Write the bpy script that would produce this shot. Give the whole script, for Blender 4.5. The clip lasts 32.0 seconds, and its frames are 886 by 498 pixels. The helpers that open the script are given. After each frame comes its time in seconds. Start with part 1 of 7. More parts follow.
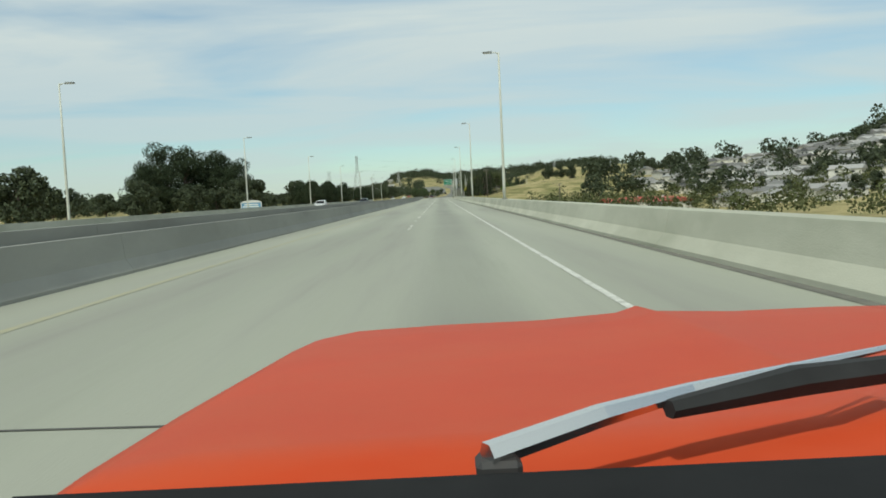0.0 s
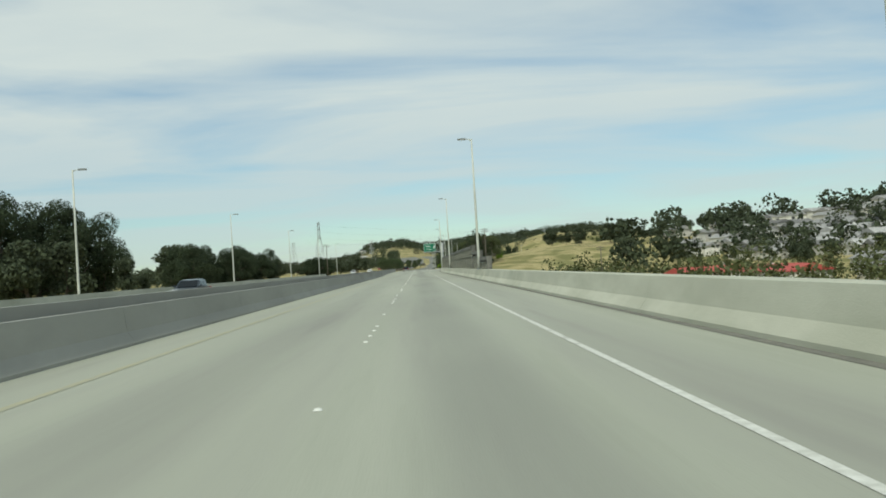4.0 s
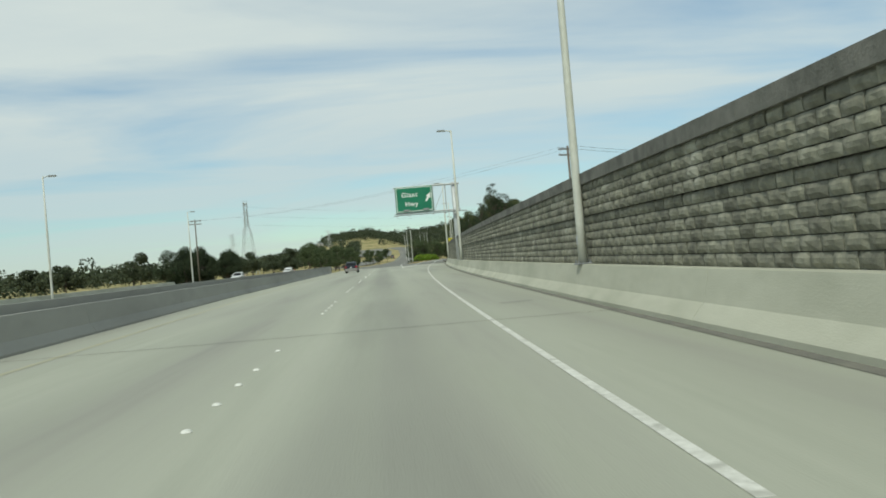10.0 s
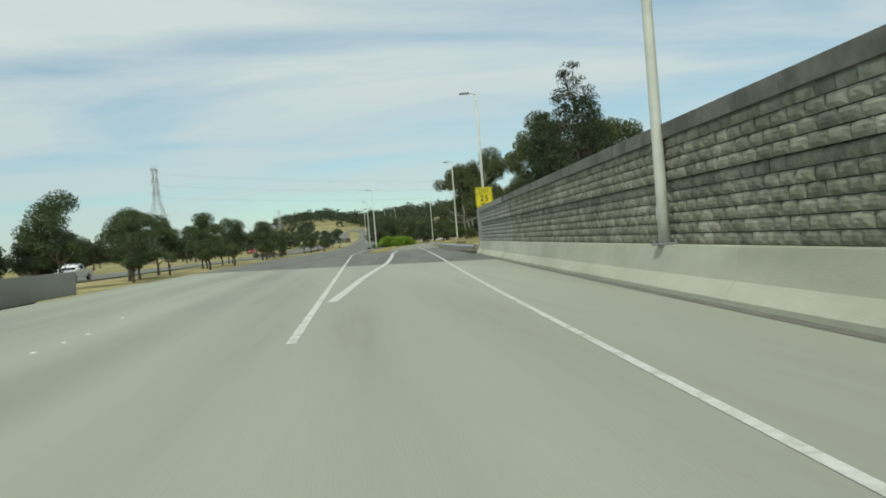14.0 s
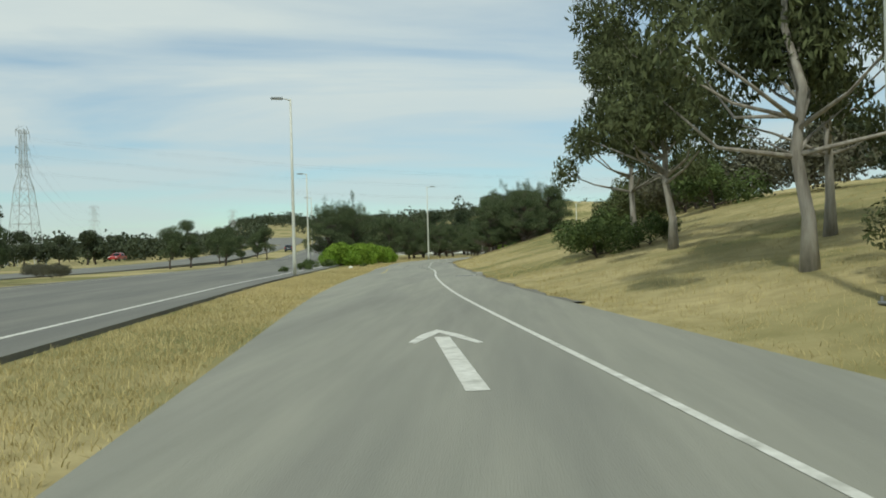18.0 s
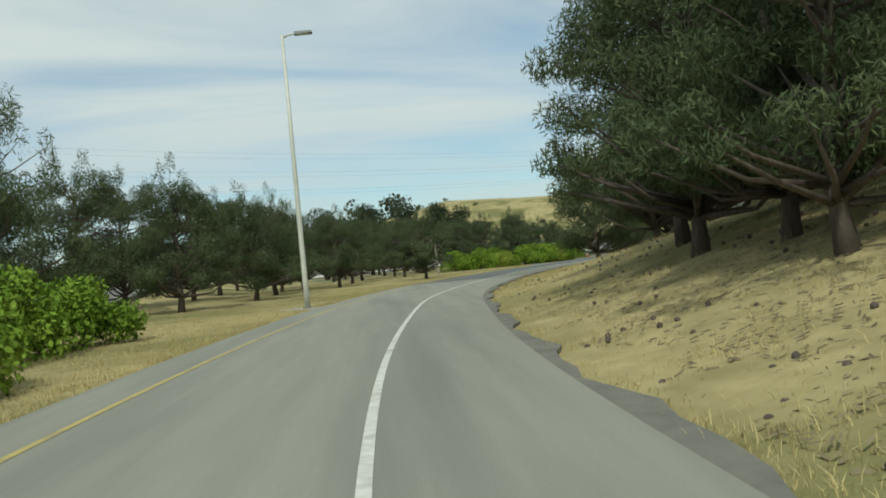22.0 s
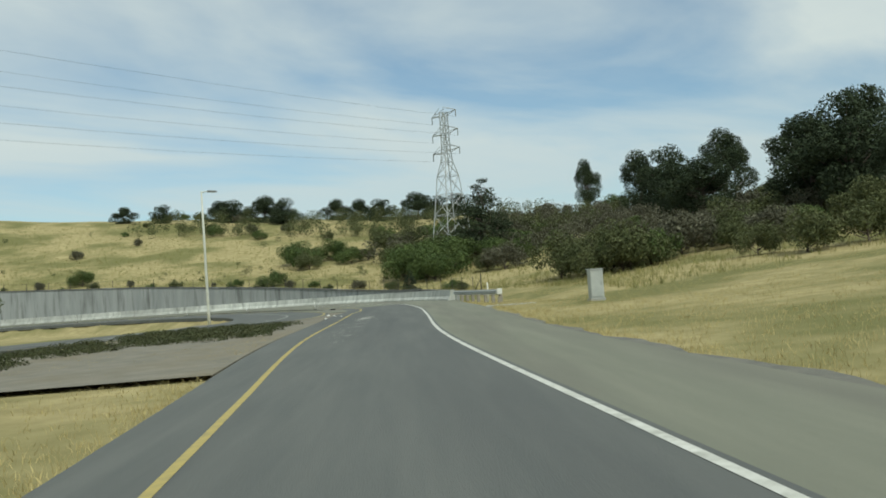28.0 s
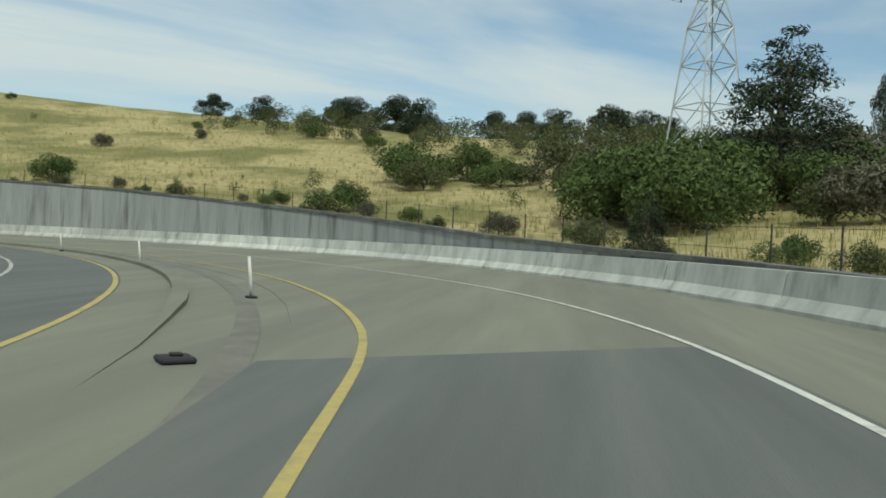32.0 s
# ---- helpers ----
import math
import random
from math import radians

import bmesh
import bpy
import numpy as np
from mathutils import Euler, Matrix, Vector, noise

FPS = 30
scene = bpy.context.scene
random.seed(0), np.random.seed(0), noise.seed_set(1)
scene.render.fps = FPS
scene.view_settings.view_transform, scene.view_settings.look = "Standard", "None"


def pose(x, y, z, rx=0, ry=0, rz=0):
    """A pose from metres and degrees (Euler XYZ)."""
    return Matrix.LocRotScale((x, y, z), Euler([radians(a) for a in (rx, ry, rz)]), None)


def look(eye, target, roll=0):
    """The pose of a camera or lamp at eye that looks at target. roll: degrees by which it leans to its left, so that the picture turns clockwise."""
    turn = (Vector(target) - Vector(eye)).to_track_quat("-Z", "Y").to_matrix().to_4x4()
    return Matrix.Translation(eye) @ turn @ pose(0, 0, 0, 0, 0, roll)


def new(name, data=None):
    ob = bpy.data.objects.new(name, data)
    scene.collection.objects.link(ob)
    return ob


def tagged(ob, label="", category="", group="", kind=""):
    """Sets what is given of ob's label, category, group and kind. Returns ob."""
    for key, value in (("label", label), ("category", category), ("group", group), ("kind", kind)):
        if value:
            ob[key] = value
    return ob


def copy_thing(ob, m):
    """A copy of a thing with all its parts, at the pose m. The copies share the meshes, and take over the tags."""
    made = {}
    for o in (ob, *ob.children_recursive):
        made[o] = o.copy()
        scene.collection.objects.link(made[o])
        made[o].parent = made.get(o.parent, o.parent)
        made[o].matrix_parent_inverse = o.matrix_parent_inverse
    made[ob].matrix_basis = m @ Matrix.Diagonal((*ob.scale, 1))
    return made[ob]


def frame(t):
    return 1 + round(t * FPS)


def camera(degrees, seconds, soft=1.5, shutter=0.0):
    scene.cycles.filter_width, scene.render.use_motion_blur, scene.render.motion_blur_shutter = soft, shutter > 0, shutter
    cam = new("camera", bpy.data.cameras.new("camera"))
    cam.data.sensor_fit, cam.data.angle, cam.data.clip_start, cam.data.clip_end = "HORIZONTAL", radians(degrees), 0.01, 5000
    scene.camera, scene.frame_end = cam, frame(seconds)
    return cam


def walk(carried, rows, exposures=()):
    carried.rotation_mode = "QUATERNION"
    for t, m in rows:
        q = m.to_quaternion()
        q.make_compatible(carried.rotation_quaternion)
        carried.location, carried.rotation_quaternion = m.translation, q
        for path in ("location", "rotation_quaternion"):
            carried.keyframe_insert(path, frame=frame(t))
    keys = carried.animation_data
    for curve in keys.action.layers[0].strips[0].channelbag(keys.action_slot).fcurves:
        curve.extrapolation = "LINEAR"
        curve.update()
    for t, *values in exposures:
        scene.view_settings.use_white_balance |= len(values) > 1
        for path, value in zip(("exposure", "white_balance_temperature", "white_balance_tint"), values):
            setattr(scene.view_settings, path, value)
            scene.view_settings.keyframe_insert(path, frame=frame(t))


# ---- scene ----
# ---- camera ----
cam = camera(55.28, 32.0, soft=1.8)
PATH = [
    (0.0, -0.05, -9.96, 1.337, -0.04, -3.64, -2.71),
    (0.5, -0.10, 4.98, 1.307, 1.08, -2.54, -2.42),
    (1.0, -0.15, 19.91, 1.277, -0.30, -1.54, -2.63),
    (1.5, -0.25, 34.89, 1.270, -1.01, -1.13, -1.61),
    (2.0, -0.35, 49.87, 1.264, -0.83, 0.18, -3.48),
    (2.5, -0.40, 64.71, 1.289, -1.10, -0.13, -3.35),
    (3.0, -0.45, 79.56, 1.314, -1.37, 1.26, -2.71),
    (3.5, -0.44, 94.37, 1.336, -1.82, 1.16, -3.53),
    (5.5, -0.19, 154.85, 1.271, -2.24, 0.89, -3.12),
    (6.0, -0.20, 170.17, 1.316, -3.31, 0.59, -1.34),
    (6.5, -0.14, 185.09, 1.345, -3.11, 2.32, -2.71),
    (7.0, -0.08, 200.02, 1.375, -3.01, 0.75, -2.88),
    (7.5, -0.02, 214.39, 1.336, -2.86, 2.45, -2.74),
    (8.0, 0.03, 228.76, 1.296, -3.51, 0.94, -4.30),
    (8.5, 0.12, 242.74, 1.307, -3.69, -0.17, -4.22),
    (9.0, 0.21, 256.73, 1.317, -3.68, -1.08, -4.04),
    (9.5, 0.32, 270.30, 1.326, -3.80, -0.82, -4.23),
    (10.0, 0.43, 283.88, 1.335, -4.03, 0.43, -4.92),
    (10.5, 0.62, 297.75, 1.321, -5.00, -0.80, -3.27),
    (11.0, 0.80, 311.63, 1.307, -5.47, -0.53, -2.12),
    (11.5, 1.18, 325.16, 1.298, -5.30, -0.19, -5.67),
    (12.0, 1.55, 338.69, 1.288, -5.73, -1.05, -3.41),
    (12.5, 1.97, 352.11, 1.293, -5.89, -0.84, -3.79),
    (13.0, 2.38, 365.53, 1.298, -6.45, -1.43, -4.57),
    (13.5, 3.01, 378.91, 1.300, -6.43, -1.03, -5.00),
    (15.5, 6.90, 431.92, 1.320, -6.63, -0.52, -2.72),
    (16.0, 7.65, 445.11, 1.306, -6.63, -0.30, -2.72),
    (16.5, 8.41, 458.23, 1.303, -6.47, -2.02, -3.67),
    (17.0, 9.16, 471.18, 1.305, -8.06, -1.56, -3.35),
    (17.5, 9.90, 483.92, 1.296, -8.20, -0.34, -2.33),
    (18.0, 10.75, 496.32, 1.288, -8.54, 0.10, -1.44),
    (18.5, 11.62, 508.40, 1.303, -9.30, 3.82, -1.93),
    (19.0, 12.70, 520.29, 1.291, -9.38, 2.68, -2.58),
    (19.5, 14.09, 532.09, 1.300, -9.49, 2.06, -3.68),
    (20.0, 15.75, 543.83, 1.301, -9.29, 2.06, -4.09),
    (20.5, 17.63, 555.45, 1.302, -9.29, -1.43, -4.55),
    (21.0, 19.51, 566.88, 1.281, -11.52, -0.60, -1.78),
    (21.5, 21.46, 578.16, 1.299, -13.43, 1.08, -4.67),
    (22.0, 23.64, 589.19, 1.300, -16.02, 0.82, -5.51),
    (22.5, 26.12, 599.68, 1.300, -18.43, 0.11, -6.30),
    (23.0, 28.98, 609.67, 1.294, -20.17, -0.88, -8.12),
    (23.5, 32.29, 619.22, 1.300, -23.18, -0.33, -8.90),
    (24.0, 36.03, 628.31, 1.300, -25.58, 0.90, -9.34),
    (24.5, 40.16, 636.96, 1.300, -27.40, 1.16, -8.40),
    (25.0, 44.61, 645.19, 1.293, -31.62, 2.26, -10.53),
    (25.5, 49.31, 653.09, 1.298, -33.94, 0.87, -7.22),
    (26.0, 54.36, 660.84, 1.280, -36.85, 2.49, -5.62),
    (26.5, 59.75, 668.49, 1.291, -40.30, 3.20, -5.73),
    (28.5, 82.25, 698.46, 1.294, -43.15, 1.84, -3.83),
    (29.0, 87.17, 704.41, 1.319, -43.15, 1.11, -3.39),
    (29.5, 91.89, 710.09, 1.296, -43.37, 0.99, -2.14),
    (30.0, 96.74, 715.82, 1.312, -41.88, 2.96, -1.91),
    (30.5, 101.15, 721.32, 1.300, -39.97, 2.31, -0.40),
    (31.0, 105.22, 726.64, 1.339, -38.23, 1.16, -1.44),
    (31.5, 109.02, 731.82, 1.312, -35.68, -0.13, 1.41),
    (32.0, 112.69, 737.21, 1.224, -32.05, -0.76, 2.39),
]


def view(x, y, z, yaw, pitch, roll):
    a, b = radians(yaw), radians(pitch)
    ahead = (-math.sin(a) * math.cos(b), math.cos(a) * math.cos(b), math.sin(b))
    return look((x, y, z), (x + ahead[0], y + ahead[1], z + ahead[2]), roll)


walk(cam, [(t, view(*v)) for t, *v in PATH], exposures=((0.0, 0.0, 6380, 0), (32.0, 0.0, 6380, 0)))

# ---- sky and sun ----
SUN_WAY = Vector((-1.9, -5.2, 6.6)).normalized()
sun = new("sun", bpy.data.lights.new("sun", "SUN"))
sun.data.energy, sun.data.angle, sun.data.color = 2.3, radians(2.5), (1.0, 0.95, 0.86)
sun.matrix_world = look((0, 0, 60), Vector((0, 0, 60)) - SUN_WAY)

world = bpy.data.worlds.new("world")
world.use_nodes = True
scene.world = world
wt = world.node_tree
wt.nodes.clear()


def wnode(kind, **sets):
    nd = wt.nodes.new(kind)
    for key, value in sets.items():
        nd.inputs[key].default_value = value
    return nd


sky = wt.nodes.new("ShaderNodeTexSky")
sky.sky_type, sky.sun_disc = "NISHITA", False
sky.sun_elevation, sky.sun_rotation = math.asin(SUN_WAY.z), math.atan2(SUN_WAY.x, SUN_WAY.y)
sky.air_density, sky.dust_density, sky.ozone_density = 1.0, 0.25, 1.0
coord = wt.nodes.new("ShaderNodeTexCoord")
sep = wt.nodes.new("ShaderNodeSeparateXYZ")
wt.links.new(coord.outputs["Generated"], sep.inputs[0])


def wmath(op, a, b=None, clamp=False):
    nd = wt.nodes.new("ShaderNodeMath")
    nd.operation, nd.use_clamp = op, clamp
    for n, v in enumerate((a, b)):
        if v is None:
            continue
        if isinstance(v, (int, float)):
            nd.inputs[n].default_value = v
        else:
            wt.links.new(v, nd.inputs[n])
    return nd.outputs[0]


# clouds: streaks on a flat layer high overhead
lift = wmath("ADD", wmath("MAXIMUM", sep.outputs[2], 0.0), 0.10)
px = wmath("DIVIDE", sep.outputs[0], lift)
py = wmath("DIVIDE", sep.outputs[1], lift)
comb = wt.nodes.new("ShaderNodeCombineXYZ")
wt.links.new(wmath("MULTIPLY", px, 0.55), comb.inputs[0])
wt.links.new(py, comb.inputs[1])
cl = wnode("ShaderNodeTexNoise", Scale=0.80, Detail=7.0, Roughness=0.50, Distortion=0.5)
wt.links.new(comb.outputs[0], cl.inputs["Vector"])
ramp = wt.nodes.new("ShaderNodeValToRGB")
ramp.color_ramp.elements[0].position, ramp.color_ramp.elements[0].color = 0.345, (0, 0, 0, 1)
ramp.color_ramp.elements[1].position, ramp.color_ramp.elements[1].color = 0.55, (1, 1, 1, 1)
wt.links.new(cl.outputs["Fac"], ramp.inputs["Fac"])
cl2 = wnode("ShaderNodeTexNoise", Scale=4.2, Detail=6.0, Roughness=0.6)
wt.links.new(comb.outputs[0], cl2.inputs["Vector"])
fac = wmath("ADD", wmath("MULTIPLY", ramp.outputs["Color"], 0.78), wmath("MULTIPLY", cl2.outputs["Fac"], 0.22), True)
fac = wmath("MULTIPLY", fac, wmath("ADD", wmath("MULTIPLY", sep.outputs[2], 2.6), 0.52, True))
bg_sky = wnode("ShaderNodeBackground", Strength=0.11)
tone = wt.nodes.new("ShaderNodeMix")
tone.data_type, tone.blend_type = "RGBA", "MULTIPLY"
tone.inputs["Factor"].default_value = 1.0
wt.links.new(sky.outputs["Color"], tone.inputs[6])
# the air near the horizon is bluer than overhead
low_air = wt.nodes.new("ShaderNodeValToRGB")
low_air.color_ramp.elements[0].position, low_air.color_ramp.elements[0].color = 0.0, (0.66, 0.79, 0.86, 1)
low_air.color_ramp.elements[1].position, low_air.color_ramp.elements[1].color = 0.32, (0.98, 1.02, 0.98, 1)
wt.links.new(sep.outputs[2], low_air.inputs["Fac"])
wt.links.new(low_air.outputs["Color"], tone.inputs[7])
wt.links.new(tone.outputs[2], bg_sky.inputs["Color"])
bg_cloud = wnode("ShaderNodeBackground", Strength=0.73)
# clouds low over the land lie in haze and are greyer
low_cloud = wt.nodes.new("ShaderNodeValToRGB")
low_cloud.color_ramp.elements[0].position, low_cloud.color_ramp.elements[0].color = 0.0, (0.76, 0.83, 0.87, 1)
low_cloud.color_ramp.elements[1].position, low_cloud.color_ramp.elements[1].color = 0.22, (0.96, 1.0, 0.985, 1)
wt.links.new(sep.outputs[2], low_cloud.inputs["Fac"])
wt.links.new(low_cloud.outputs["Color"], bg_cloud.inputs["Color"])
mixs = wt.nodes.new("ShaderNodeMixShader")
wt.links.new(fac, mixs.inputs[0])
wt.links.new(bg_sky.outputs[0], mixs.inputs[1])
wt.links.new(bg_cloud.outputs[0], mixs.inputs[2])
wout = wt.nodes.new("ShaderNodeOutputWorld")
wt.links.new(mixs.outputs[0], wout.inputs["Surface"])

# ---- materials ----
MATS = {}


def material(name, base, second=None, scale=2.0, detail=5.0, rough=0.85, metal=0.0, mix=(0.35, 0.65), third=None, third_scale=0.15,
             third_mix=(0.45, 0.7), bump=0.0, bump_scale=30.0, vary=0.0, stretch=None, along=None, spec=0.4, island=0.0, coat=0.0):
    """A noise-mixed surface: base and second colours at one scale, a third in large patches, fine relief, and change from piece to piece."""
    if name in MATS:
        return MATS[name]
    m = bpy.data.materials.new(name)
    m.use_nodes = True
    nt = m.node_tree
    bsdf = nt.nodes["Principled BSDF"]
    bsdf.inputs["Roughness"].default_value, bsdf.inputs["Metallic"].default_value = rough, metal
    bsdf.inputs["Specular IOR Level"].default_value = spec
    bsdf.inputs["Coat Weight"].default_value = coat
    geo = nt.nodes.new("ShaderNodeNewGeometry")
    vec = geo.outputs["Position"]
    if stretch:
        mp = nt.nodes.new("ShaderNodeMapping")
        mp.inputs["Scale"].default_value = stretch
        nt.links.new(vec, mp.inputs["Vector"])
        vec = mp.outputs[0]

    if along is not None:       # grain drawn out along a heading, in degrees to the right of +y
        mp = nt.nodes.new("ShaderNodeMapping")
        mp.vector_type = "TEXTURE"
        mp.inputs["Rotation"].default_value = (0, 0, -radians(along))
        mp.inputs["Scale"].default_value = (1, 14, 1)
        nt.links.new(vec, mp.inputs["Vector"])
        vec = mp.outputs[0]

    def noise_tex(s, d=detail):
        nz = nt.nodes.new("ShaderNodeTexNoise")
        nz.inputs["Scale"].default_value, nz.inputs["Detail"].default_value, nz.inputs["Roughness"].default_value = s, d, 0.62
        nt.links.new(vec, nz.inputs["Vector"])
        return nz.outputs["Fac"]

    def blend(f, lo, hi, a, b):
        mr = nt.nodes.new("ShaderNodeMapRange")
        mr.inputs["From Min"].default_value, mr.inputs["From Max"].default_value = lo, hi
        nt.links.new(f, mr.inputs["Value"])
        mx = nt.nodes.new("ShaderNodeMix")
        mx.data_type = "RGBA"
        nt.links.new(mr.outputs[0], mx.inputs["Factor"])
        for slot, c in ((6, a), (7, b)):
            if isinstance(c, tuple):
                mx.inputs[slot].default_value = (*c, 1)
            else:
                nt.links.new(c, mx.inputs[slot])
        return mx.outputs[2]

    col = base
    if second:
        col = blend(noise_tex(scale), mix[0], mix[1], col, second)
    if third:
        col = blend(noise_tex(third_scale, 4.0), third_mix[0], third_mix[1], col, third)
    if vary or island:
        hsv = nt.nodes.new("ShaderNodeHueSaturation")
        mr = nt.nodes.new("ShaderNodeMapRange")
        if island:
            nt.links.new(geo.outputs["Random Per Island"], mr.inputs["Value"])
            amount = island
        else:
            oi = nt.nodes.new("ShaderNodeObjectInfo")
            nt.links.new(oi.outputs["Random"], mr.inputs["Value"])
            amount = vary
        mr.inputs["To Min"].default_value, mr.inputs["To Max"].default_value = 1 - amount, 1 + amount
        nt.links.new(mr.outputs[0], hsv.inputs["Value"])
        if isinstance(col, tuple):
            hsv.inputs["Color"].default_value = (*col, 1)
        else:
            nt.links.new(col, hsv.inputs["Color"])
        col = hsv.outputs[0]
    if isinstance(col, tuple):
        bsdf.inputs["Base Color"].default_value = (*col, 1)
    else:
        nt.links.new(col, bsdf.inputs["Base Color"])
    if bump:
        bp = nt.nodes.new("ShaderNodeBump")
        bp.inputs["Strength"].default_value, bp.inputs["Distance"].default_value = bump, 0.02
        nt.links.new(noise_tex(bump_scale), bp.inputs["Height"])
        nt.links.new(bp.outputs[0], bsdf.inputs["Normal"])
    MATS[name] = m
    return m


CONCRETE_ROAD = material("concrete_road", (0.345, 0.355, 0.285), (0.415, 0.425, 0.345), scale=1.1, rough=0.9, third=(0.29, 0.29, 0.245),
                         third_scale=0.55, third_mix=(0.42, 0.68), stretch=(1.0, 0.05, 1.0), bump=0.25, bump_scale=60)
WHEEL_TRACK = material("worn_concrete", (0.29, 0.295, 0.25), (0.36, 0.36, 0.30), scale=1.6, rough=0.85, third=(0.25, 0.255, 0.225),
                       third_scale=0.9, stretch=(1.0, 0.04, 1.0), bump=0.25, bump_scale=60)
JOINT = material("joint_seal", (0.10, 0.10, 0.09), rough=0.9)
ASPHALT_OLD = material("asphalt_old", (0.165, 0.165, 0.145), (0.205, 0.205, 0.175), scale=1.5, rough=0.9, third=(0.13, 0.13, 0.12), third_scale=0.5,
                       bump=0.5, bump_scale=90, along=4)
ASPHALT_RAMP = material("asphalt_ramp", (0.262, 0.264, 0.218), (0.305, 0.302, 0.25), scale=2.5, rough=0.9, third=(0.205, 0.206, 0.178), third_scale=0.6,
                        bump=0.5, bump_scale=90, along=12)
ASPHALT_NEW = material("asphalt_new", (0.122, 0.13, 0.122), (0.152, 0.158, 0.145), scale=2.5, rough=0.88, third=(0.104, 0.11, 0.106), third_scale=0.55,
                       bump=0.5, bump_scale=90, along=40)
SHOULDER = material("asphalt_shoulder", (0.190, 0.196, 0.150), (0.235, 0.238, 0.182), scale=1.2, rough=0.92, third=(0.17, 0.165, 0.135), third_scale=0.5,
                    bump=0.5, bump_scale=90, along=40)
ASPHALT_EDGE = material("asphalt_edge", (0.155, 0.152, 0.132), (0.215, 0.207, 0.172), scale=1.8, rough=0.95, bump=0.7, bump_scale=40)
WHITE_PAINT = material("white_road_paint", (0.70, 0.70, 0.64), (0.52, 0.52, 0.46), scale=6.0, rough=0.75, third=(0.34, 0.34, 0.29), third_scale=1.7,
                       third_mix=(0.55, 0.72))
WHITE_WORN = material("white_worn_paint", (0.46, 0.46, 0.41), (0.27, 0.27, 0.23), scale=5.0, rough=0.8, third=(0.62, 0.62, 0.56), third_scale=0.9)
WHITE_FAINT = material("white_faint_paint", (0.43, 0.435, 0.36), (0.36, 0.365, 0.30), scale=5.0, rough=0.85, third=(0.50, 0.50, 0.44), third_scale=0.9)
YELLOW_PAINT = material("yellow_road_paint", (0.50, 0.40, 0.13), (0.40, 0.33, 0.13), scale=6.0, rough=0.75, third=(0.25, 0.22, 0.13), third_scale=1.3,
                        third_mix=(0.55, 0.75))
YELLOW_WORN = material("yellow_worn_paint", (0.40, 0.38, 0.25), (0.36, 0.355, 0.27), scale=3.0, rough=0.8)
MARKER = material("ceramic_marker", (0.78, 0.78, 0.72), (0.6, 0.6, 0.54), scale=20, rough=0.4)
BARRIER = material("barrier_concrete", (0.44, 0.44, 0.35), (0.52, 0.52, 0.42), scale=0.9, rough=0.9, third=(0.36, 0.365, 0.28), third_scale=0.5,
                   stretch=(1, 0.35, 1.0), bump=0.3, bump_scale=40)
BARRIER_STAINED = material("stained_barrier_concrete", (0.40, 0.41, 0.37), (0.58, 0.59, 0.54), scale=1.3, rough=0.9, third=(0.17, 0.17, 0.15), third_scale=1.4,
                           third_mix=(0.55, 0.78), stretch=(1, 1, 0.35), bump=0.3, bump_scale=40, vary=0.22)
# darker copy of the barrier concrete: the median face's shade is in the colour
BARRIER_SHADED = material("shade_toned_concrete", (0.30, 0.30, 0.27), (0.36, 0.36, 0.32), scale=0.8, rough=0.9, third=(0.24, 0.24, 0.215), third_scale=0.4,
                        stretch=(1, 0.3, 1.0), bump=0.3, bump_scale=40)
RETAINING = material("retaining_concrete", (0.27, 0.285, 0.275), (0.34, 0.35, 0.335), scale=1.0, rough=0.9, third=(0.13, 0.135, 0.125), third_scale=1.1,
                     third_mix=(0.52, 0.74), stretch=(1.2, 1.2, 0.12), bump=0.3, bump_scale=40)
BLOCK = material("split_block", (0.15, 0.15, 0.118), (0.27, 0.265, 0.20), scale=4.5, rough=0.95, third=(0.35, 0.345, 0.28), third_scale=0.8, third_mix=(0.50, 0.74),
                 bump=1.0, bump_scale=13, vary=0.27)
BLOCK_FAR = material("split_block_rows", (0.15, 0.15, 0.118), (0.27, 0.265, 0.20), scale=4.5, rough=0.95, third=(0.35, 0.345, 0.28),
                     third_scale=0.8, third_mix=(0.52, 0.72), bump=1.0, bump_scale=13, island=0.27)
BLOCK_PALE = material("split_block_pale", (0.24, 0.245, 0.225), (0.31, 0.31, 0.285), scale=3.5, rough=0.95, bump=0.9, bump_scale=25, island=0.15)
CAP = material("block_cap", (0.15, 0.15, 0.13), (0.21, 0.205, 0.18), scale=2.5, rough=0.95, third=(0.11, 0.11, 0.095), third_scale=0.9, third_mix=(0.46, 0.62), bump=0.8, bump_scale=18)
MORTAR = material("mortar", (0.085, 0.085, 0.07), rough=0.95)
GALV = material("galvanised_steel", (0.52, 0.54, 0.53), (0.44, 0.46, 0.46), scale=3.0, rough=0.5, metal=0.35)
GALV_DARK = material("weathered_steel", (0.30, 0.31, 0.31), (0.24, 0.25, 0.25), scale=3.0, rough=0.6, metal=0.4)
POLE_PAINT = material("pale_pole_steel", (0.62, 0.63, 0.55), (0.54, 0.55, 0.48), scale=3.0, rough=0.55, metal=0.1)
LAMP_GREY = material("lamp_housing", (0.30, 0.31, 0.30), (0.25, 0.26, 0.25), scale=8.0, rough=0.5, metal=0.3)
LENS = material("lamp_lens", (0.65, 0.66, 0.62), rough=0.25)
WOOD_POLE = material("weathered_wood", (0.12, 0.10, 0.08), (0.18, 0.155, 0.125), scale=4.0, rough=0.95, stretch=(3, 3, 0.3), bump=0.5)
WOOD_POST = material("post_wood", (0.26, 0.24, 0.20), (0.33, 0.30, 0.25), scale=5.0, rough=0.95, stretch=(3, 3, 0.4), bump=0.4)
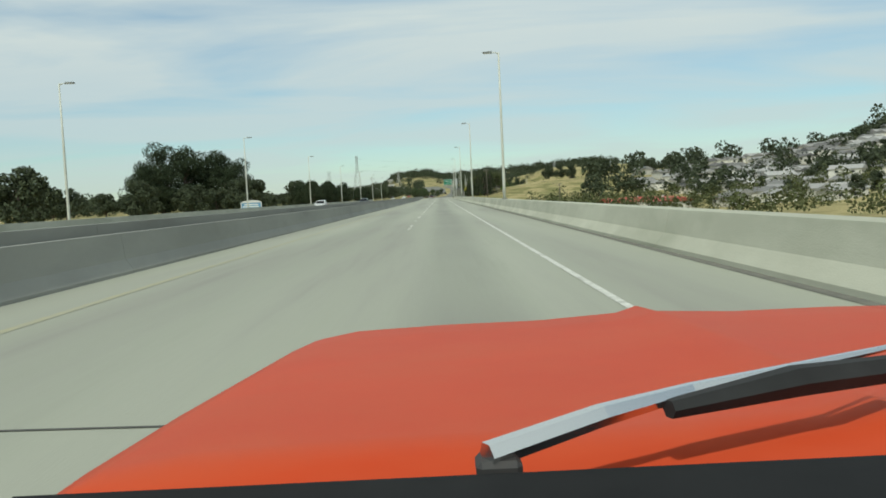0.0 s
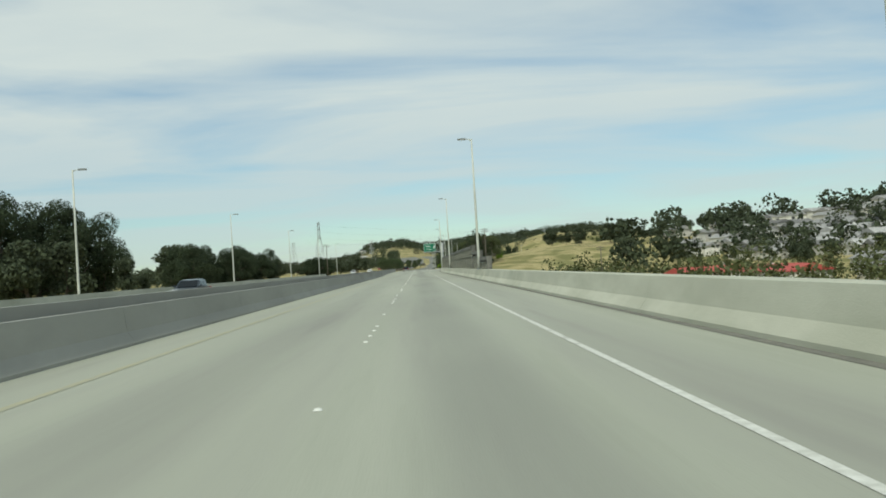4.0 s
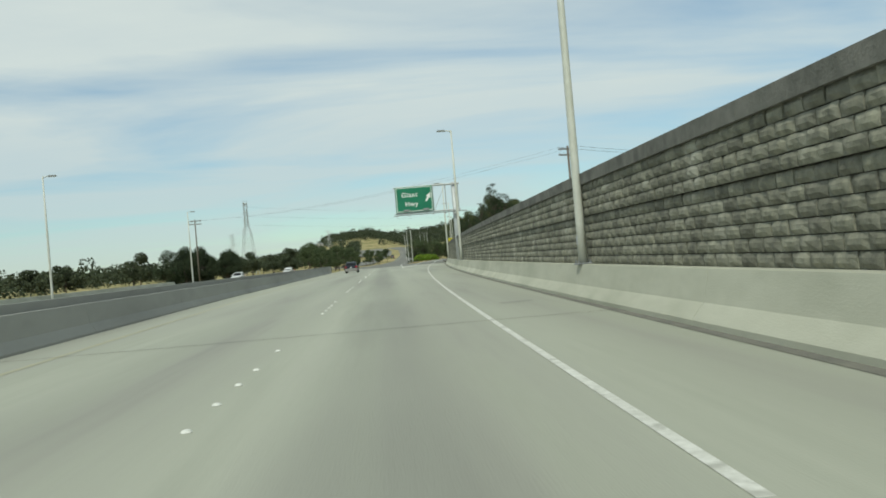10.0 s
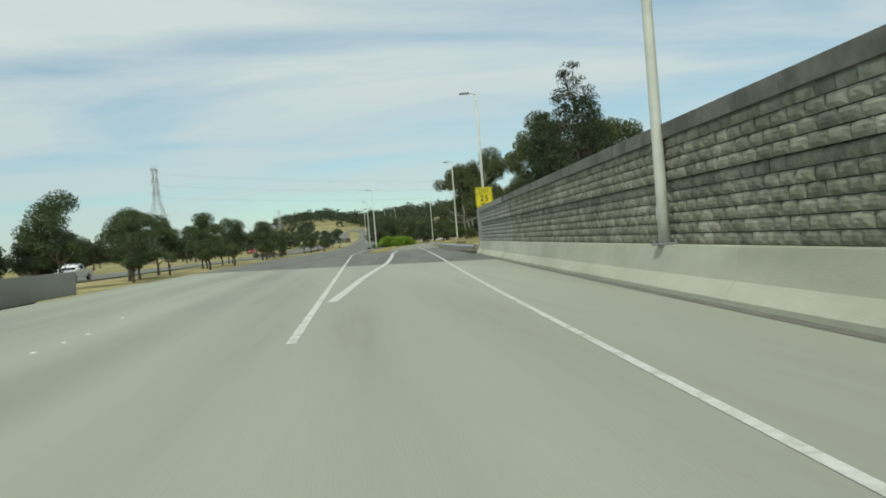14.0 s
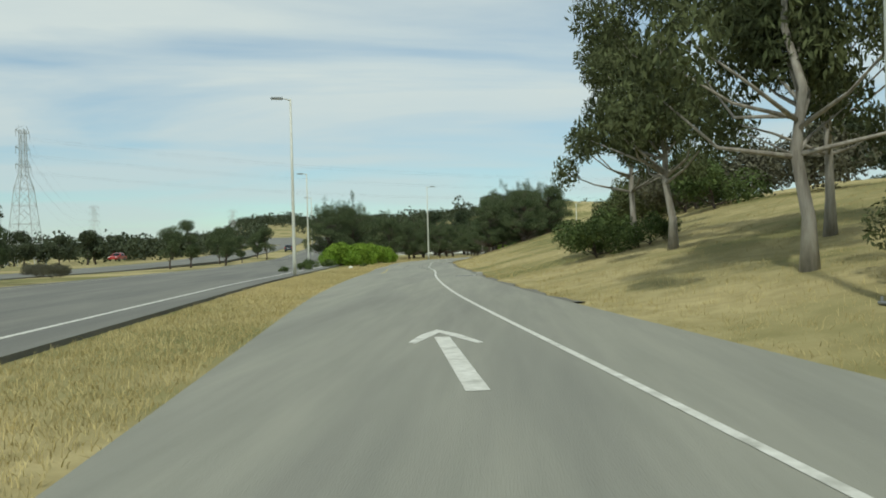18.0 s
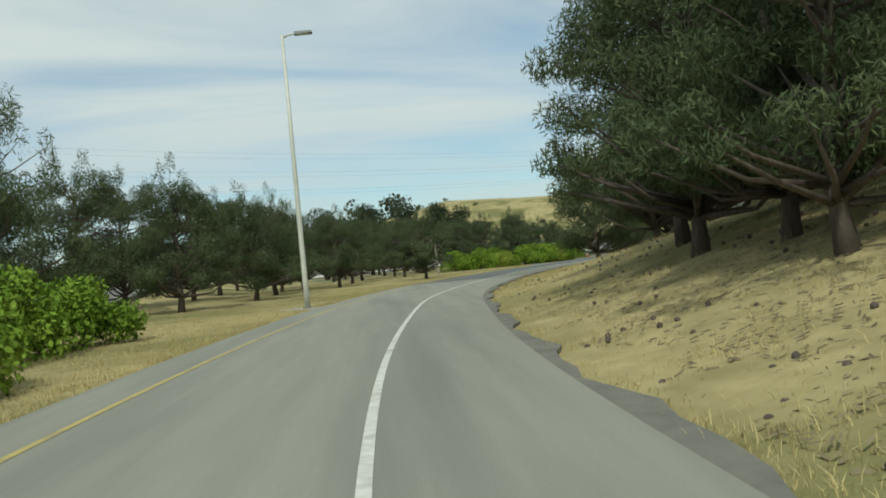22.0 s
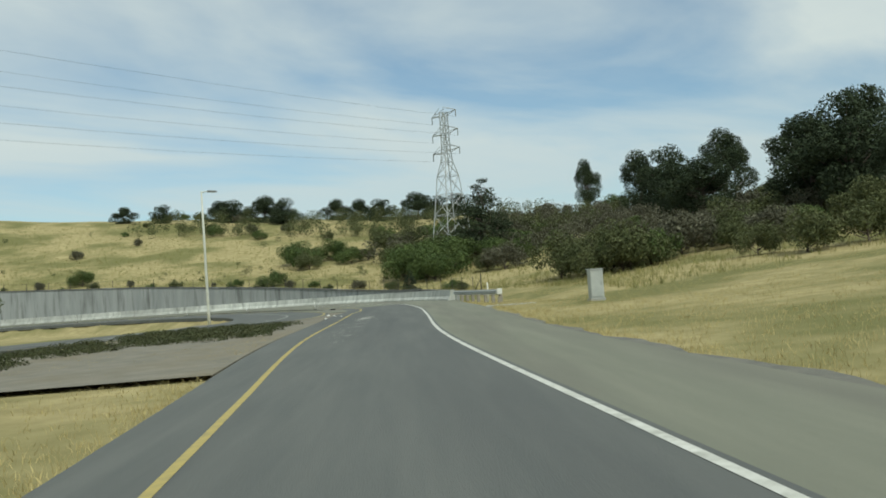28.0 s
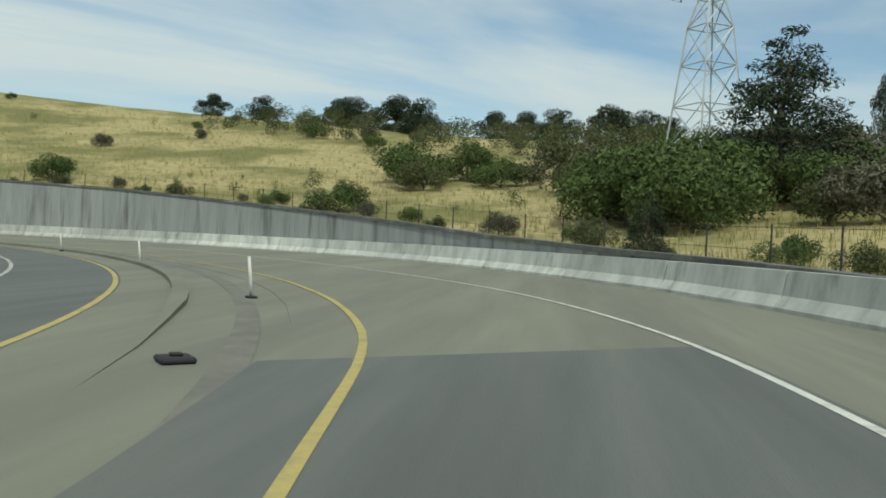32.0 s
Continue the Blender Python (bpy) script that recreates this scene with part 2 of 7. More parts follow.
BLACK_STEEL = material("black_steel", (0.035, 0.036, 0.036), (0.06, 0.05, 0.045), scale=6.0, rough=0.6)
WIRE = material("cable", (0.06, 0.06, 0.065), rough=0.6)
SIGN_GREEN = material("sign_green", (0.012, 0.16, 0.085), (0.02, 0.19, 0.10), scale=1.0, rough=0.5)
SIGN_WHITE = material("sign_white", (0.80, 0.82, 0.78), rough=0.5)
SIGN_YELLOW = material("sign_yellow", (0.72, 0.62, 0.02), (0.64, 0.55, 0.02), scale=2.0, rough=0.5)
SIGN_BLACK = material("sign_black", (0.02, 0.02, 0.02), rough=0.6)
SIGN_BLUE = material("sign_blue", (0.10, 0.27, 0.45), (0.16, 0.33, 0.5), scale=2.0, rough=0.5)
ORANGE_CAR = material("orange_car_paint", (0.56, 0.068, 0.020), (0.51, 0.060, 0.019), scale=1.5, rough=0.5, third=(0.53, 0.078, 0.028), third_scale=2.5,
                      spec=0.12)
RUBBER = material("rubber", (0.018, 0.018, 0.018), (0.03, 0.03, 0.03), scale=9.0, rough=0.75)
BLACK_RUBBER = material("black_cowl_rubber", (0.008, 0.008, 0.008), (0.013, 0.013, 0.013), scale=9.0, rough=0.6, spec=0.2)
CHROME = material("chrome", (0.75, 0.76, 0.76), rough=0.2, metal=1.0)
DARK_GLASS = material("tinted_glass", (0.012, 0.015, 0.017), rough=0.06, spec=0.22)
NAVY = material("navy_car_paint", (0.010, 0.017, 0.028), (0.014, 0.022, 0.034), scale=2.0, rough=0.4, coat=0.1, spec=0.25)
SILVER = material("silver_car_trim", (0.35, 0.34, 0.31), (0.31, 0.30, 0.28), scale=3.0, rough=0.4, metal=0.4)
CAR_WHITE = material("white_car_paint", (0.72, 0.73, 0.71), rough=0.3, coat=0.5)
CAR_RED = material("red_car_paint", (0.42, 0.03, 0.03), rough=0.3, coat=0.5)
CAR_DARK = material("dark_car_paint", (0.03, 0.04, 0.05), rough=0.3, coat=0.5)
TAIL_RED = material("tail_lamp_red", (0.45, 0.015, 0.02), rough=0.2)
HEAD_LAMP = material("head_lamp", (0.75, 0.76, 0.75), rough=0.15)
DRY_GROUND = material("dry_grass_ground", (0.31, 0.265, 0.125), (0.46, 0.39, 0.20), scale=1.3, detail=10, rough=1.0, third=(0.19, 0.185, 0.075),
                      third_scale=0.075, third_mix=(0.44, 0.60), bump=1.0, bump_scale=14, spec=0.1)
DRY_BLADES = material("dry_grass_blades", (0.50, 0.42, 0.205), (0.39, 0.33, 0.15), scale=0.5, rough=0.95, spec=0.1, island=0.25)
OLIVE_BLADES = material("olive_grass_blades", (0.19, 0.195, 0.07), (0.30, 0.27, 0.11), scale=0.4, rough=0.95, spec=0.1, island=0.25)
COPING = material("dark_coping", (0.10, 0.10, 0.092), (0.16, 0.16, 0.148), scale=1.5, rough=0.95, third=(0.26, 0.265, 0.25), third_scale=0.5, third_mix=(0.55, 0.7), bump=0.5)
DIRT = material("pale_dirt", (0.27, 0.25, 0.205), (0.21, 0.20, 0.165), scale=1.2, rough=1.0, third=(0.24, 0.21, 0.15), third_scale=0.3, bump=0.8,
                bump_scale=16, spec=0.1)
NEEDLE_LITTER = material("needle_litter", (0.125, 0.10, 0.07), (0.21, 0.17, 0.105), scale=1.5, rough=1.0, third=(0.33, 0.28, 0.16), third_scale=0.25,
                         bump=0.9, bump_scale=25, spec=0.1)
BARK = material("dark_bark", (0.075, 0.06, 0.05), (0.13, 0.105, 0.085), scale=5.0, rough=1.0, stretch=(2, 2, 0.5), bump=0.9, bump_scale=20)
BARK_PALE = material("pale_bark", (0.40, 0.375, 0.32), (0.21, 0.19, 0.16), scale=3.0, rough=0.95, stretch=(2, 2, 0.4), bump=0.5)


def leaf_material(name, a, b, island=0.3):
    m = material(name, a, b, scale=0.8, rough=0.75, spec=0.15, island=island)
    return m


def lane_bands(m):
    """Darker oil-stained bands along the middle of the two lanes."""
    nt = m.node_tree
    bsdf = nt.nodes["Principled BSDF"]
    src = bsdf.inputs["Base Color"].links[0].from_socket
    geo = nt.nodes.new("ShaderNodeNewGeometry")
    sp = nt.nodes.new("ShaderNodeSeparateXYZ")
    nt.links.new(geo.outputs["Position"], sp.inputs[0])
    total = None
    for mid, half, amount in ((0.25, 0.75, 0.34), (-3.3, 0.8, 0.16)):
        a = nt.nodes.new("ShaderNodeMath")
        a.operation = "SUBTRACT"
        nt.links.new(sp.outputs[0], a.inputs[0])
        a.inputs[1].default_value = mid
        b = nt.nodes.new("ShaderNodeMath")
        b.operation = "ABSOLUTE"
        nt.links.new(a.outputs[0], b.inputs[0])
        r = nt.nodes.new("ShaderNodeMapRange")
        r.interpolation_type = "SMOOTHSTEP"
        r.inputs["From Min"].default_value, r.inputs["From Max"].default_value = half * 1.5, half * 0.3
        r.inputs["To Max"].default_value = amount
        nt.links.new(b.outputs[0], r.inputs["Value"])
        if total is None:
            total = r.outputs[0]
        else:
            s = nt.nodes.new("ShaderNodeMath")
            nt.links.new(total, s.inputs[0])
            nt.links.new(r.outputs[0], s.inputs[1])
            total = s.outputs[0]
    nz = nt.nodes.new("ShaderNodeTexNoise")
    nz.inputs["Scale"].default_value = 0.08
    nt.links.new(geo.outputs["Position"], nz.inputs["Vector"])
    k = nt.nodes.new("ShaderNodeMath")
    k.operation = "MULTIPLY"
    nt.links.new(total, k.inputs[0])
    mr = nt.nodes.new("ShaderNodeMapRange")
    mr.inputs["From Min"].default_value, mr.inputs["From Max"].default_value, mr.inputs["To Min"].default_value, mr.inputs["To Max"].default_value = 0.3, 0.7, 0.6, 1.3
    nt.links.new(nz.outputs["Fac"], mr.inputs["Value"])
    nt.links.new(mr.outputs[0], k.inputs[1])
    mx = nt.nodes.new("ShaderNodeMix")
    mx.data_type = "RGBA"
    nt.links.new(k.outputs[0], mx.inputs["Factor"])
    nt.links.new(src, mx.inputs[6])
    mx.inputs[7].default_value = (0.16, 0.165, 0.145, 1)
    nt.links.new(mx.outputs[2], bsdf.inputs["Base Color"])


lane_bands(CONCRETE_ROAD)
LEAF_EUC = leaf_material("eucalyptus_leaves", (0.06, 0.075, 0.032), (0.105, 0.12, 0.052), 0.4)
LEAF_PINE = leaf_material("pine_needles", (0.055, 0.078, 0.036), (0.095, 0.12, 0.055))
LEAF_BUSH = leaf_material("bright_bush_leaves", (0.115, 0.205, 0.02), (0.19, 0.28, 0.035))
LEAF_BUSH2 = leaf_material("yellow_green_leaves", (0.17, 0.23, 0.025), (0.25, 0.30, 0.05))
LEAF_SCRUB = leaf_material("scrub_leaves", (0.07, 0.085, 0.036), (0.115, 0.125, 0.055), 0.4)
LEAF_SCRUB_GREEN = leaf_material("green_scrub_leaves", (0.060, 0.092, 0.030), (0.105, 0.14, 0.045), 0.4)
LEAF_SCRUB_GREY = leaf_material("grey_scrub_leaves", (0.085, 0.085, 0.055), (0.13, 0.125, 0.085), 0.4)
LEAF_FAR = leaf_material("far_tree_leaves", (0.045, 0.058, 0.034), (0.075, 0.09, 0.05))
LEAF_CYPRESS = leaf_material("cypress_leaves", (0.030, 0.044, 0.024), (0.052, 0.068, 0.034))
ICE_PLANT = leaf_material("ice_plant_leaves", (0.05, 0.062, 0.028), (0.085, 0.09, 0.042))
ROOF_GREY = material("roof_shingle_grey", (0.25, 0.25, 0.245), (0.33, 0.32, 0.30), scale=1.0, rough=0.9, vary=0.55)
ROOF_RED = material("roof_red", (0.40, 0.07, 0.06), (0.46, 0.10, 0.08), scale=1.0, rough=0.8)
STUCCO = material("house_stucco", (0.70, 0.68, 0.62), (0.60, 0.58, 0.53), scale=0.8, rough=0.9, vary=0.3)
HOUSE_GLASS = material("house_window_glass", (0.03, 0.035, 0.04), rough=0.1, spec=0.7)
HOUSE_TRIM = material("house_trim", (0.68, 0.67, 0.63), rough=0.7)
CABINET = material("cabinet_paint", (0.46, 0.48, 0.45), (0.40, 0.42, 0.40), scale=3.0, rough=0.5)
PLASTIC_WHITE = material("white_plastic", (0.72, 0.72, 0.68), (0.6, 0.6, 0.55), scale=6, rough=0.6)
PLATE = material("steel_plate", (0.40, 0.40, 0.36), (0.33, 0.33, 0.3), scale=5, rough=0.7)

# ---- building helpers ----
def shape(name, verts, faces, mat, parent=None, label="", smooth=False):
    me = bpy.data.meshes.new(name)
    me.from_pydata([tuple(v) for v in verts], [], [tuple(f) for f in faces])
    me.materials.append(mat)
    if smooth:
        me.polygons.foreach_set("use_smooth", [True] * len(me.polygons))
    me.update()
    ob = new(name, me)
    if parent:
        ob.parent = parent
    if label:
        ob["label"] = label
    return ob


def part(name, bm, mat, parent, label="", smooth=False):
    me = bpy.data.meshes.new(name)
    bm.to_mesh(me)
    bm.free()
    me.materials.append(mat)
    if smooth:
        me.polygons.foreach_set("use_smooth", [True] * len(me.polygons))
    ob = new(name, me)
    if parent:
        ob.parent = parent
    if label:
        ob["label"] = label
    return ob


def empty(name, x, y, z, label, category, group="", kind="", turn=0.0):
    ob = new(name)
    ob.empty_display_size = 0.2
    ob.matrix_basis = pose(x, y, z, 0, 0, turn)
    return tagged(ob, label, category, group, kind)


def box(x0, x1, y0, y1, z0, z1, bevel=0.0, bm=None):
    own = bmesh.new()
    bmesh.ops.create_cube(own, size=1.0)
    for v in own.verts:
        v.co = Vector(((x0 + x1) / 2 + v.co.x * (x1 - x0), (y0 + y1) / 2 + v.co.y * (y1 - y0), (z0 + z1) / 2 + v.co.z * (z1 - z0)))
    if bevel:
        bmesh.ops.bevel(own, geom=own.edges[:], offset=bevel, segments=1, affect="EDGES")
    if bm is None:
        return own
    me = bpy.data.meshes.new("tmp")
    own.to_mesh(me)
    own.free()
    bm.from_mesh(me)
    bpy.data.meshes.remove(me)
    return bm


def tube(points, radii, sides=8, caps=True):
    """Vertices and faces of a tapered tube through points."""
    verts, faces = [], []
    pts = [Vector(p) for p in points]
    for i, p in enumerate(pts):
        d = (pts[min(i + 1, len(pts) - 1)] - pts[max(i - 1, 0)])
        d = d.normalized() if d.length > 1e-9 else Vector((0, 0, 1))
        u = d.cross(Vector((0, 0, 1)) if abs(d.z) < 0.9 else Vector((1, 0, 0))).normalized()
        w = d.cross(u)
        for k in range(sides):
            a = 2 * math.pi * k / sides
            verts.append(p + (u * math.cos(a) + w * math.sin(a)) * radii[i])
    for i in range(len(pts) - 1):
        for k in range(sides):
            k2 = (k + 1) % sides
            faces.append((i * sides + k, i * sides + k2, (i + 1) * sides + k2, (i + 1) * sides + k))
    if caps:
        faces.append(tuple(reversed(range(sides))))
        faces.append(tuple((len(pts) - 1) * sides + k for k in range(sides)))
    return verts, faces


def joined(*pieces):
    verts, faces = [], []
    for v, f in pieces:
        n = len(verts)
        verts += list(v)
        faces += [tuple(i + n for i in q) for q in f]
    return verts, faces


# ---- plan ----
BEND_START, BEND_RADIUS = 256.4, 2310.0


def fw(s, l):
    """A place on the right side of the freeway: s metres along, l metres to the right."""
    if s < BEND_START:
        return (l, s)
    a = (s - BEND_START) / BEND_RADIUS
    r = BEND_RADIUS - l
    return (BEND_RADIUS - r * math.cos(a), BEND_START + r * math.sin(a))


def dense(points, step=1.0):
    """A smooth line through points, sampled evenly."""
    p = np.array(points, float)
    d = np.r_[0, np.cumsum(np.hypot(*np.diff(p, axis=0).T))]
    m = np.gradient(p, d, axis=0)
    out = []
    for t in np.arange(0, d[-1], step):
        i = min(np.searchsorted(d, t, "right") - 1, len(p) - 2)
        h = d[i + 1] - d[i]
        u = (t - d[i]) / h
        out.append((2 * u**3 - 3 * u**2 + 1) * p[i] + (u**3 - 2 * u**2 + u) * h * m[i] + (3 * u**2 - 2 * u**3) * p[i + 1] + (u**3 - u**2) * h * m[i + 1])
    return np.array(out)


LOOP = np.array([60.5, 768.0])          # the middle of the loop at the end of the exit
def ring(r, a):
    return (LOOP[0] + r * math.cos(radians(a)), LOOP[1] + r * math.sin(radians(a)))


def barrier_r(a):
    """Radius of the foot of the barrier round the loop, by the angle in degrees."""
    return np.interp(a, [-22, -17, -13, -6, 2, 10, 25, 60], [69.0, 69.9, 71.0, 71.9, 73.2, 73.8, 74.5, 74.5])


EDGE = dense([fw(441, 2.0), (12.0, 478), (13.6, 503), (15.0, 523), (16.5, 537), (18.3, 550.5), (19.45, 562), (20.9, 571.5), (22.35, 582.5), (25.3, 598), (28.3, 609),
              (31.8, 619.8), (36.3, 630), (41.4, 639.7), (48.9, 652), (57.2, 663), (66.5, 674.3), (79.8, 691.7), (93.4, 709.7), (102.9, 720.9),
              (111.4, 731.1), (117.2, 738.8), (121.5, 745.3)] + [ring(65.9, a) for a in (-13, -4, 6, 18, 32, 48, 66, 84)])
TANGENT = np.gradient(EDGE, axis=0)
TANGENT /= np.linalg.norm(TANGENT, axis=1)[:, None]
RIGHT = np.stack([TANGENT[:, 1], -TANGENT[:, 0]], 1)
RUN = np.arange(len(EDGE)) * 1.0        # metres along the exit's right line, from its start


def run_at(y):
    """How far along the exit its right line passes y, on the way up."""
    return float(np.interp(y, EDGE[:, 1], RUN))


def beside(run, off):
    """A place off metres to the right of the exit's right line."""
    i = np.interp(run, RUN, RUN)
    p = np.array([np.interp(i, RUN, EDGE[:, 0]), np.interp(i, RUN, EDGE[:, 1])])
    n = np.array([np.interp(i, RUN, RIGHT[:, 0]), np.interp(i, RUN, RIGHT[:, 1])])
    return p + n * off


YK = [441, 530, 550, 575, 600, 622, 640, 660, 700, 720, 729, 733, 738, 742, 748, 753, 770, 800]
def left_line(run):
    y = np.interp(run, RUN, EDGE[:, 1])
    return float(np.interp(y, YK, [-3.3, -3.25, -3.2, -2.97, -3.1, -3.3, -4.25, -3.9, -3.8, -4.0, -4.1, -3.65, -3.65, -3.95, -4.5, -4.9, -5.3, -5.3]))


def right_edge(run):
    y = np.interp(run, RUN, EDGE[:, 1])
    return float(np.interp(y, YK, [2.4, 2.2, 2.0, 2.0, 2.0, 2.0, 2.2, 2.4, 2.7, 3.1, 3.35, 3.4, 3.7, 4.2, 5.1, 5.8, 7.7, 8.9]))


def main_right(y):
    """The freeway's own right line."""
    return float(np.interp(y, [0, 300, 380, 450, 490, 535, 560, 583, 650, 750, 900, 1100, 1500], [2.0, 2.0, 2.5, 3.6, 4.3, 7.0, 9.4, 11.7, 17, 22, 24, 14, -40]))


def main_left(y):
    return float(np.interp(y, [0, 265, 330, 440, 470, 535, 583, 650, 750, 900, 1100, 1500], [-6.62, -6.62, -8.2, -8.2, -7.4, -5.4, -1.2, 4.5, 9.5, 11.5, 1.5, -52]))


def main_z(y):
    return float(np.interp(y, [0, 590, 640, 700, 900, 1200, 1600], [0, 0, 0.5, 2.0, 8.0, 16, 20]))


def flat(name, rows, mat, z=0.0, skirt=0.12, parent=None, kind="structure", label="", category="road"):
    """A paved sheet between left and right points (x, y) or (x, y, z) row by row, with edges that go down into the ground."""
    verts, faces = [], []
    for a, b in rows:
        za, zb = (a[2] if len(a) > 2 else 0) + z, (b[2] if len(b) > 2 else 0) + z
        verts += [(a[0], a[1], za - skirt), (a[0], a[1], za), (b[0], b[1], zb), (b[0], b[1], zb - skirt)]
    for i in range(len(rows) - 1):
        k = 4 * i
        faces += [(k, k + 1, k + 5, k + 4), (k + 1, k + 2, k + 6, k + 5), (k + 2, k + 3, k + 7, k + 6)]
    ob = shape(name, verts, faces, mat, parent)
    return ob if parent else tagged(ob, label, category, kind=kind)


def stripe(name, pts, width, mat, z=0.005, parent=None):
    """A painted line along pts."""
    p = np.array([q[:2] for q in pts], float)
    zz = np.array([q[2] if len(q) > 2 else 0.0 for q in pts])
    t = np.gradient(p, axis=0)
    t /= np.linalg.norm(t, axis=1)[:, None]
    n = np.stack([t[:, 1], -t[:, 0]], 1) * width / 2
    verts = []
    for i in range(len(p)):
        verts += [(*(p[i] - n[i]), zz[i] + z), (*(p[i] + n[i]), zz[i] + z)]
    faces = [(2 * i, 2 * i + 1, 2 * i + 3, 2 * i + 2) for i in range(len(p) - 1)]
    return shape(name, verts, faces, mat, parent)


def swept(name, pts, profile, mat, parent=None, z0=0.0, heights=None):
    """A profile of (off, z), off to the right of the line pts, swept along it and closed."""
    p = np.array([q[:2] for q in pts], float)
    t = np.gradient(p, axis=0)
    t /= np.linalg.norm(t, axis=1)[:, None]
    n = np.stack([t[:, 1], -t[:, 0]], 1)
    m = len(profile)
    verts, faces = [], []
    for i in range(len(p)):
        for o, z in profile:
            h = z0 if heights is None else (heights[i] if z > 0.001 else 0) + z0
            verts.append((*(p[i] + n[i] * o), z + h))
    for i in range(len(p) - 1):
        for k in range(m):
            k2 = (k + 1) % m
            faces.append((i * m + k, i * m + k2, (i + 1) * m + k2, (i + 1) * m + k))
    faces += [tuple(reversed(range(m))), tuple((len(p) - 1) * m + k for k in range(m))]
    ob = shape(name, verts, faces, mat, parent)
    return ob


# ---- ground ----
def smooth(a, b, x):
    u = np.clip((x - a) / (b - a), 0, 1)
    return u * u * (3 - 2 * u)


def ripple(x, y, size, seed=0):
    return (np.sin(x / size + 1.3 * seed) * np.cos(y / (size * 1.17) - seed) + 0.5 * np.sin(x / (size * 0.47) + y / (size * 0.63) + 2 * seed)) / 1.5


ER, EN = EDGE[::3], RIGHT[::3]


def ground_z(x, y):
    """The height of the land, for arrays."""
    x, y = np.asarray(x, float), np.asarray(y, float)
    z = np.full(x.shape, -0.10) + 0.25 * ripple(x, y, 35) * smooth(30, 90, abs(x))
    # the low town and the hill beyond, to the right of the freeway
    bend = np.where(y > BEND_START, (y - BEND_START) ** 2 / (2 * BEND_RADIUS), 0)
    r = x - bend - 6.5
    low = 1 - smooth(395 + 0.3 * np.clip(r - 40, 0, 300), 470 + 0.6 * np.clip(r - 40, 0, 300), y)
    z += low * (-7.5 * smooth(0, 22, r) + 0.050 * np.clip(r - 95, 0, 420) + 0.032 * np.clip(r - 330, 0, 300) + 2.0 * ripple(x, y, 60, 1) * smooth(60, 200, r))
    # the plain to the left falls to the bay
    z += (1 - smooth(450, 600, y)) * -1.6 * smooth(0, 14, -33.5 - x)
    # beside the exit: the grassy bank on its right
    d2 = np.full(x.shape, 1e9)
    side = np.zeros(x.shape)
    run = np.zeros(x.shape)
    near = (x > -120) & (x < 420) & (y > 430) & (y < 900)
    if near.any():
        xs, ys = x[near], y[near]
        best, sd, rn = np.full(xs.shape, 1e9), np.zeros(xs.shape), np.zeros(xs.shape)
        for i in range(0, len(ER)):
            dx, dy = xs - ER[i, 0], ys - ER[i, 1]
            q = dx * dx + dy * dy
            hit = q < best
            best = np.where(hit, q, best)
            sd = np.where(hit, dx * EN[i, 0] + dy * EN[i, 1], sd)
            rn = np.where(hit, 3.0 * i, rn)
        d2[near], side[near], run[near] = best, sd, rn
    d = np.sqrt(d2) * np.sign(side)
    steep = np.interp(run, [0, 30, 62, 100, 150, 165, 185, 205, 225, 260, 400], [0.0, 0.02, 0.17, 0.25, 0.26, 0.30, 0.24, 0.06, 0.03, 0.03, 0.0])
    dd = np.clip(d - 2.9, 0, 400)
    bank = steep * (np.minimum(dd, 15) + 0.45 * np.clip(dd - 15, 0, 30) + 0.10 * np.clip(dd - 45, 0, 200))
    bank = bank * np.where(side > 0, 1, 0) * near
    z += bank + 0.18 * ripple(x, y, 7, 3) * smooth(5, 14, d) * near
    # the hill outside the loop
    rad, ang = np.hypot(x - LOOP[0], y - LOOP[1]), np.degrees(np.arctan2(y - LOOP[1], x - LOOP[0]))
    shift = barrier_r(ang) - 71.55
    out = np.clip(rad - 74.8 - shift, 0, 500)
    high = np.interp(ang, [-180, -75, -45, -19, -8, 0, 14, 30, 60, 95, 140, 180], [0, 0, 0.0, 0.5, 0.8, 1.15, 2.35, 3.7, 5.4, 5.4, 0.5, 0])
    rate = np.interp(ang, [-180, -70, -50, -25, 5, 40, 68, 88, 108, 180], [0, 0.0, 0.05, 0.115, 0.145, 0.205, 0.255, 0.11, 0.0, 0])
    z += (high * smooth(0.0, 0.4, rad - 73.8 - shift) + rate * (np.minimum(out, 70) + 0.5 * np.clip(out - 70, 0, 25) - 0.25 * np.clip(out - 150, 0, 250)) + 0.6 * ripple(x, y, 14, 5) * smooth(4, 40, out) * smooth(-60, -20, ang)) * (y > 560)
    # inside the loop
    z -= 1.0 * smooth(51.8, 49, rad) * smooth(-80, -40, ang) * smooth(140, 100, ang)
    # paved corridors stay clear
    z = np.where((y < 500) & (x > -31) & (r < 1.5), np.minimum(z, -0.14), z)
    mainx = np.interp(y, [0, 300, 380, 450, 490, 535, 560, 583, 650, 750, 900, 1100, 1500], [2, 2, 2.5, 3.6, 4.3, 7, 9.4, 11.7, 17, 22, 24, 14, -40])
    mz = np.interp(y, [0, 590, 640, 700, 900, 1200, 1600], [0, 0, 0.5, 2.0, 8.0, 16, 20])
    # land that carries the far freeway uphill
    carry = smooth(590, 700, y) * (1 - smooth(15 + 0.03 * np.clip(y - 740, 0, 400), 27 + 0.06 * np.clip(y - 740, 0, 400), np.abs(x - mainx + 14)))
    z = z * (1 - carry) + (mz - 0.12) * carry
    onramp = (d > -6.2) & (d < 2.6) & near & (run < 300)
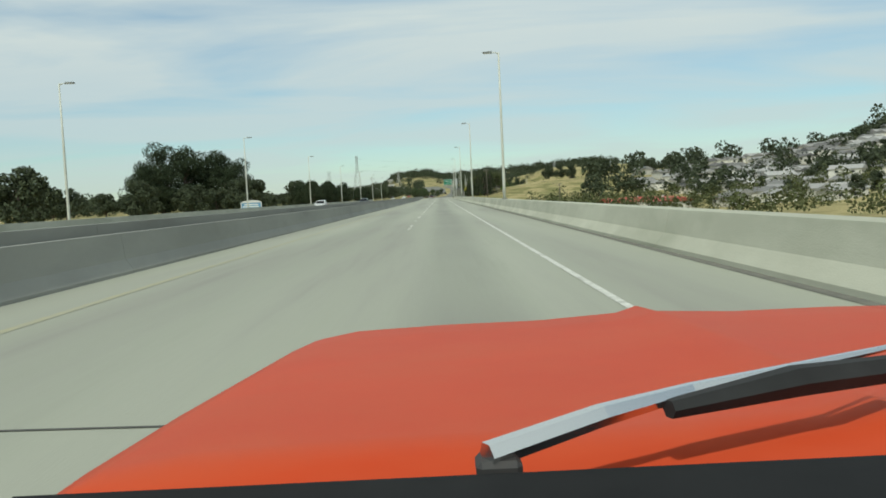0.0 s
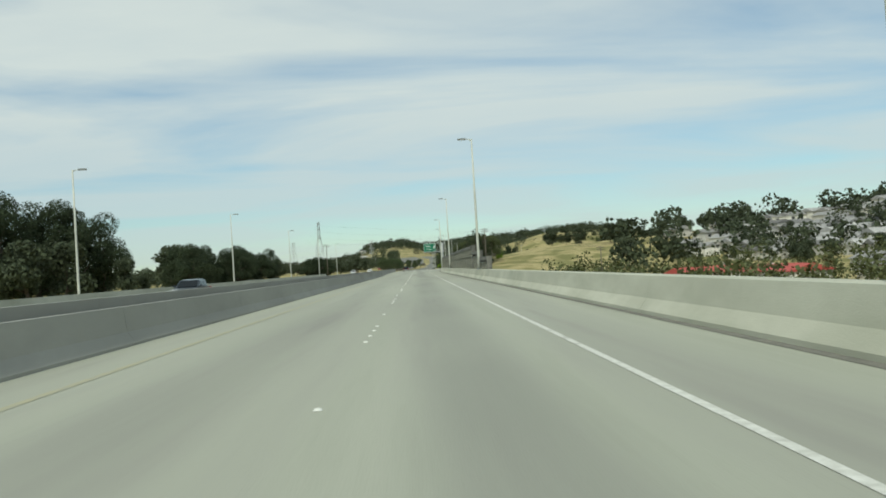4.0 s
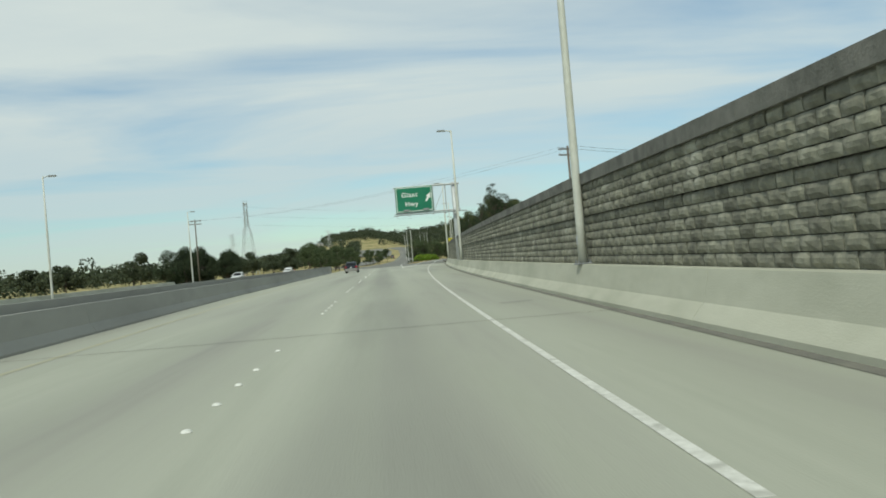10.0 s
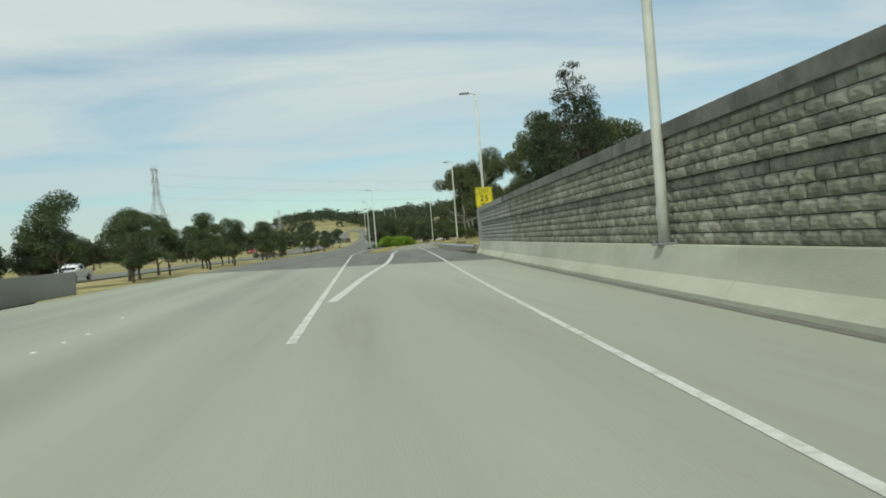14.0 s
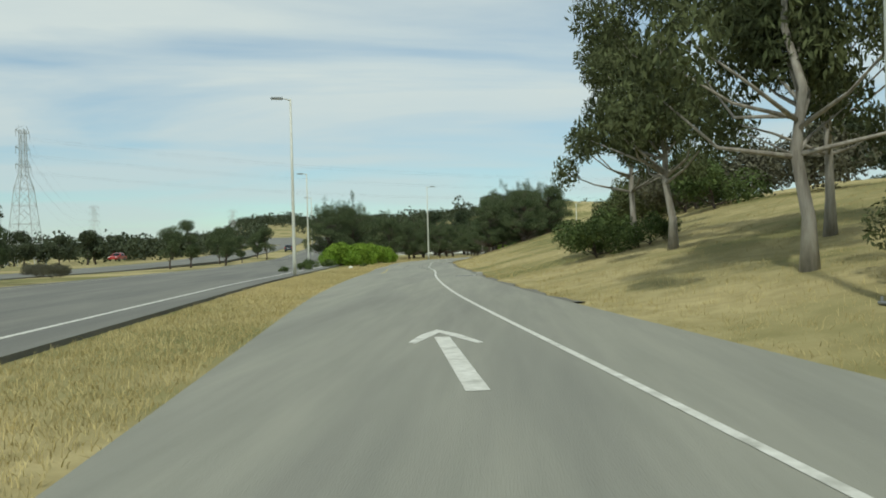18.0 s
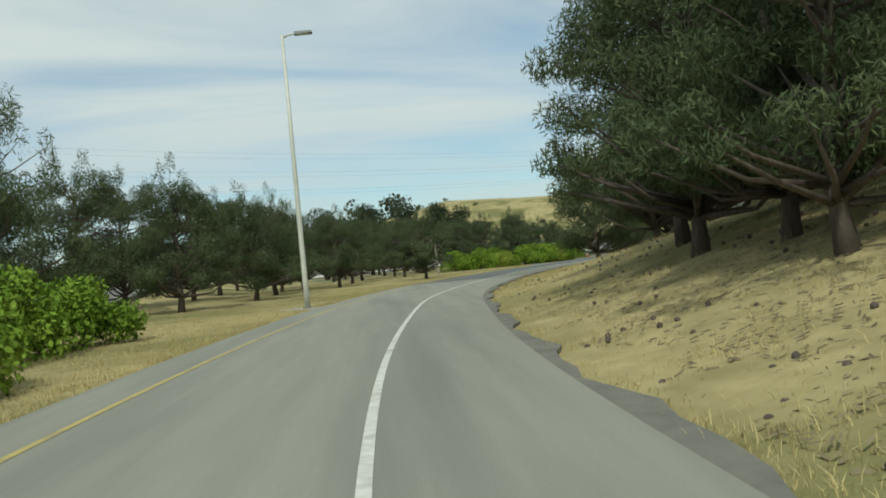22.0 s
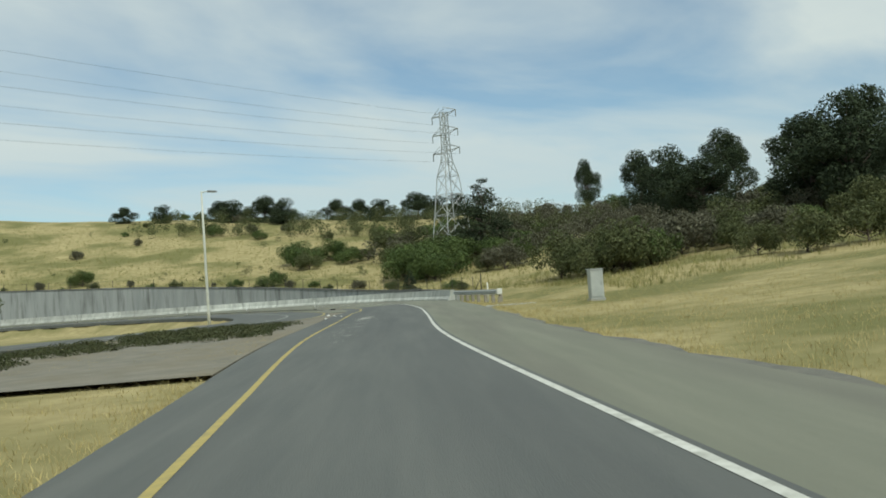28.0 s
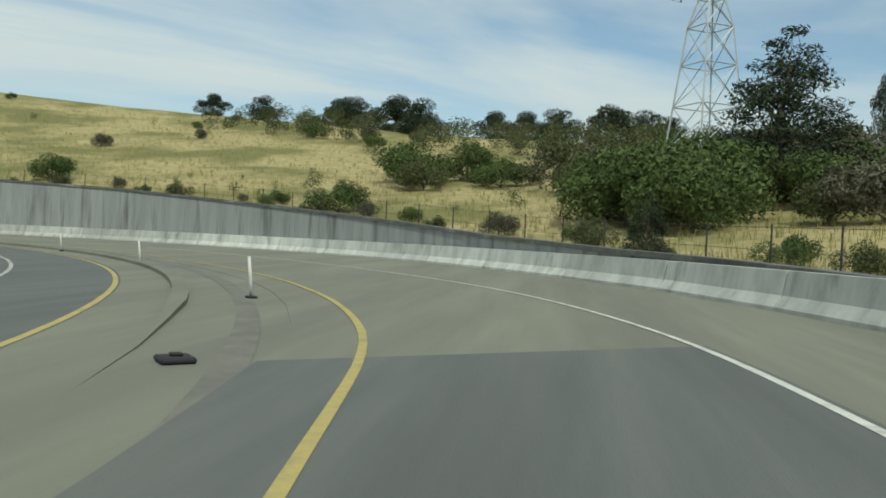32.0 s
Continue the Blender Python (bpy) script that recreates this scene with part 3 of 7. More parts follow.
    z = np.where(onramp, np.minimum(z, -0.10), z)
    z = np.where((d > -13) & (d < 2.6) & near & (run > 262) & (run < 345), np.minimum(z, -0.10), z)
    onloop = (rad > 52) & (rad < 73.8 + shift) & (ang > -40) & (ang < 110)
    z = np.where(onloop, np.minimum(z, -0.10), z)
    # the large hill behind the town
    turn, reach = np.degrees(np.arctan2(x, np.maximum(y, 1))), np.hypot(x, y)
    z += 0.70 * smooth(7, 13, turn) * smooth(75, 60, turn) * smooth(230, 380, rad) * np.interp(reach, [330, 450, 620, 720, 780, 900, 1000], [0, 5, 30, 52, 57, 34, 0]) * np.interp(turn, [12, 20, 28], [0.85, 0.95, 1.05])
    # far hills ahead
    far = np.hypot(x, y - 500)
    bear = np.degrees(np.arctan2(x, y - 300))
    z += smooth(550, 1050, far) * np.interp(bear, [-180, -13, -7, -2, 4, 9, 13, 20, 60, 120, 180], [0, 0, 9, 23, 34, 40, 46, 28, 20, 20, 0]) * (0.8 + 0.25 * ripple(x, y, 170, 2))
    return z


def axis(parts):
    return np.concatenate([np.arange(a, b, s) for a, b, s in parts])


GX = axis([(-3600, -700, 290), (-700, -140, 40), (-140, -36, 8), (-36, 0, 3), (0, 176, 1.6), (176, 300, 6), (300, 800, 25), (800, 3700, 290)])
GY = axis([(-1500, -200, 160), (-200, 430, 10), (430, 495, 4), (495, 850, 1.6), (850, 1100, 10), (1100, 1800, 50), (1800, 4800, 300)])
XX, YY = np.meshgrid(GX, GY)
ZZ = ground_z(XX, YY)
nx, ny = len(GX), len(GY)
gv = np.stack([XX.ravel(), YY.ravel(), ZZ.ravel()], 1)
ii = (np.arange(ny - 1)[:, None] * nx + np.arange(nx - 1)[None]).ravel()
gf = np.stack([ii, ii + 1, ii + nx + 1, ii + nx], 1)
ground = shape("ground", gv.tolist(), gf.tolist(), DRY_GROUND, smooth=True)
tagged(ground, "dry golden grassland with dirt patches and low slopes", "ground", kind="structure")


def gz(x, y):
    return float(ground_z(np.array([x]), np.array([y]))[0])


# ---- roads ----
ys = list(range(-160, 428, 6))
freeway = flat("road_freeway", [((main_left(y), y), fw(y, 4.6)) for y in ys] + [((main_left(442), 442), fw(429.5, 4.6)), ((main_left(458.5), 458.5), fw(433, 4.6))], CONCRETE_ROAD,
               label="pale grey concrete freeway with worn lanes", skirt=0.3)
for y in (-4.9, 300.5):
    stripe("slab_joint", [(main_left(y) + 0.1, y + 0.4), (fw(y, 4.4)[0], fw(y, 4.4)[1] - 0.4)], 0.035, JOINT, 0.007, freeway)
opposite = flat("road_opposite", [((-28.2, y), (-7.75, y)) for y in range(-160, 300, 12)] + [((-28.2 - (y - 300) * 0.05, y), (main_left(y) - 1.2, y)) for y in range(300, 440, 10)]
                + [((-35 + 0.1 * (y - 440), y, main_z(y)), (main_left(y) - 12 + 0.02 * (y - 440), y, main_z(y))) for y in range(440, 800, 12)]
                + [((main_left(y) - 26, y, main_z(y)), (main_left(y) - 5, y, main_z(y))) for y in range(800, 1300, 40)],
                ASPHALT_OLD, label="opposite lanes of weathered grey pavement", skirt=0.3)
# asphalt where the exit parts from the freeway
split = flat("road_split", [((main_left(458.5), 458.5), fw(433, 4.6)), ((main_left(459.5), 459.5), fw(439, 4.6)), ((main_left(460.5), 460.5), tuple(beside(run_at(450), 3.0)))]
             + [((main_left(y), y), tuple(beside(run_at(y), float(np.interp(y, [462, 470, 482, 498], [2.7, 2.4, 2.25, 2.25]))))) for y in range(462, 499, 4)],
             ASPHALT_OLD, label="dark asphalt where the exit leaves the freeway", skirt=0.3)
mainline = flat("road_mainline", [((main_left(y), y, main_z(y)), (main_right(y) + 1.1, y, main_z(y))) for y in list(range(498, 900, 8)) + list(range(900, 1500, 40))],
                ASPHALT_OLD, label="grey asphalt freeway lanes climbing away", skirt=0.5)
R0, R1, R2, R3 = run_at(498), run_at(638), run_at(744.5), len(EDGE) - 2


def spread(a, b, step=2.0):
    return np.linspace(a, b, int((b - a) / step) + 2)


def lag(s):
    """How far the left edge of the resurfaced lane trails its right edge: its end runs slantwise."""
    return 2.9 * float(smooth(R2 - 24, R2, s))


exit_old = flat("road_exit", [(tuple(beside(s, left_line(s) - 1.0)), tuple(beside(s, right_edge(s)))) for s in spread(R0, R1)], ASPHALT_RAMP,
                label="curving grey asphalt exit lane", skirt=0.3)
exit_new = flat("road_exit_resurfaced", [(tuple(beside(s - lag(s), left_line(s - lag(s)) - 0.95)), tuple(beside(s, 0.14))) for s in spread(R1, R2)], ASPHALT_NEW,
                label="newly resurfaced dark asphalt exit lane", skirt=0.3)
shoulder = flat("road_shoulder", [(tuple(beside(s, 0.14)), tuple(beside(s, right_edge(s)))) for s in spread(R1, R2)], SHOULDER,
                label="older tan asphalt shoulder of the exit", skirt=0.3)
exit_loop = flat("road_loop", [(tuple(beside(s - 6 * max(0, 1 - (s - R2) / 8), left_line(s - 6 * max(0, 1 - (s - R2) / 8)) - 0.9)), tuple(beside(s, right_edge(s) + 0.2))) for s in spread(R2, R3)], SHOULDER, z=-0.005,
                 label="tan asphalt loop lane curving left", skirt=0.3)
COUNTER = dense([ring(54.6, a) for a in range(100, -37, -6)] + [(99.5, 731.9), (93.0, 730.3), (85, 729.9), (70, 730.6), (40, 734)], 1.5)
CT = np.gradient(COUNTER, axis=0)
CT /= np.linalg.norm(CT, axis=1)[:, None]
CN = np.stack([-CT[:, 1], CT[:, 0]], 1)
counter = flat("road_counter_ramp", [((p - q * 3.4).tolist(), (p + q * 2.75).tolist()) for p, q in zip(COUNTER, CN)], ASPHALT_NEW, z=-0.03, label="dark asphalt ramp curving round the inside of the loop", skirt=0.3)
apron = flat("road_apron", [(ring(59.2, -32.5), ring(59.25, -32.5))] + [(ring(57.2, a), ring(60.3, a)) for a in np.arange(-31, 100, 1.5)], SHOULDER, z=-0.014, label="worn tan pavement between the two ramps", skirt=0.3)
stripe("gutter_strip", [ring(59.42, a) for a in np.arange(-29, 100, 1.0)], 0.34, ASPHALT_EDGE, -0.007, parent=apron)
PAD = (((59.6, 661.6), (60.8, 660.4)), ((63.8, 667.0), (67.6, 663.8)), ((67.8, 671.4), (73.2, 667.0)), ((71.8, 675.8), (76.8, 672.0)), ((75.6, 680.3), (78.4, 678.2)))
side_pad = flat("road_side_pad", [((*a, -0.004), (*b, gz(*b) + 0.05)) for a, b in PAD], ASPHALT_EDGE, z=0.0, label="crumbling dark asphalt pad beside the exit", skirt=0.3)

# painted lines
for s0, s1, paint in ((-160, 228, WHITE_PAINT), (228, 288, WHITE_FAINT), (288, 437, WHITE_PAINT)):
    stripe("edge_line", [fw(s, 2.0) for s in range(s0, s1 + 1, 4)], 0.105, paint, parent=freeway)
stripe("edge_line", [(main_left(y) + 1.45, y) for y in range(-160, 440, 6)], 0.16, YELLOW_WORN, parent=freeway)
stripe("shoulder_line", [(3.5, y) for y in range(168, 202, 4)], 0.10, WHITE_WORN, parent=freeway)
stripe("edge_line", [fw(436.2, 2.0), fw(438.6, 2.0)] + [tuple(beside(s, 0)) for s in np.arange(0, R0 + 1, 2)], 0.13, WHITE_PAINT, parent=split)
def gore_x(y):
    """The wide line that parts the exit from the freeway."""
    return float(np.interp(y, [400, 425, 439, 445, 452, 460, 478, 484, 493], [2.5, 4.5, 5.87, 6.38, 6.85, 7.4, 8.45, 9.0, 9.8]))


stripe("gore_line", [(gore_x(y), y) for y in np.linspace(412, 440.8, 8)], 0.26, WHITE_PAINT, parent=freeway)
stripe("gore_line", [(gore_x(y), y) for y in np.linspace(440.9, 493.5, 16)], 0.26, WHITE_PAINT, parent=split)
stripe("gore_line", [(main_right(y) + 0.15, y) for y in np.linspace(404, 443.9, 11)], 0.15, WHITE_PAINT, parent=freeway)
stripe("gore_line", [(main_right(y) + 0.15, y) for y in np.linspace(444, 497, 15)], 0.15, WHITE_PAINT, parent=split)
stripe("edge_line", [(main_right(y) - 0.1, y, main_z(y)) for y in range(498, 900, 6)], 0.15, WHITE_PAINT, parent=mainline)
stripe("edge_line", [(main_left(y) + 1.4, y, main_z(y)) for y in range(498, 900, 6)], 0.15, YELLOW_WORN, parent=mainline)
s = R0
while s < R1 - 2:
    run = 9 if s < run_at(575) else 30
    stripe("edge_line", [tuple(beside(u, 0)) for u in spread(s, min(s + run, R1), 1.0)], 0.10, WHITE_PAINT if s < run_at(545) or s > run_at(575) else WHITE_WORN, parent=exit_old)
    s += run
stripe("edge_line", [tuple(beside(u, 0)) for u in spread(R1, R2, 1.0)], 0.11, WHITE_PAINT, parent=exit_new)
stripe("edge_line", [tuple(beside(u, 0)) for u in spread(R2, R3, 1.0)], 0.10, WHITE_PAINT, parent=exit_loop)
for ya, yb, wide, paint in ((546, 559, 0.10, YELLOW_PAINT), (560, 573, 0.07, YELLOW_WORN), (573, 638, 0.10, YELLOW_PAINT)):
    stripe("left_line", [tuple(beside(u, left_line(u))) for u in spread(run_at(ya), run_at(yb), 1.0)], wide, paint, parent=exit_old)
# crumbled dark edge where the pavement meets the grass
def ragged(s, k):
    return right_edge(s) + 0.26 + 0.12 * math.sin(s * 1.1 + k) + 0.08 * math.sin(s * 2.7 + k)


pavement_edge = flat("pavement_edge", [(tuple(beside(s, right_edge(s) - 0.08)), tuple(beside(s, ragged(s, 0)))) for s in np.arange(R0 + 18, run_at(724), 0.8)], ASPHALT_EDGE, z=-0.012, skirt=0.15,
                     label="crumbled dark asphalt edge with gravel along the exit")
stripe("left_line", [tuple(beside(u, left_line(u))) for u in spread(R1, R2, 1.0)], 0.10, YELLOW_PAINT, parent=exit_new)
stripe("left_line", [tuple(beside(u, left_line(u))) for u in spread(R2, R3, 1.0)], 0.11, YELLOW_PAINT, parent=exit_loop)
stripe("counter_line", [tuple(p) for p in COUNTER + CN * 2.5], 0.11, YELLOW_PAINT, -0.024, parent=counter)
stripe("counter_line", [tuple(p) for p in COUNTER + CN * 0.1], 0.10, WHITE_WORN, -0.024, parent=counter)
# spilt white chalk on the lane before the loop: dense near one spot, then drawn out in thin streaks
rng = np.random.default_rng(4)
SPILL = np.array([100.6, 722.7])
AHEAD = np.array([0.645, 0.764])
chalk_v, chalk_f = [], []
for k in range(1500):
    if k < 420:
        far, spread_out = 0.26 * rng.standard_normal(), 0.20
    elif k < 900:
        far, spread_out = 2.9 * rng.random() ** 1.3, 0.16
    else:
        far, spread_out = -17 * rng.random(), 0.30
    side = spread_out * rng.standard_normal() + (0.10 * math.sin(far * 1.3) if far < 0 else 0.06 * far)
    if far < -1 and math.sin(far * 2.1) + 0.6 * rng.standard_normal() < 0.1:
        continue
    c = SPILL + AHEAD * far + np.array([AHEAD[1], -AHEAD[0]]) * side
    turn = 0.25 * rng.standard_normal() * (2.0 if k < 420 else 0.6)
    way = np.array([AHEAD[0] * math.cos(turn) - AHEAD[1] * math.sin(turn), AHEAD[0] * math.sin(turn) + AHEAD[1] * math.cos(turn)])
    reach = 0.05 + 0.30 * rng.random() ** 2
    w = np.array([way[1], -way[0]]) * (0.006 + 0.024 * rng.random() ** 2)
    zc = 0.005 + 0.000004 * k
    m0 = len(chalk_v)
    mid = c + way * reach * (0.35 + 0.3 * rng.random())
    chalk_v += [(*c, zc), (*(mid + w), zc), (*(c + way * reach), zc), (*(mid - w), zc)]
    chalk_f.append((m0, m0 + 1, m0 + 2, m0 + 3))
tagged(shape("chalk_smear", chalk_v, chalk_f, WHITE_WORN, exit_new, "white chalk dust smeared along the lane"), kind="stuff")
# rubber skid marks where the exit begins to turn
for o0, o1, ya, yb in ((-0.30, -0.75, 553, 572), (-0.55, -0.95, 556, 569), (-1.9, -2.1, 560, 577)):
    us = spread(run_at(ya), run_at(yb), 1.0)
    stripe("skid_mark", [tuple(beside(u, o0 + (o1 - o0) * (u - us[0]) / (us[-1] - us[0]))) for u in us], 0.06, ASPHALT_OLD, 0.003, parent=exit_old)
# straight arrow painted in the exit lane
ax, ay = np.array([12.18, 503.9]), np.array([0.080, 0.9968])
an = np.array([ay[1], -ay[0]])
at_arrow = lambda across, on: ax + an * across + ay * on
av = [at_arrow(-0.115, 0), at_arrow(0.115, 0), at_arrow(0.115, 4.9), at_arrow(-0.115, 4.9),
      at_arrow(-0.52, 4.25), at_arrow(-0.42, 4.1), at_arrow(0, 5.55), at_arrow(0, 6.1), at_arrow(-0.30, 5.3),
      at_arrow(0.42, 3.9), at_arrow(0.52, 4.0), at_arrow(0.30, 5.2)]
shape("lane_arrow", [(p[0], p[1], 0.005) for p in av], [(0, 1, 2, 3), (5, 6, 8, 4), (8, 6, 7), (10, 11, 6, 9), (6, 11, 7)], WHITE_PAINT, exit_old)

# raised round markers between the lanes, four to a group
dot = bmesh.new()
bmesh.ops.create_cone(dot, cap_ends=True, segments=10, radius1=0.055, radius2=0.032, depth=0.022)
dot_ob = part("lane_marker", dot, MARKER, freeway)
dot_ob.matrix_basis = pose(-1.4, -30, 0.015)
count = 0
for k in range(-2, 22):
    for j in range(4):
        y = 60.1 + 16.7 * min(k, 13) + 16.2 * max(k - 13, 0) + 1.38 * (j - 1.5)
        x = -1.4 if y < 330 else -1.4 + 0.004 * (y - 330)
        m = new("lane_marker", dot_ob.data)
        m.parent = freeway
        m.matrix_basis = pose(x + 0.012 * math.sin(7.3 * count), y, 0.015)
        count += 1
    m = new("reflector", dot_ob.data)
    m.parent = freeway
    m.matrix_basis = pose(-1.42, 60.1 + 16.4 * k + 8.2, 0.015)
# drain grates and patches in the right shoulder
for y in (62, 96, 179.5, 243.0, 276, 305):
    patch = shape("shoulder_patch", [(3.3, y, 0.006), (4.1, y + 0.05, 0.006), (4.15, y + 0.55, 0.006), (3.25, y + 0.5, 0.006)], [(0, 1, 2, 3)], WHEEL_TRACK, freeway)

# ---- barriers and walls ----
def barrier_run(name, line, profile, mat, label, panel=12.0, gap=0.015, category="barrier"):
    """A cast barrier of separate panels along a line of points."""
    top = tagged(new(name), label, category, kind="structure")
    p = np.array(line, float)
    d = np.r_[0, np.cumsum(np.hypot(*np.diff(p, axis=0).T))]
    a = 0.0
    while a < d[-1] - 0.5:
        b = min(a + panel - gap, d[-1])
        ts = np.linspace(a, b, max(2, int((b - a) / 4) + 1))
        pts = [(np.interp(t, d, p[:, 0]), np.interp(t, d, p[:, 1])) for t in ts]
        swept("panel", pts, profile, mat, top)
        a += panel
    return top


JERSEY = [(0.0, -0.02), (0.0, 0.08), (0.20, 0.32), (0.31, 0.81), (0.86, 0.81), (0.92, -0.02)]
barrier_right = barrier_run("barrier_right", [fw(s, 4.49) for s in range(-160, 451, 3)], JERSEY, BARRIER, "sunlit pale concrete barrier along the hard shoulder")
# dark stripe at the barrier's foot: gutter joint and its shadow put into colour
gutter_shade = stripe("gutter_strip", [fw(s, 4.37) for s in range(-160, 449, 4)], 0.2, ASPHALT_EDGE, 0.006, freeway)
MEDIAN = [(0.0, -0.02), (0.0, 0.06), (-0.16, 0.30), (-0.23, 0.85), (-0.42, 0.85), (-0.60, -0.02)]
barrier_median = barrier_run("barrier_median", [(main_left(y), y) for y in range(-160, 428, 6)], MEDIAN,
                             BARRIER_SHADED, "grey concrete median barrier with its shade put into the colour")
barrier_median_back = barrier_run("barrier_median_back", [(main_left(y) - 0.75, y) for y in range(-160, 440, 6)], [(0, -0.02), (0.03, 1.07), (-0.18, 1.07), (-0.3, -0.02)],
                                  BARRIER_SHADED, "taller dark concrete barrier behind the median barrier")
barrier_far = barrier_run("barrier_far_side", [(-28.4 - max(0, y - 300) * 0.05, y) for y in range(-160, 440, 12)], [(0.3, -0.02), (0.1, 0.8), (-0.15, 0.8), (-0.3, -0.02)],
                          BARRIER, "pale concrete barrier beyond the opposite lanes", panel=24)
STEP = ((174.0, 1.81), (182.3, 2.44), (191.0, 3.07))


def wall_height(s):
    h = 0.0
    for s0, v in STEP:
        if s >= s0:
            h = v
    return h


sound_wall = tagged(new("wall_sound"), "dark weathered split-block sound wall stepping up above the barrier", "sound wall", kind="structure")
for (s0, h), s1 in zip(STEP, (182.3, 191.0, 450.5)):
    swept("wall_core", [fw(s, 5.12) for s in np.linspace(s0, s1 - 0.01, max(3, int((s1 - s0) / 4)))], [(0.0, 0.80), (0.0, h - 0.012), (0.2, h - 0.012), (0.2, 0.80)], MORTAR, sound_wall)
ROW, LEN = 0.2, 0.5
rngw = np.random.default_rng(11)


def block_mesh(seed, length, high=ROW):
    """One split-faced block, bulging and rough: x to the road (minus), y along, its foot at z = 0."""
    r = np.random.default_rng(seed)
    n, m = 4, 3
    tilt = 0.014 * r.standard_normal()
    verts, faces = [], []
    for i in range(n + 1):
        for j in range(m + 1):
            u, w = i / n, j / m
            bulge = (1 - 0.75 * (2 * u - 1) ** 8) * (1 - (2 * w - 1) ** 2)
            out = 0.022 + 0.040 * bulge + 0.016 * r.random() + tilt * (u - 0.5)
            edge = 0.005 + 0.006 * r.random()
            verts.append((-out, edge + (length - 2 * edge) * u, edge + (high - 2 * edge) * w))
    for i in range(n):
        for j in range(m):
            k = i * (m + 1) + j
            faces.append((k, k + 1, k + m + 2, k + m + 1))
    base = len(verts)
    verts += [(0, 0.008, 0.008), (0, 0.008, high - 0.008), (0, length - 0.008, high - 0.008), (0, length - 0.008, 0.008)]
    rim = lambda i, j: i * (m + 1) + j
    faces += [(base, base + 1, *[rim(0, j) for j in range(m, -1, -1)]), (base + 3, *[rim(n, j) for j in range(m + 1)], base + 2),
              (base + 1, base + 2, *[rim(i, m) for i in range(n, -1, -1)]), (base + 3, base, *[rim(i, 0) for i in range(n + 1)])]
    return verts, faces


variants = [block_mesh(k, LEN) for k in range(14)]
meshes = []
for v, f in variants:
    me = bpy.data.meshes.new("block")
    me.from_pydata(v, [], f)
    me.materials.append(BLOCK)
    meshes.append(me)
far_v, far_f, pale_v, pale_f = [], [], [], []
for k in range(int((450.4 - 174) / LEN)):
    for row in range(11):
        z = 0.81 + ROW * row
        s = 174.0 + LEN * k + (0.25 if row % 2 else 0.0)
        h = wall_height(s + 0.02)
        if z + ROW > h - 0.24 or s + LEN > 450.45:
            continue
        x, y = fw(s, 5.12)
        a = -max(0, s - BEND_START) / BEND_RADIUS
        n = int(rngw.integers(14))
        out = 0.06 if row >= 6 else 0.0            # the upper courses stand proud
        if 186 <= s < 200 and row < 10:
            ob = new("block", meshes[n])
            ob.parent = sound_wall
            ob.matrix_basis = pose(x - out, y, z, 0, 0, math.degrees(a))
            continue
        vv, ff = variants[n]
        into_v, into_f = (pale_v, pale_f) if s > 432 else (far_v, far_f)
        b0 = len(into_v)
        ca, sa = math.cos(a), math.sin(a)
        into_v += [(x + (vx - out) * ca - vy * sa, y + (vx - out) * sa + vy * ca, z + vz) for vx, vy, vz in vv]
        into_f += [tuple(i + b0 for i in q) for q in ff]
tagged(shape("block_courses", far_v, far_f, BLOCK_FAR, sound_wall), kind="stuff")
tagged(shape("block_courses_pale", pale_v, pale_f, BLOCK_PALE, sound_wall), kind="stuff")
for (s0, h), s1 in zip(STEP, (182.3, 191.0, 450.5)):
    k, s = 0, s0
    while s < s1 - 0.2:
        e = min(s + 4.0, s1)
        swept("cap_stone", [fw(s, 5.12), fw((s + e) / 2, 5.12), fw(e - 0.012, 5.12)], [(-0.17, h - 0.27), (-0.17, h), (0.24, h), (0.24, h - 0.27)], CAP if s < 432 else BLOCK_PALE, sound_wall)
        s = e
    part("end_pilaster", box(fw(s0, 4.99)[0], fw(s0, 5.37)[0], s0 - 0.10, s0 + 0.34, 0.81, h + 0.02, 0.02), CAP, sound_wall)
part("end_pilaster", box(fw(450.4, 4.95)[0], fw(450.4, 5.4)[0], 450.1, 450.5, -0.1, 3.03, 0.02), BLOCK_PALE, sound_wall)


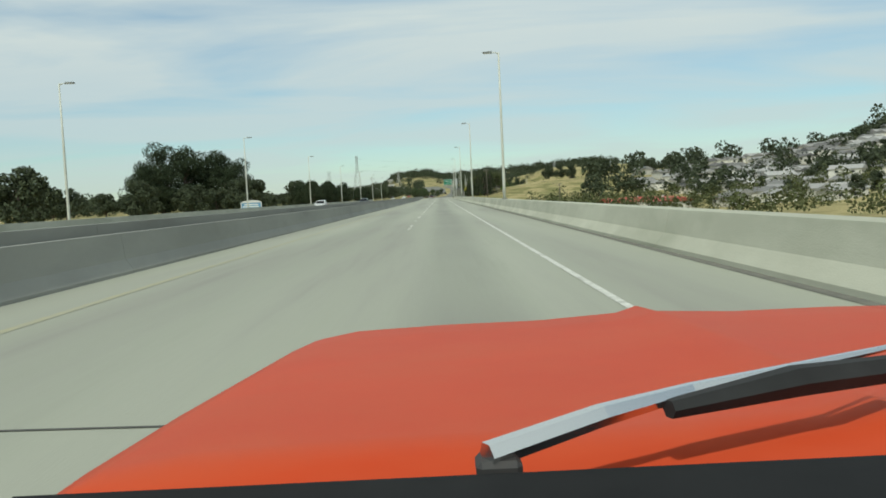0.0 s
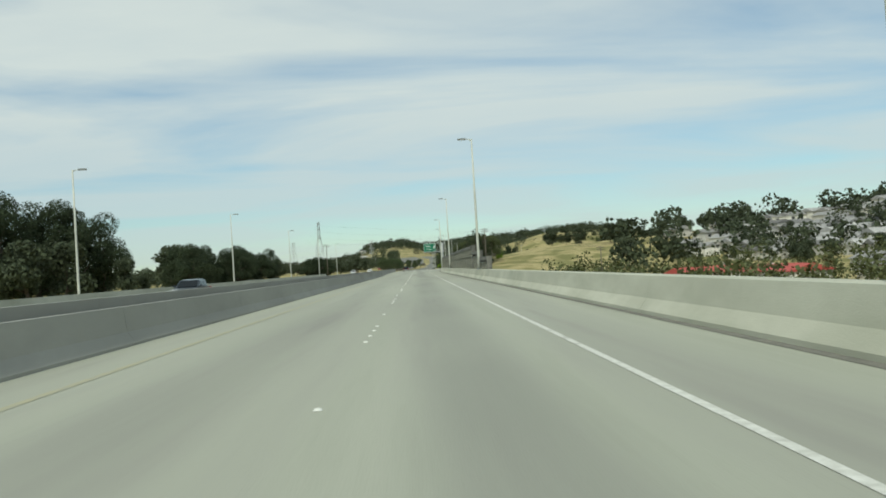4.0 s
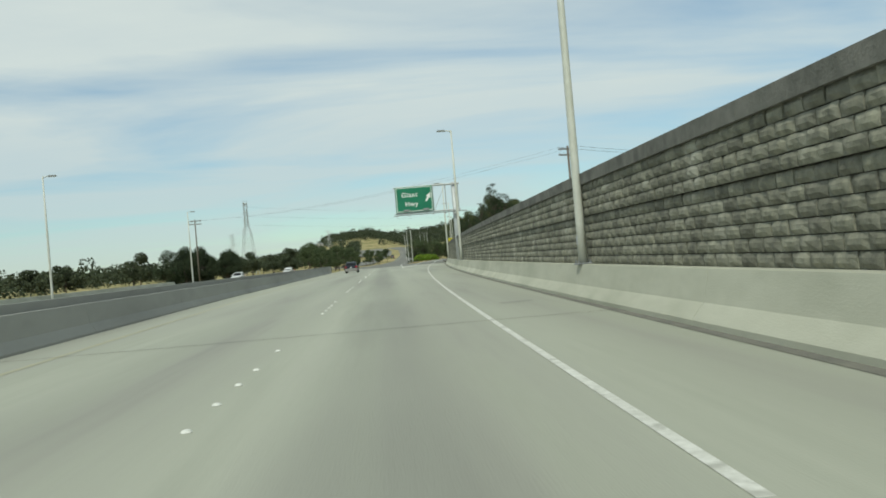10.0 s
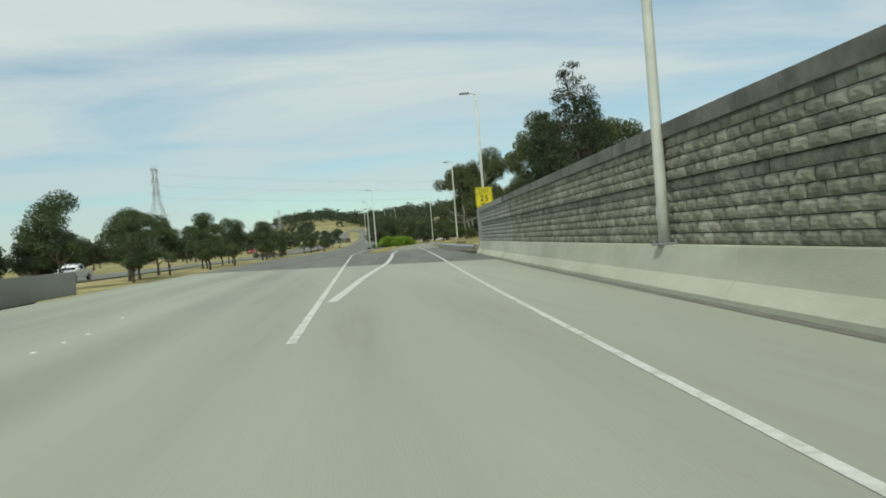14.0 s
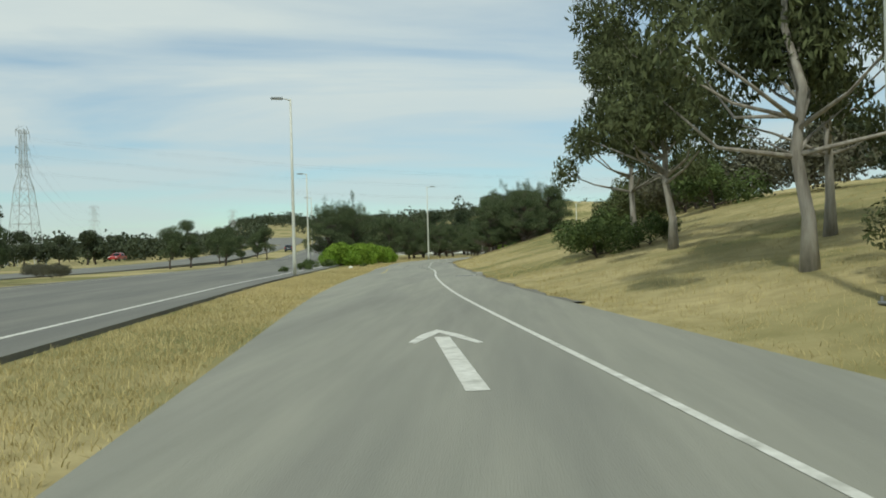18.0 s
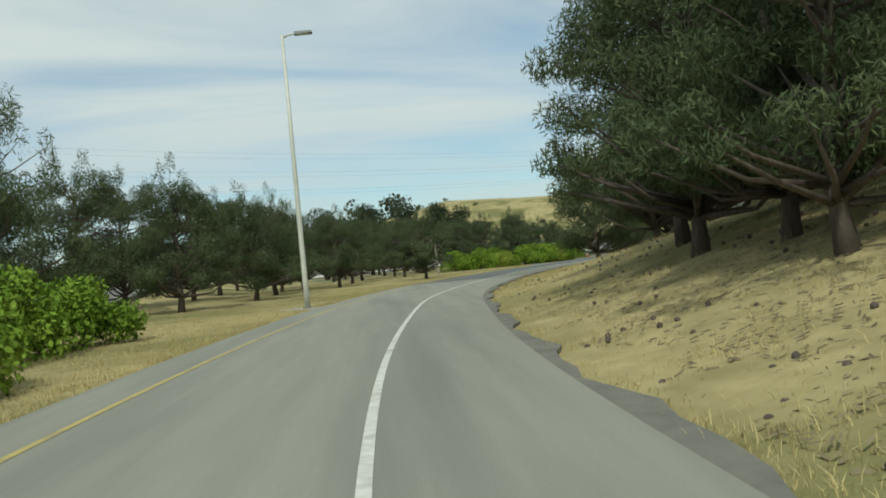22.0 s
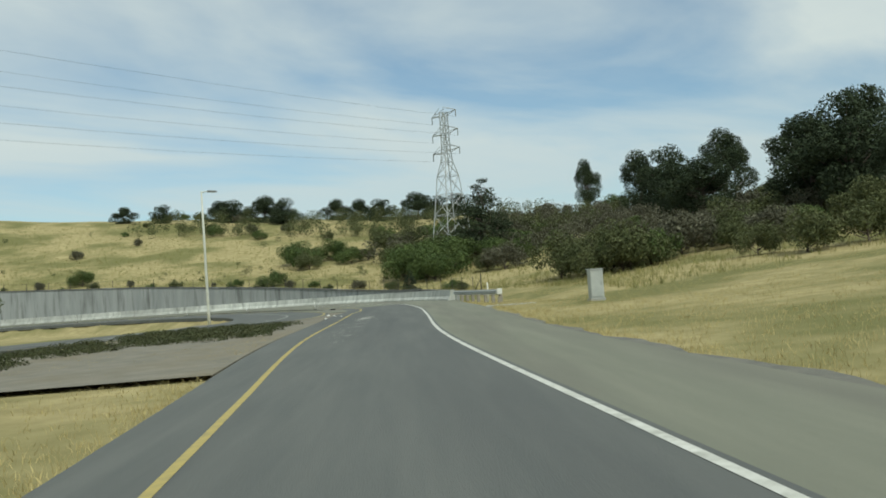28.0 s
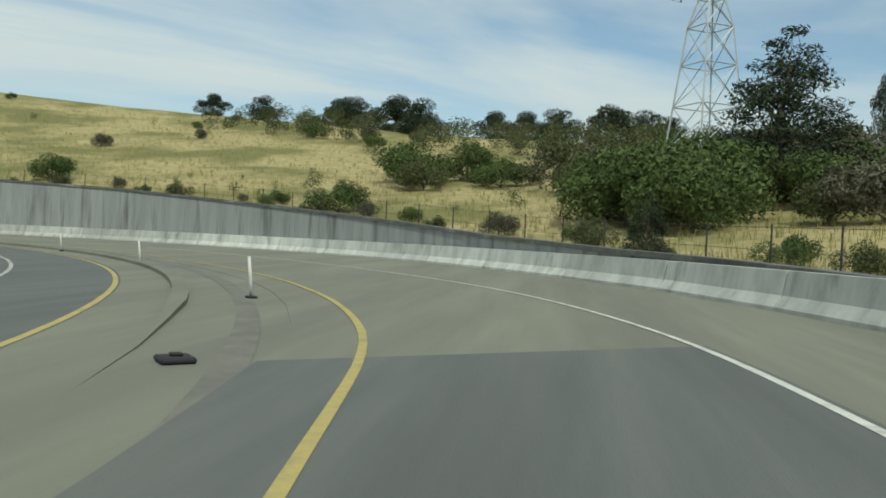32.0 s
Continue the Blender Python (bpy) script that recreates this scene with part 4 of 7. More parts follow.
# ---- street lamps ----
def street_lamp(x, y, z, arm_turn, label, tall=11.1, foot=True):
    """A tapered steel pole with a short arm and a flat luminaire; the arm points along local -x."""
    top = empty("street_lamp", x, y, z, label, "street lamp", "roadside lamps", turn=arm_turn)
    v, f = tube([(0, 0, 0.03), (0, 0, 1.2), (0, 0, tall * 0.55), (0, 0, tall)], [0.115, 0.11, 0.09, 0.062], 10)
    shape("pole", v, f, POLE_PAINT, top, smooth=True)
    part("base_plate", box(-0.2, 0.2, -0.2, 0.2, -0.0, 0.04, 0.01), GALV_DARK, top)
    for sx in (-1, 1):
        for sy in (-1, 1):
            v, f = tube([(0.15 * sx, 0.15 * sy, 0.03), (0.15 * sx, 0.15 * sy, 0.11)], [0.022, 0.022], 6)
            shape("anchor_bolt", v, f, GALV_DARK, top)
    part("hand_hole_cover", box(-0.122, -0.1, -0.05, 0.05, 0.5, 0.72, 0.006), GALV, top)
    v, f = tube([(0, 0, tall - 0.12), (-0.25, 0, tall - 0.02), (-0.55, 0, tall + 0.0)], [0.05, 0.04, 0.035], 8)
    shape("arm", v, f, POLE_PAINT, top, smooth=True)
    head = bmesh.new()
    bmesh.ops.create_cube(head, size=1.0)
    for q in head.verts:
        q.co = Vector((-0.85 + q.co.x * 0.72, q.co.y * (0.34 if q.co.x < 0 else 0.22), tall + 0.01 + q.co.z * (0.10 if q.co.x < 0 else 0.16)))
    bmesh.ops.bevel(head, geom=head.edges[:], offset=0.025, segments=2, affect="EDGES")
    lum = part("luminaire", head, LAMP_GREY, top)
    part("lens", box(-1.12, -0.68, -0.12, 0.12, tall - 0.062, tall - 0.045, 0.006), LENS, lum)
    return top


RIGHT_LAMP = "tall pale steel street lamp standing on the shoulder barrier"
for s in (-8.5, 54.8, 118.1, 180.9, 243.9, 304.9, 356.0, 408.0):
    x, y = fw(s, 4.88)
    street_lamp(x, y, 0.81, 0, RIGHT_LAMP)
street_lamp(14.33, 454.58, gz(14.33, 454.58), 0, "tall pale steel street lamp carrying the exit speed sign", 11.9)
street_lamp(19.1, 507.5, gz(19.1, 507.5), 0, "tall pale steel street lamp behind the guardrail")
for y in (-5, 57.0, 119.5, 182.7, 244.3, 305.1, 362, 418):
    street_lamp(-29.4, y, -0.25, 180, "tall pale steel street lamp beyond the opposite lanes", 11.7)
street_lamp(9.4, 550.0, -0.1, 8, "tall pale steel street lamp in the grass between freeway and exit")
street_lamp(9.8, 605.8, -0.1, 8, "tall pale steel street lamp beside the freeway", 11.6)
street_lamp(10.1, 652.0, 0.4, 0, "tall pale steel street lamp beside the climbing freeway")
street_lamp(27.6, 623.4, -0.1, 165, "tall pale steel street lamp beside the curving exit")
street_lamp(72.1, 690.3, -0.05, 150, "tall pale steel street lamp at the end of the hedge", 11.9)
street_lamp(107.4, 750.7, gz(107.4, 750.7), 175, "tall pale steel street lamp inside the loop", 9.7 - gz(107.4, 750.7))
part("red_band", box(-0.125, 0.125, -0.125, 0.125, 0.06, 0.4, 0.04), ROOF_RED, bpy.data.objects["street_lamp.022"])
for y in (720, 790, 870, 960):
    street_lamp(main_right(y) + 3, y, main_z(y) - 0.1, 0, "far steel street lamp beside the climbing freeway")
# concrete pads below the exit's lamps
for x, y, a in ((27.6, 623.4, 30), (72.1, 690.3, 40), (60.8, 678.9, 40), (109.4, 721.6, 40), (98.6, 728.6, 40)):
    pad = part("concrete_pad", box(-1.3, 1.3, -0.55, 0.55, -0.12, 0.02, 0.02), PLATE, None)
    pad.matrix_basis = pose(x, y, max(gz(x, y), -0.1) + 0.02, 0, 0, -90 + a)
    tagged(pad, "flat pale concrete pad let into the ground", "pad", "concrete pads")
# junction covers on the barrier
for s in (54.8, 118.1, 181.0, 243.6, 304.6):
    m = part("junction_cover", box(-0.012, 0.012, -0.42, 0.42, 0.0, 0.36, 0.004), PLATE, barrier_right)
    x, y = fw(s - 1.2, 4.582)
    m.matrix_basis = pose(x, y, 0.075, 0, 39.5, 0)


# ---- signs ----
def text(name, words, size, mat, parent, m, extrude=0.004):
    cu = bpy.data.curves.new(name, "FONT")
    cu.body, cu.size, cu.extrude, cu.align_x, cu.align_y = words, size, extrude, "CENTER", "CENTER"
    cu.offset = size * 0.012
    cu.space_character = 1.12
    cu.materials.append(mat)
    ob = new(name, cu)
    ob.parent = parent
    ob.matrix_basis = m
    return ob


guide = empty("overhead_sign", 7.6, 364.6, -0.1, "green exit sign reading Giant Hwy on a cantilevered steel truss", "road sign", turn=-2)
v, f = tube([(0, 0, 0), (0, 0, 4), (0, 0, 8.35)], [0.24, 0.23, 0.21], 12)
shape("post", v, f, GALV, guide, smooth=True)
XL, XR = -5.75, 0.55
for z in (5.72, 8.2):
    for yy in (-0.32, 0.32):
        v, f = tube([(XL, yy, z), (XR, yy, z)], [0.06, 0.06], 8)
        shape("chord", v, f, GALV, guide)
nb = 5
for k in range(nb + 1):
    x = XL + 0.15 + (XR - XL - 0.3) * k / nb
    for yy in (-0.32, 0.32):
        v, f = tube([(x, yy, 5.72), (x, yy, 8.2)], [0.035, 0.035], 6)
        shape("strut", v, f, GALV, guide)
        if k < nb and k % 2 == 1:
            x2 = x + (XR - XL - 0.3) / nb
            v, f = tube([(x, yy, 5.75), (x2, yy, 8.17)], [0.03, 0.03], 6)
            shape("brace", v, f, GALV, guide)
part("walkway", box(XL - 0.1, XR + 0.6, -0.75, -0.36, 5.5, 5.56, 0.01), GALV_DARK, guide)
for k in range(6):
    x = XL + 0.2 + 1.15 * k
    part("walkway_bracket", box(x - 0.04, x + 0.04, -0.78, 0.36, 5.42, 5.5, 0.01), GALV_DARK, guide)
panel = part("panel", box(-5.6, -2.05, -0.46, -0.41, 5.78, 8.2, 0.02), SIGN_GREEN, guide, "green reflective panel")
fr = bmesh.new()
for x0, x1, z0, z1 in ((-5.52, -2.13, 8.08, 8.13), (-5.52, -2.13, 5.85, 5.90), (-5.52, -5.47, 5.90, 8.08), (-2.18, -2.13, 5.90, 8.08)):
    box(x0, x1, -0.466, -0.462, z0, z1, bm=fr)
part("border", fr, SIGN_WHITE, panel, "white border")
text("word", "Giant", 0.62, SIGN_WHITE, panel, pose(-4.25, -0.466, 7.42, 90, 0, 0))
text("word", "Hwy", 0.62, SIGN_WHITE, panel, pose(-4.1, -0.466, 6.55, 90, 0, 0))
ar = bmesh.new()
d = Vector((0.5, 0, 0.866))
n = Vector((0.866, 0, -0.5))
c = Vector((-2.72, -0.468, 6.72))
pts = [c - n * 0.08, c + n * 0.08, c + n * 0.08 + d * 0.5, c + n * 0.26 + d * 0.42, c + d * 0.95, c - n * 0.26 + d * 0.42, c - n * 0.08 + d * 0.5]
vs = [ar.verts.new(q) for q in pts]
ar.faces.new((vs[0], vs[1], vs[2], vs[6]))
ar.faces.new((vs[2], vs[3], vs[4], vs[5], vs[6]))
part("arrow", ar, SIGN_WHITE, panel, "white arrow pointing up to the right")
for x in (-4.62, -2.76):
    lamp = part("sign_lamp", box(x - 0.28, x + 0.28, -1.0, -0.74, 5.84, 6.04, 0.04), GALV_DARK, guide)
    part("sign_lamp_arm", box(x - 0.03, x + 0.03, -0.8, -0.74, 5.56, 5.84, 0.005), GALV_DARK, lamp)

ex = empty("exit_speed_sign", 14.33, 454.4, 0.12, "yellow exit speed sign reading EXIT 25 MPH on a pole", "road sign", turn=-5)
for zz in (3.35, 4.3):
    part("bracket", box(-0.16, 0.16, 0.02, 0.09, zz, zz + 0.06, 0.01), GALV_DARK, ex)
plate = part("panel", box(-0.62, 0.62, -0.005, 0.02, 3.1, 4.6, 0.004), SIGN_YELLOW, ex, "yellow reflective panel")
fr = bmesh.new()
for x0, x1, z0, z1 in ((-0.57, 0.57, 4.52, 4.545), (-0.57, 0.57, 3.155, 3.18), (-0.57, -0.545, 3.18, 4.52), (0.545, 0.57, 3.18, 4.52), (-0.545, 0.545, 4.10, 4.125)):
    box(x0, x1, -0.012, -0.008, z0, z1, bm=fr)
part("border", fr, SIGN_BLACK, plate)
text("word", "EXIT", 0.36, SIGN_BLACK, plate, pose(0, -0.012, 4.32, 90, 0, 0), 0.002)
text("word", "25", 0.62, SIGN_BLACK, plate, pose(0, -0.012, 3.76, 90, 0, 0), 0.002)
text("word", "MPH", 0.28, SIGN_BLACK, plate, pose(0, -0.012, 3.33, 90, 0, 0), 0.002)
jb = empty("junction_box", 13.75, 454.9, gz(13.75, 454.9), "pale grey junction box by the sign post", "box")
part("body", box(-0.17, 0.17, -0.12, 0.12, -0.1, 0.48, 0.02), CABINET, jb)
part("door", box(-0.14, 0.14, -0.135, -0.122, 0.1, 0.43, 0.006), CABINET, jb)

board = empty("roadside_board", -37.0, 155.9, -1.9, "white and blue notice board with unreadable lettering on two posts", "board", turn=8)
board.scale = (0.88, 0.88, 0.9)
for x in (-1.6, 1.6):
    part("post", box(x - 0.09, x + 0.09, -0.09, 0.09, 0, 2.4, 0.01), HOUSE_TRIM, board)
pb = bmesh.new()
ring_pts = [(-2.3, 2.2), (2.3, 2.2), (2.3, 4.0), (1.6, 4.35), (0, 4.5), (-1.6, 4.35), (-2.3, 4.0)]
fv = [pb.verts.new((x, -0.06, z)) for x, z in ring_pts] + [pb.verts.new((x, 0.06, z)) for x, z in ring_pts]
pb.faces.new(fv[:7])
pb.faces.new(fv[7:][::-1])
for k in range(7):
    pb.faces.new((fv[k], fv[k + 7], fv[(k + 1) % 7 + 7], fv[(k + 1) % 7]))
bmesh.ops.recalc_face_normals(pb, faces=pb.faces[:])
bp = part("panel", pb, HOUSE_TRIM, board)
part("field", box(-2.1, 2.1, -0.075, -0.065, 2.35, 3.9), SIGN_BLUE, bp, "pale blue field")
for x0, x1, z0, z1 in ((-1.5, 1.5, 3.4, 3.65), (-1.8, 1.7, 2.95, 3.2), (-1.2, 1.3, 2.55, 2.75)):
    part("lettering_bar", box(x0, x1, -0.09, -0.08, z0, z1), SIGN_WHITE, bp)


# ---- guardrails ----
WBEAM = [(0.0, 0.46), (0.0, 0.50), (-0.08, 0.53), (-0.08, 0.58), (0.0, 0.615), (-0.08, 0.65), (-0.08, 0.70), (0.0, 0.73), (0.0, 0.77),
         (0.012, 0.77), (0.012, 0.73), (-0.066, 0.70), (-0.066, 0.65), (0.012, 0.615), (-0.066, 0.58), (-0.066, 0.53), (0.012, 0.50), (0.012, 0.46)]


def guardrail(line, label, spacing=1.9, drop=0.0):
    top = tagged(new("guardrail"), label, "guardrail", kind="structure")
    top.matrix_basis = pose(0, 0, -drop)
    p = np.array(line, float)
    d = np.r_[0, np.cumsum(np.hypot(*np.diff(p, axis=0).T))]
    at = lambda t: np.array([np.interp(t, d, p[:, 0]), np.interp(t, d, p[:, 1])])
    a = 0.0
    while a < d[-1] - 0.3:
        b = min(a + 3.8, d[-1])
        swept("rail_beam", [tuple(at(t)) for t in (a, (a + b) / 2, b)], WBEAM, GALV, top)
        a += 3.8
    for t in np.arange(0.3, d[-1], spacing):
        q, g = at(t), at(min(t + 0.5, d[-1])) - at(max(t - 0.5, 0))
        turn = math.degrees(math.atan2(-g[0], g[1]))
        blk = part("post", box(0.16, 0.36, -0.1, 0.1, -0.3, 0.80, 0.015), WOOD_POST, top)
        blk.matrix_basis = pose(q[0], q[1], 0, 0, 0, turn)
        b2 = part("spacer", box(0.012, 0.16, -0.09, 0.09, 0.42, 0.79, 0.01), WOOD_POST, top)
        b2.matrix_basis = pose(q[0], q[1], 0, 0, 0, turn)
    return top


rail_a = guardrail([tuple(beside(s, np.interp(s, [10, 16, 24, 36, 52], [2.65, 2.35, 2.1, 1.9, 1.75]))) for s in np.arange(10.5, 53, 2)],
                   "galvanised steel guardrail on wooden posts by the grassy bank", drop=0.20)
RB0, RB1 = 321.0, run_at(741.5)
rail_off = lambda s: float(np.interp(s, [316, 320, 325, 332], [5.3, 4.9, 4.3, 3.95]))
rail_b = guardrail([tuple(beside(s, rail_off(s))) for s in np.arange(RB0 - 2, RB1 + 1.6, 1.0)], "galvanised steel guardrail joining the retaining wall")
q = beside(RB0 - 2.2, rail_off(RB0 - 2.2) + 0.05)
endb = part("rail_terminal", box(-0.17, 0.17, -0.22, 0.22, 0.46, 0.83, 0.03), PLASTIC_WHITE, rail_b, "pale box-shaped rail end")
endb.matrix_basis = pose(q[0], q[1], 0, 0, 0, -38)
endp = part("terminal_post", box(-0.1, 0.1, -0.1, 0.1, -0.3, 0.3, 0.01), WOOD_POST, rail_b)
endp.matrix_basis = pose(q[0], q[1], 0, 0, 0, -38)

# ---- retaining wall round the loop ----
WALL_A0, WALL_A1 = -21.3, 104
barrier_loop = barrier_run("barrier_loop", [ring(barrier_r(a), a) for a in np.arange(WALL_A0, WALL_A1, 1.5)], [(0.0, -0.1), (0.0, 0.08), (0.18, 0.32), (0.27, 0.84), (0.6, 0.84), (0.62, -0.1)],
                           BARRIER_STAINED, "stained pale concrete barrier at the foot of the retaining wall", panel=6.2, gap=0.03)
wall_loop = tagged(new("wall_retaining"), "tall streaked grey concrete retaining wall holding back the hill", "retaining wall", kind="structure")


def loop_wall_top(a):
    return float(np.interp(a, [-21, -19, -8, 0, 14, 30, 60, 95, 104], [0.55, 0.68, 0.95, 1.3, 2.5, 3.85, 5.55, 5.7, 5.7]))


a = WALL_A0
while a < WALL_A1:
    a2 = min(a + 4.9, WALL_A1)
    verts = []
    for b in np.linspace(a, a2 - 0.02, 4):
        h = loop_wall_top(b)
        for r, z in ((0.65, -0.3), (0.65, h), (1.07, h), (1.07, -0.3)):
            verts.append((*ring(barrier_r(b) + r, b), z))
    faces = []
    for i in range(3):
        for k in range(4):
            faces.append((4 * i + k, 4 * i + (k + 1) % 4, 4 * i + 4 + (k + 1) % 4, 4 * i + 4 + k))
    faces += [(3, 2, 1, 0), (12, 13, 14, 15)]
    shape("wall_panel", verts, faces, RETAINING, wall_loop)
    verts, faces = [], []
    for b in np.linspace(a, a2 - 0.01, 4):
        h = loop_wall_top(b)
        for r, z in ((0.57, h), (0.57, h + 0.16), (1.13, h + 0.16), (1.13, h)):
            verts.append((*ring(barrier_r(b) + r, b), z))
    for i in range(3):
        for k in range(4):
            faces.append((4 * i + k, 4 * i + (k + 1) % 4, 4 * i + 4 + (k + 1) % 4, 4 * i + 4 + k))
    faces += [(3, 2, 1, 0), (12, 13, 14, 15)]
    shape("wall_coping", verts, faces, COPING, wall_loop)
    a = a2

fence = tagged(new("fence_loop"), "dark steel post fence along the top of the retaining wall", "fence", kind="structure")
for k, a in enumerate(np.arange(-19.5, 80, 2.45)):
    x, y = ring(barrier_r(a) + 3.05, a)
    z = loop_wall_top(a)
    g = gz(x, y)
    v, f = tube([(x, y, min(g, z) - 0.2), (x, y, max(g, z - 0.1) + 1.25)], [0.035, 0.03], 6)
    shape("fence_post", v, f, BLACK_STEEL, fence)
x0, y0 = ring(barrier_r(-21.4) + 3.05, -21.4)
v, f = tube([(x0, y0, 0), (x0, y0, gz(x0, y0) + 1.75)], [0.05, 0.045], 6)
shape("fence_post", v, f, BLACK_STEEL, fence)
x1, y1 = ring(barrier_r(-19.5) + 3.05, -19.5)
v, f = tube([(x0, y0, gz(x0, y0) + 1.3), (x1, y1, gz(x1, y1) + 0.1)], [0.035, 0.035], 6)
shape("fence_brace", v, f, BLACK_STEEL, fence)
for up in (0.5, 1.15):
    pts = [(*ring(barrier_r(a) + 3.05, a), max(gz(*ring(barrier_r(a) + 3.05, a)), loop_wall_top(a) - 0.1) + up) for a in np.arange(-19.5, 80, 2.45)]
    v, f = tube(pts, [0.008] * len(pts), 4)
    shape("fence_wire", v, f, BLACK_STEEL, fence)

# raised island and marker posts between the two ramps
island = flat("kerb_island", [((*ring(58.3, a), -0.10 * u), (*ring(58.42, a), -0.10 * u)) for a, u in ((-25, 1.0), (-22, 0.7), (-19.5, 0.35))] + [(ring(58.2, a), ring(58.5, a)) for a in np.arange(-17, 100, 1.5)], SHOULDER, z=0.08, label="low worn concrete kerb between the two ramps", skirt=0.3, category="kerb")
dirt_wedge = flat("dirt_wedge", [(ring(54.8, a), ring(60.9, a)) for a in np.arange(-44, -28.5, 1.5)], DIRT, z=-0.036, label="bare gravelly dirt between the two ramps", skirt=0.1, category="ground")
dirt_strip = flat("dirt_strip", [(tuple(beside(s, left_line(s) - 9.5 + 0.3 * math.sin(s))), tuple(beside(s, left_line(s) - 1.1))) for s in np.arange(run_at(703), run_at(730), 1.0)], DIRT,
                  z=-0.042, label="strip of bare dirt and gravel beside the lane", skirt=0.1, category="ground")
for x, y in ((117.9, 752.0), (118.8, 765.0), (118.0, 776.0), (112.6, 793)):
    dl = empty("marker_post", x, y, 0.0, "slim white plastic marker post on a black rubber foot", "marker post", "marker posts on the island")
    v, f = tube([(0, 0, 0.02), (-0.03, 0, 0.38), (-0.07, 0.0, 0.74)], [0.034, 0.032, 0.03], 8)
    shape("post", v, f, PLASTIC_WHITE, dl, smooth=True)
    part("foot", box(-0.09, 0.09, -0.09, 0.09, -0.01, 0.03, 0.01), RUBBER, dl)
for x, y in ((119.5, 733.0),):
    mk = empty("marker_post", x, y, gz(x, y), "slim white plastic marker post standing in the grass", "marker post", "marker posts on the island")
    v, f = tube([(0, 0, -0.1), (0, 0, 1.35)], [0.05, 0.045], 8)
    shape("post", v, f, PLASTIC_WHITE, mk, smooth=True)

stub = empty("rubber_block", 114.74, 745.0, 0.0, "black rubber foot of a broken marker post", "rubber block")
part("foot", box(-0.16, 0.16, -0.16, 0.16, -0.01, 0.05, 0.02), RUBBER, stub)
part("stump", box(-0.05, 0.06, -0.05, 0.05, 0.05, 0.08, 0.01), RUBBER, stub)
rk = np.random.default_rng(77)
for x, y in ((104.6, 730.6), (103.8, 728.8), (102.2, 728.0), (13.8, 572.3), (105.6, 732.6)):
    bm = bmesh.new()
    bmesh.ops.create_icosphere(bm, subdivisions=1, radius=0.11 if y > 600 else 0.22)
    for q in bm.verts:
        q.co *= 0.75 + 0.5 * rk.random()
        q.co.z *= 0.6
    st = part("stone", bm, PLASTIC_WHITE, None)
    st.matrix_basis = pose(x, y, max(gz(x, y), -0.06) + 0.04, 0, 0, 50 * x)
    tagged(st, "pale chunk of rubble lying beside the lane", "stone", "loose rubble")

cab = empty("utility_cabinet", 108.6, 715.5, gz(108.6, 715.5), "pale grey steel roadside utility cabinet in the grass", "cabinet", turn=-38)
part("plinth", box(-0.36, 0.36, -0.3, 0.3, -0.15, 0.12, 0.02), PLATE, cab)
part("body", box(-0.31, 0.31, -0.25, 0.25, 0.12, 1.42, 0.02), CABINET, cab)
door = part("door", box(-0.28, 0.28, -0.275, -0.252, 0.2, 1.36, 0.008), CABINET, cab)
part("handle", box(0.16, 0.19, -0.30, -0.276, 0.7, 0.85, 0.006), GALV_DARK, door)
part("roof", box(-0.34, 0.34, -0.29, 0.29, 1.42, 1.47, 0.015), CABINET, cab)
bx = empty("electrical_box", 66.6, 660.2, gz(66.6, 660.2), "dark brown steel box in the dry grass", "box", turn=-30)
bx.scale = (0.66, 0.66, 0.66)
part("body", box(-0.55, 0.55, -0.3, 0.3, 0.05, 0.62, 0.02), BLACK_STEEL, bx)
part("lid", box(-0.58, 0.58, -0.33, 0.33, 0.62, 0.68, 0.01), BLACK_STEEL, bx)
part("foot", box(-0.4, 0.4, -0.2, 0.2, -0.2, 0.05), PLATE, bx)
# drain inlets at the edge of the exit
for s in (run_at(538), run_at(580)):
    p = beside(s, right_edge(s) - 0.55)
    dr = empty("drain_inlet", p[0], p[1], 0.0, "dark steel drain grate with a low kerb hood", "drain", "drains", turn=-10 if s < 110 else -16)
    part("grate_frame", box(-0.6, 0.4, -0.3, 0.3, -0.05, 0.012, 0.004), GALV_DARK, dr)
    for k in range(6):
        part("grate_bar", box(-0.55 + 0.15 * k, -0.5 + 0.15 * k, -0.27, 0.27, 0.012, 0.02), BLACK_STEEL, dr)
    part("hood", box(0.42, 0.75, -0.5, 0.5, -0.1, 0.17, 0.04), BARRIER_SHADED, dr)


# ---- poles, pylons and wires ----
def utility_pole(x, y, z, tall, label, turn=0):
    top = empty("utility_pole", x, y, z, label, "utility pole", "utility poles", turn=turn)
    v, f = tube([(0, 0, -0.3), (0, 0, tall * 0.5), (0, 0, tall)], [0.17, 0.14, 0.11], 8)
    shape("pole", v, f, WOOD_POLE, top, smooth=True)
    for up in (0.35, 1.0):
        arm = part("cross_arm", box(-1.25, 1.25, -0.07, 0.07, tall - up - 0.07, tall - up + 0.07, 0.01), WOOD_POLE, top)
        for xx in (-1.15, -0.6, 0.6, 1.15):
            v, f = tube([(xx, 0, tall - up + 0.07), (xx, 0, tall - up + 0.25)], [0.03, 0.045], 6)
            shape("insulator", v, f, LAMP_GREY, arm)
    return top


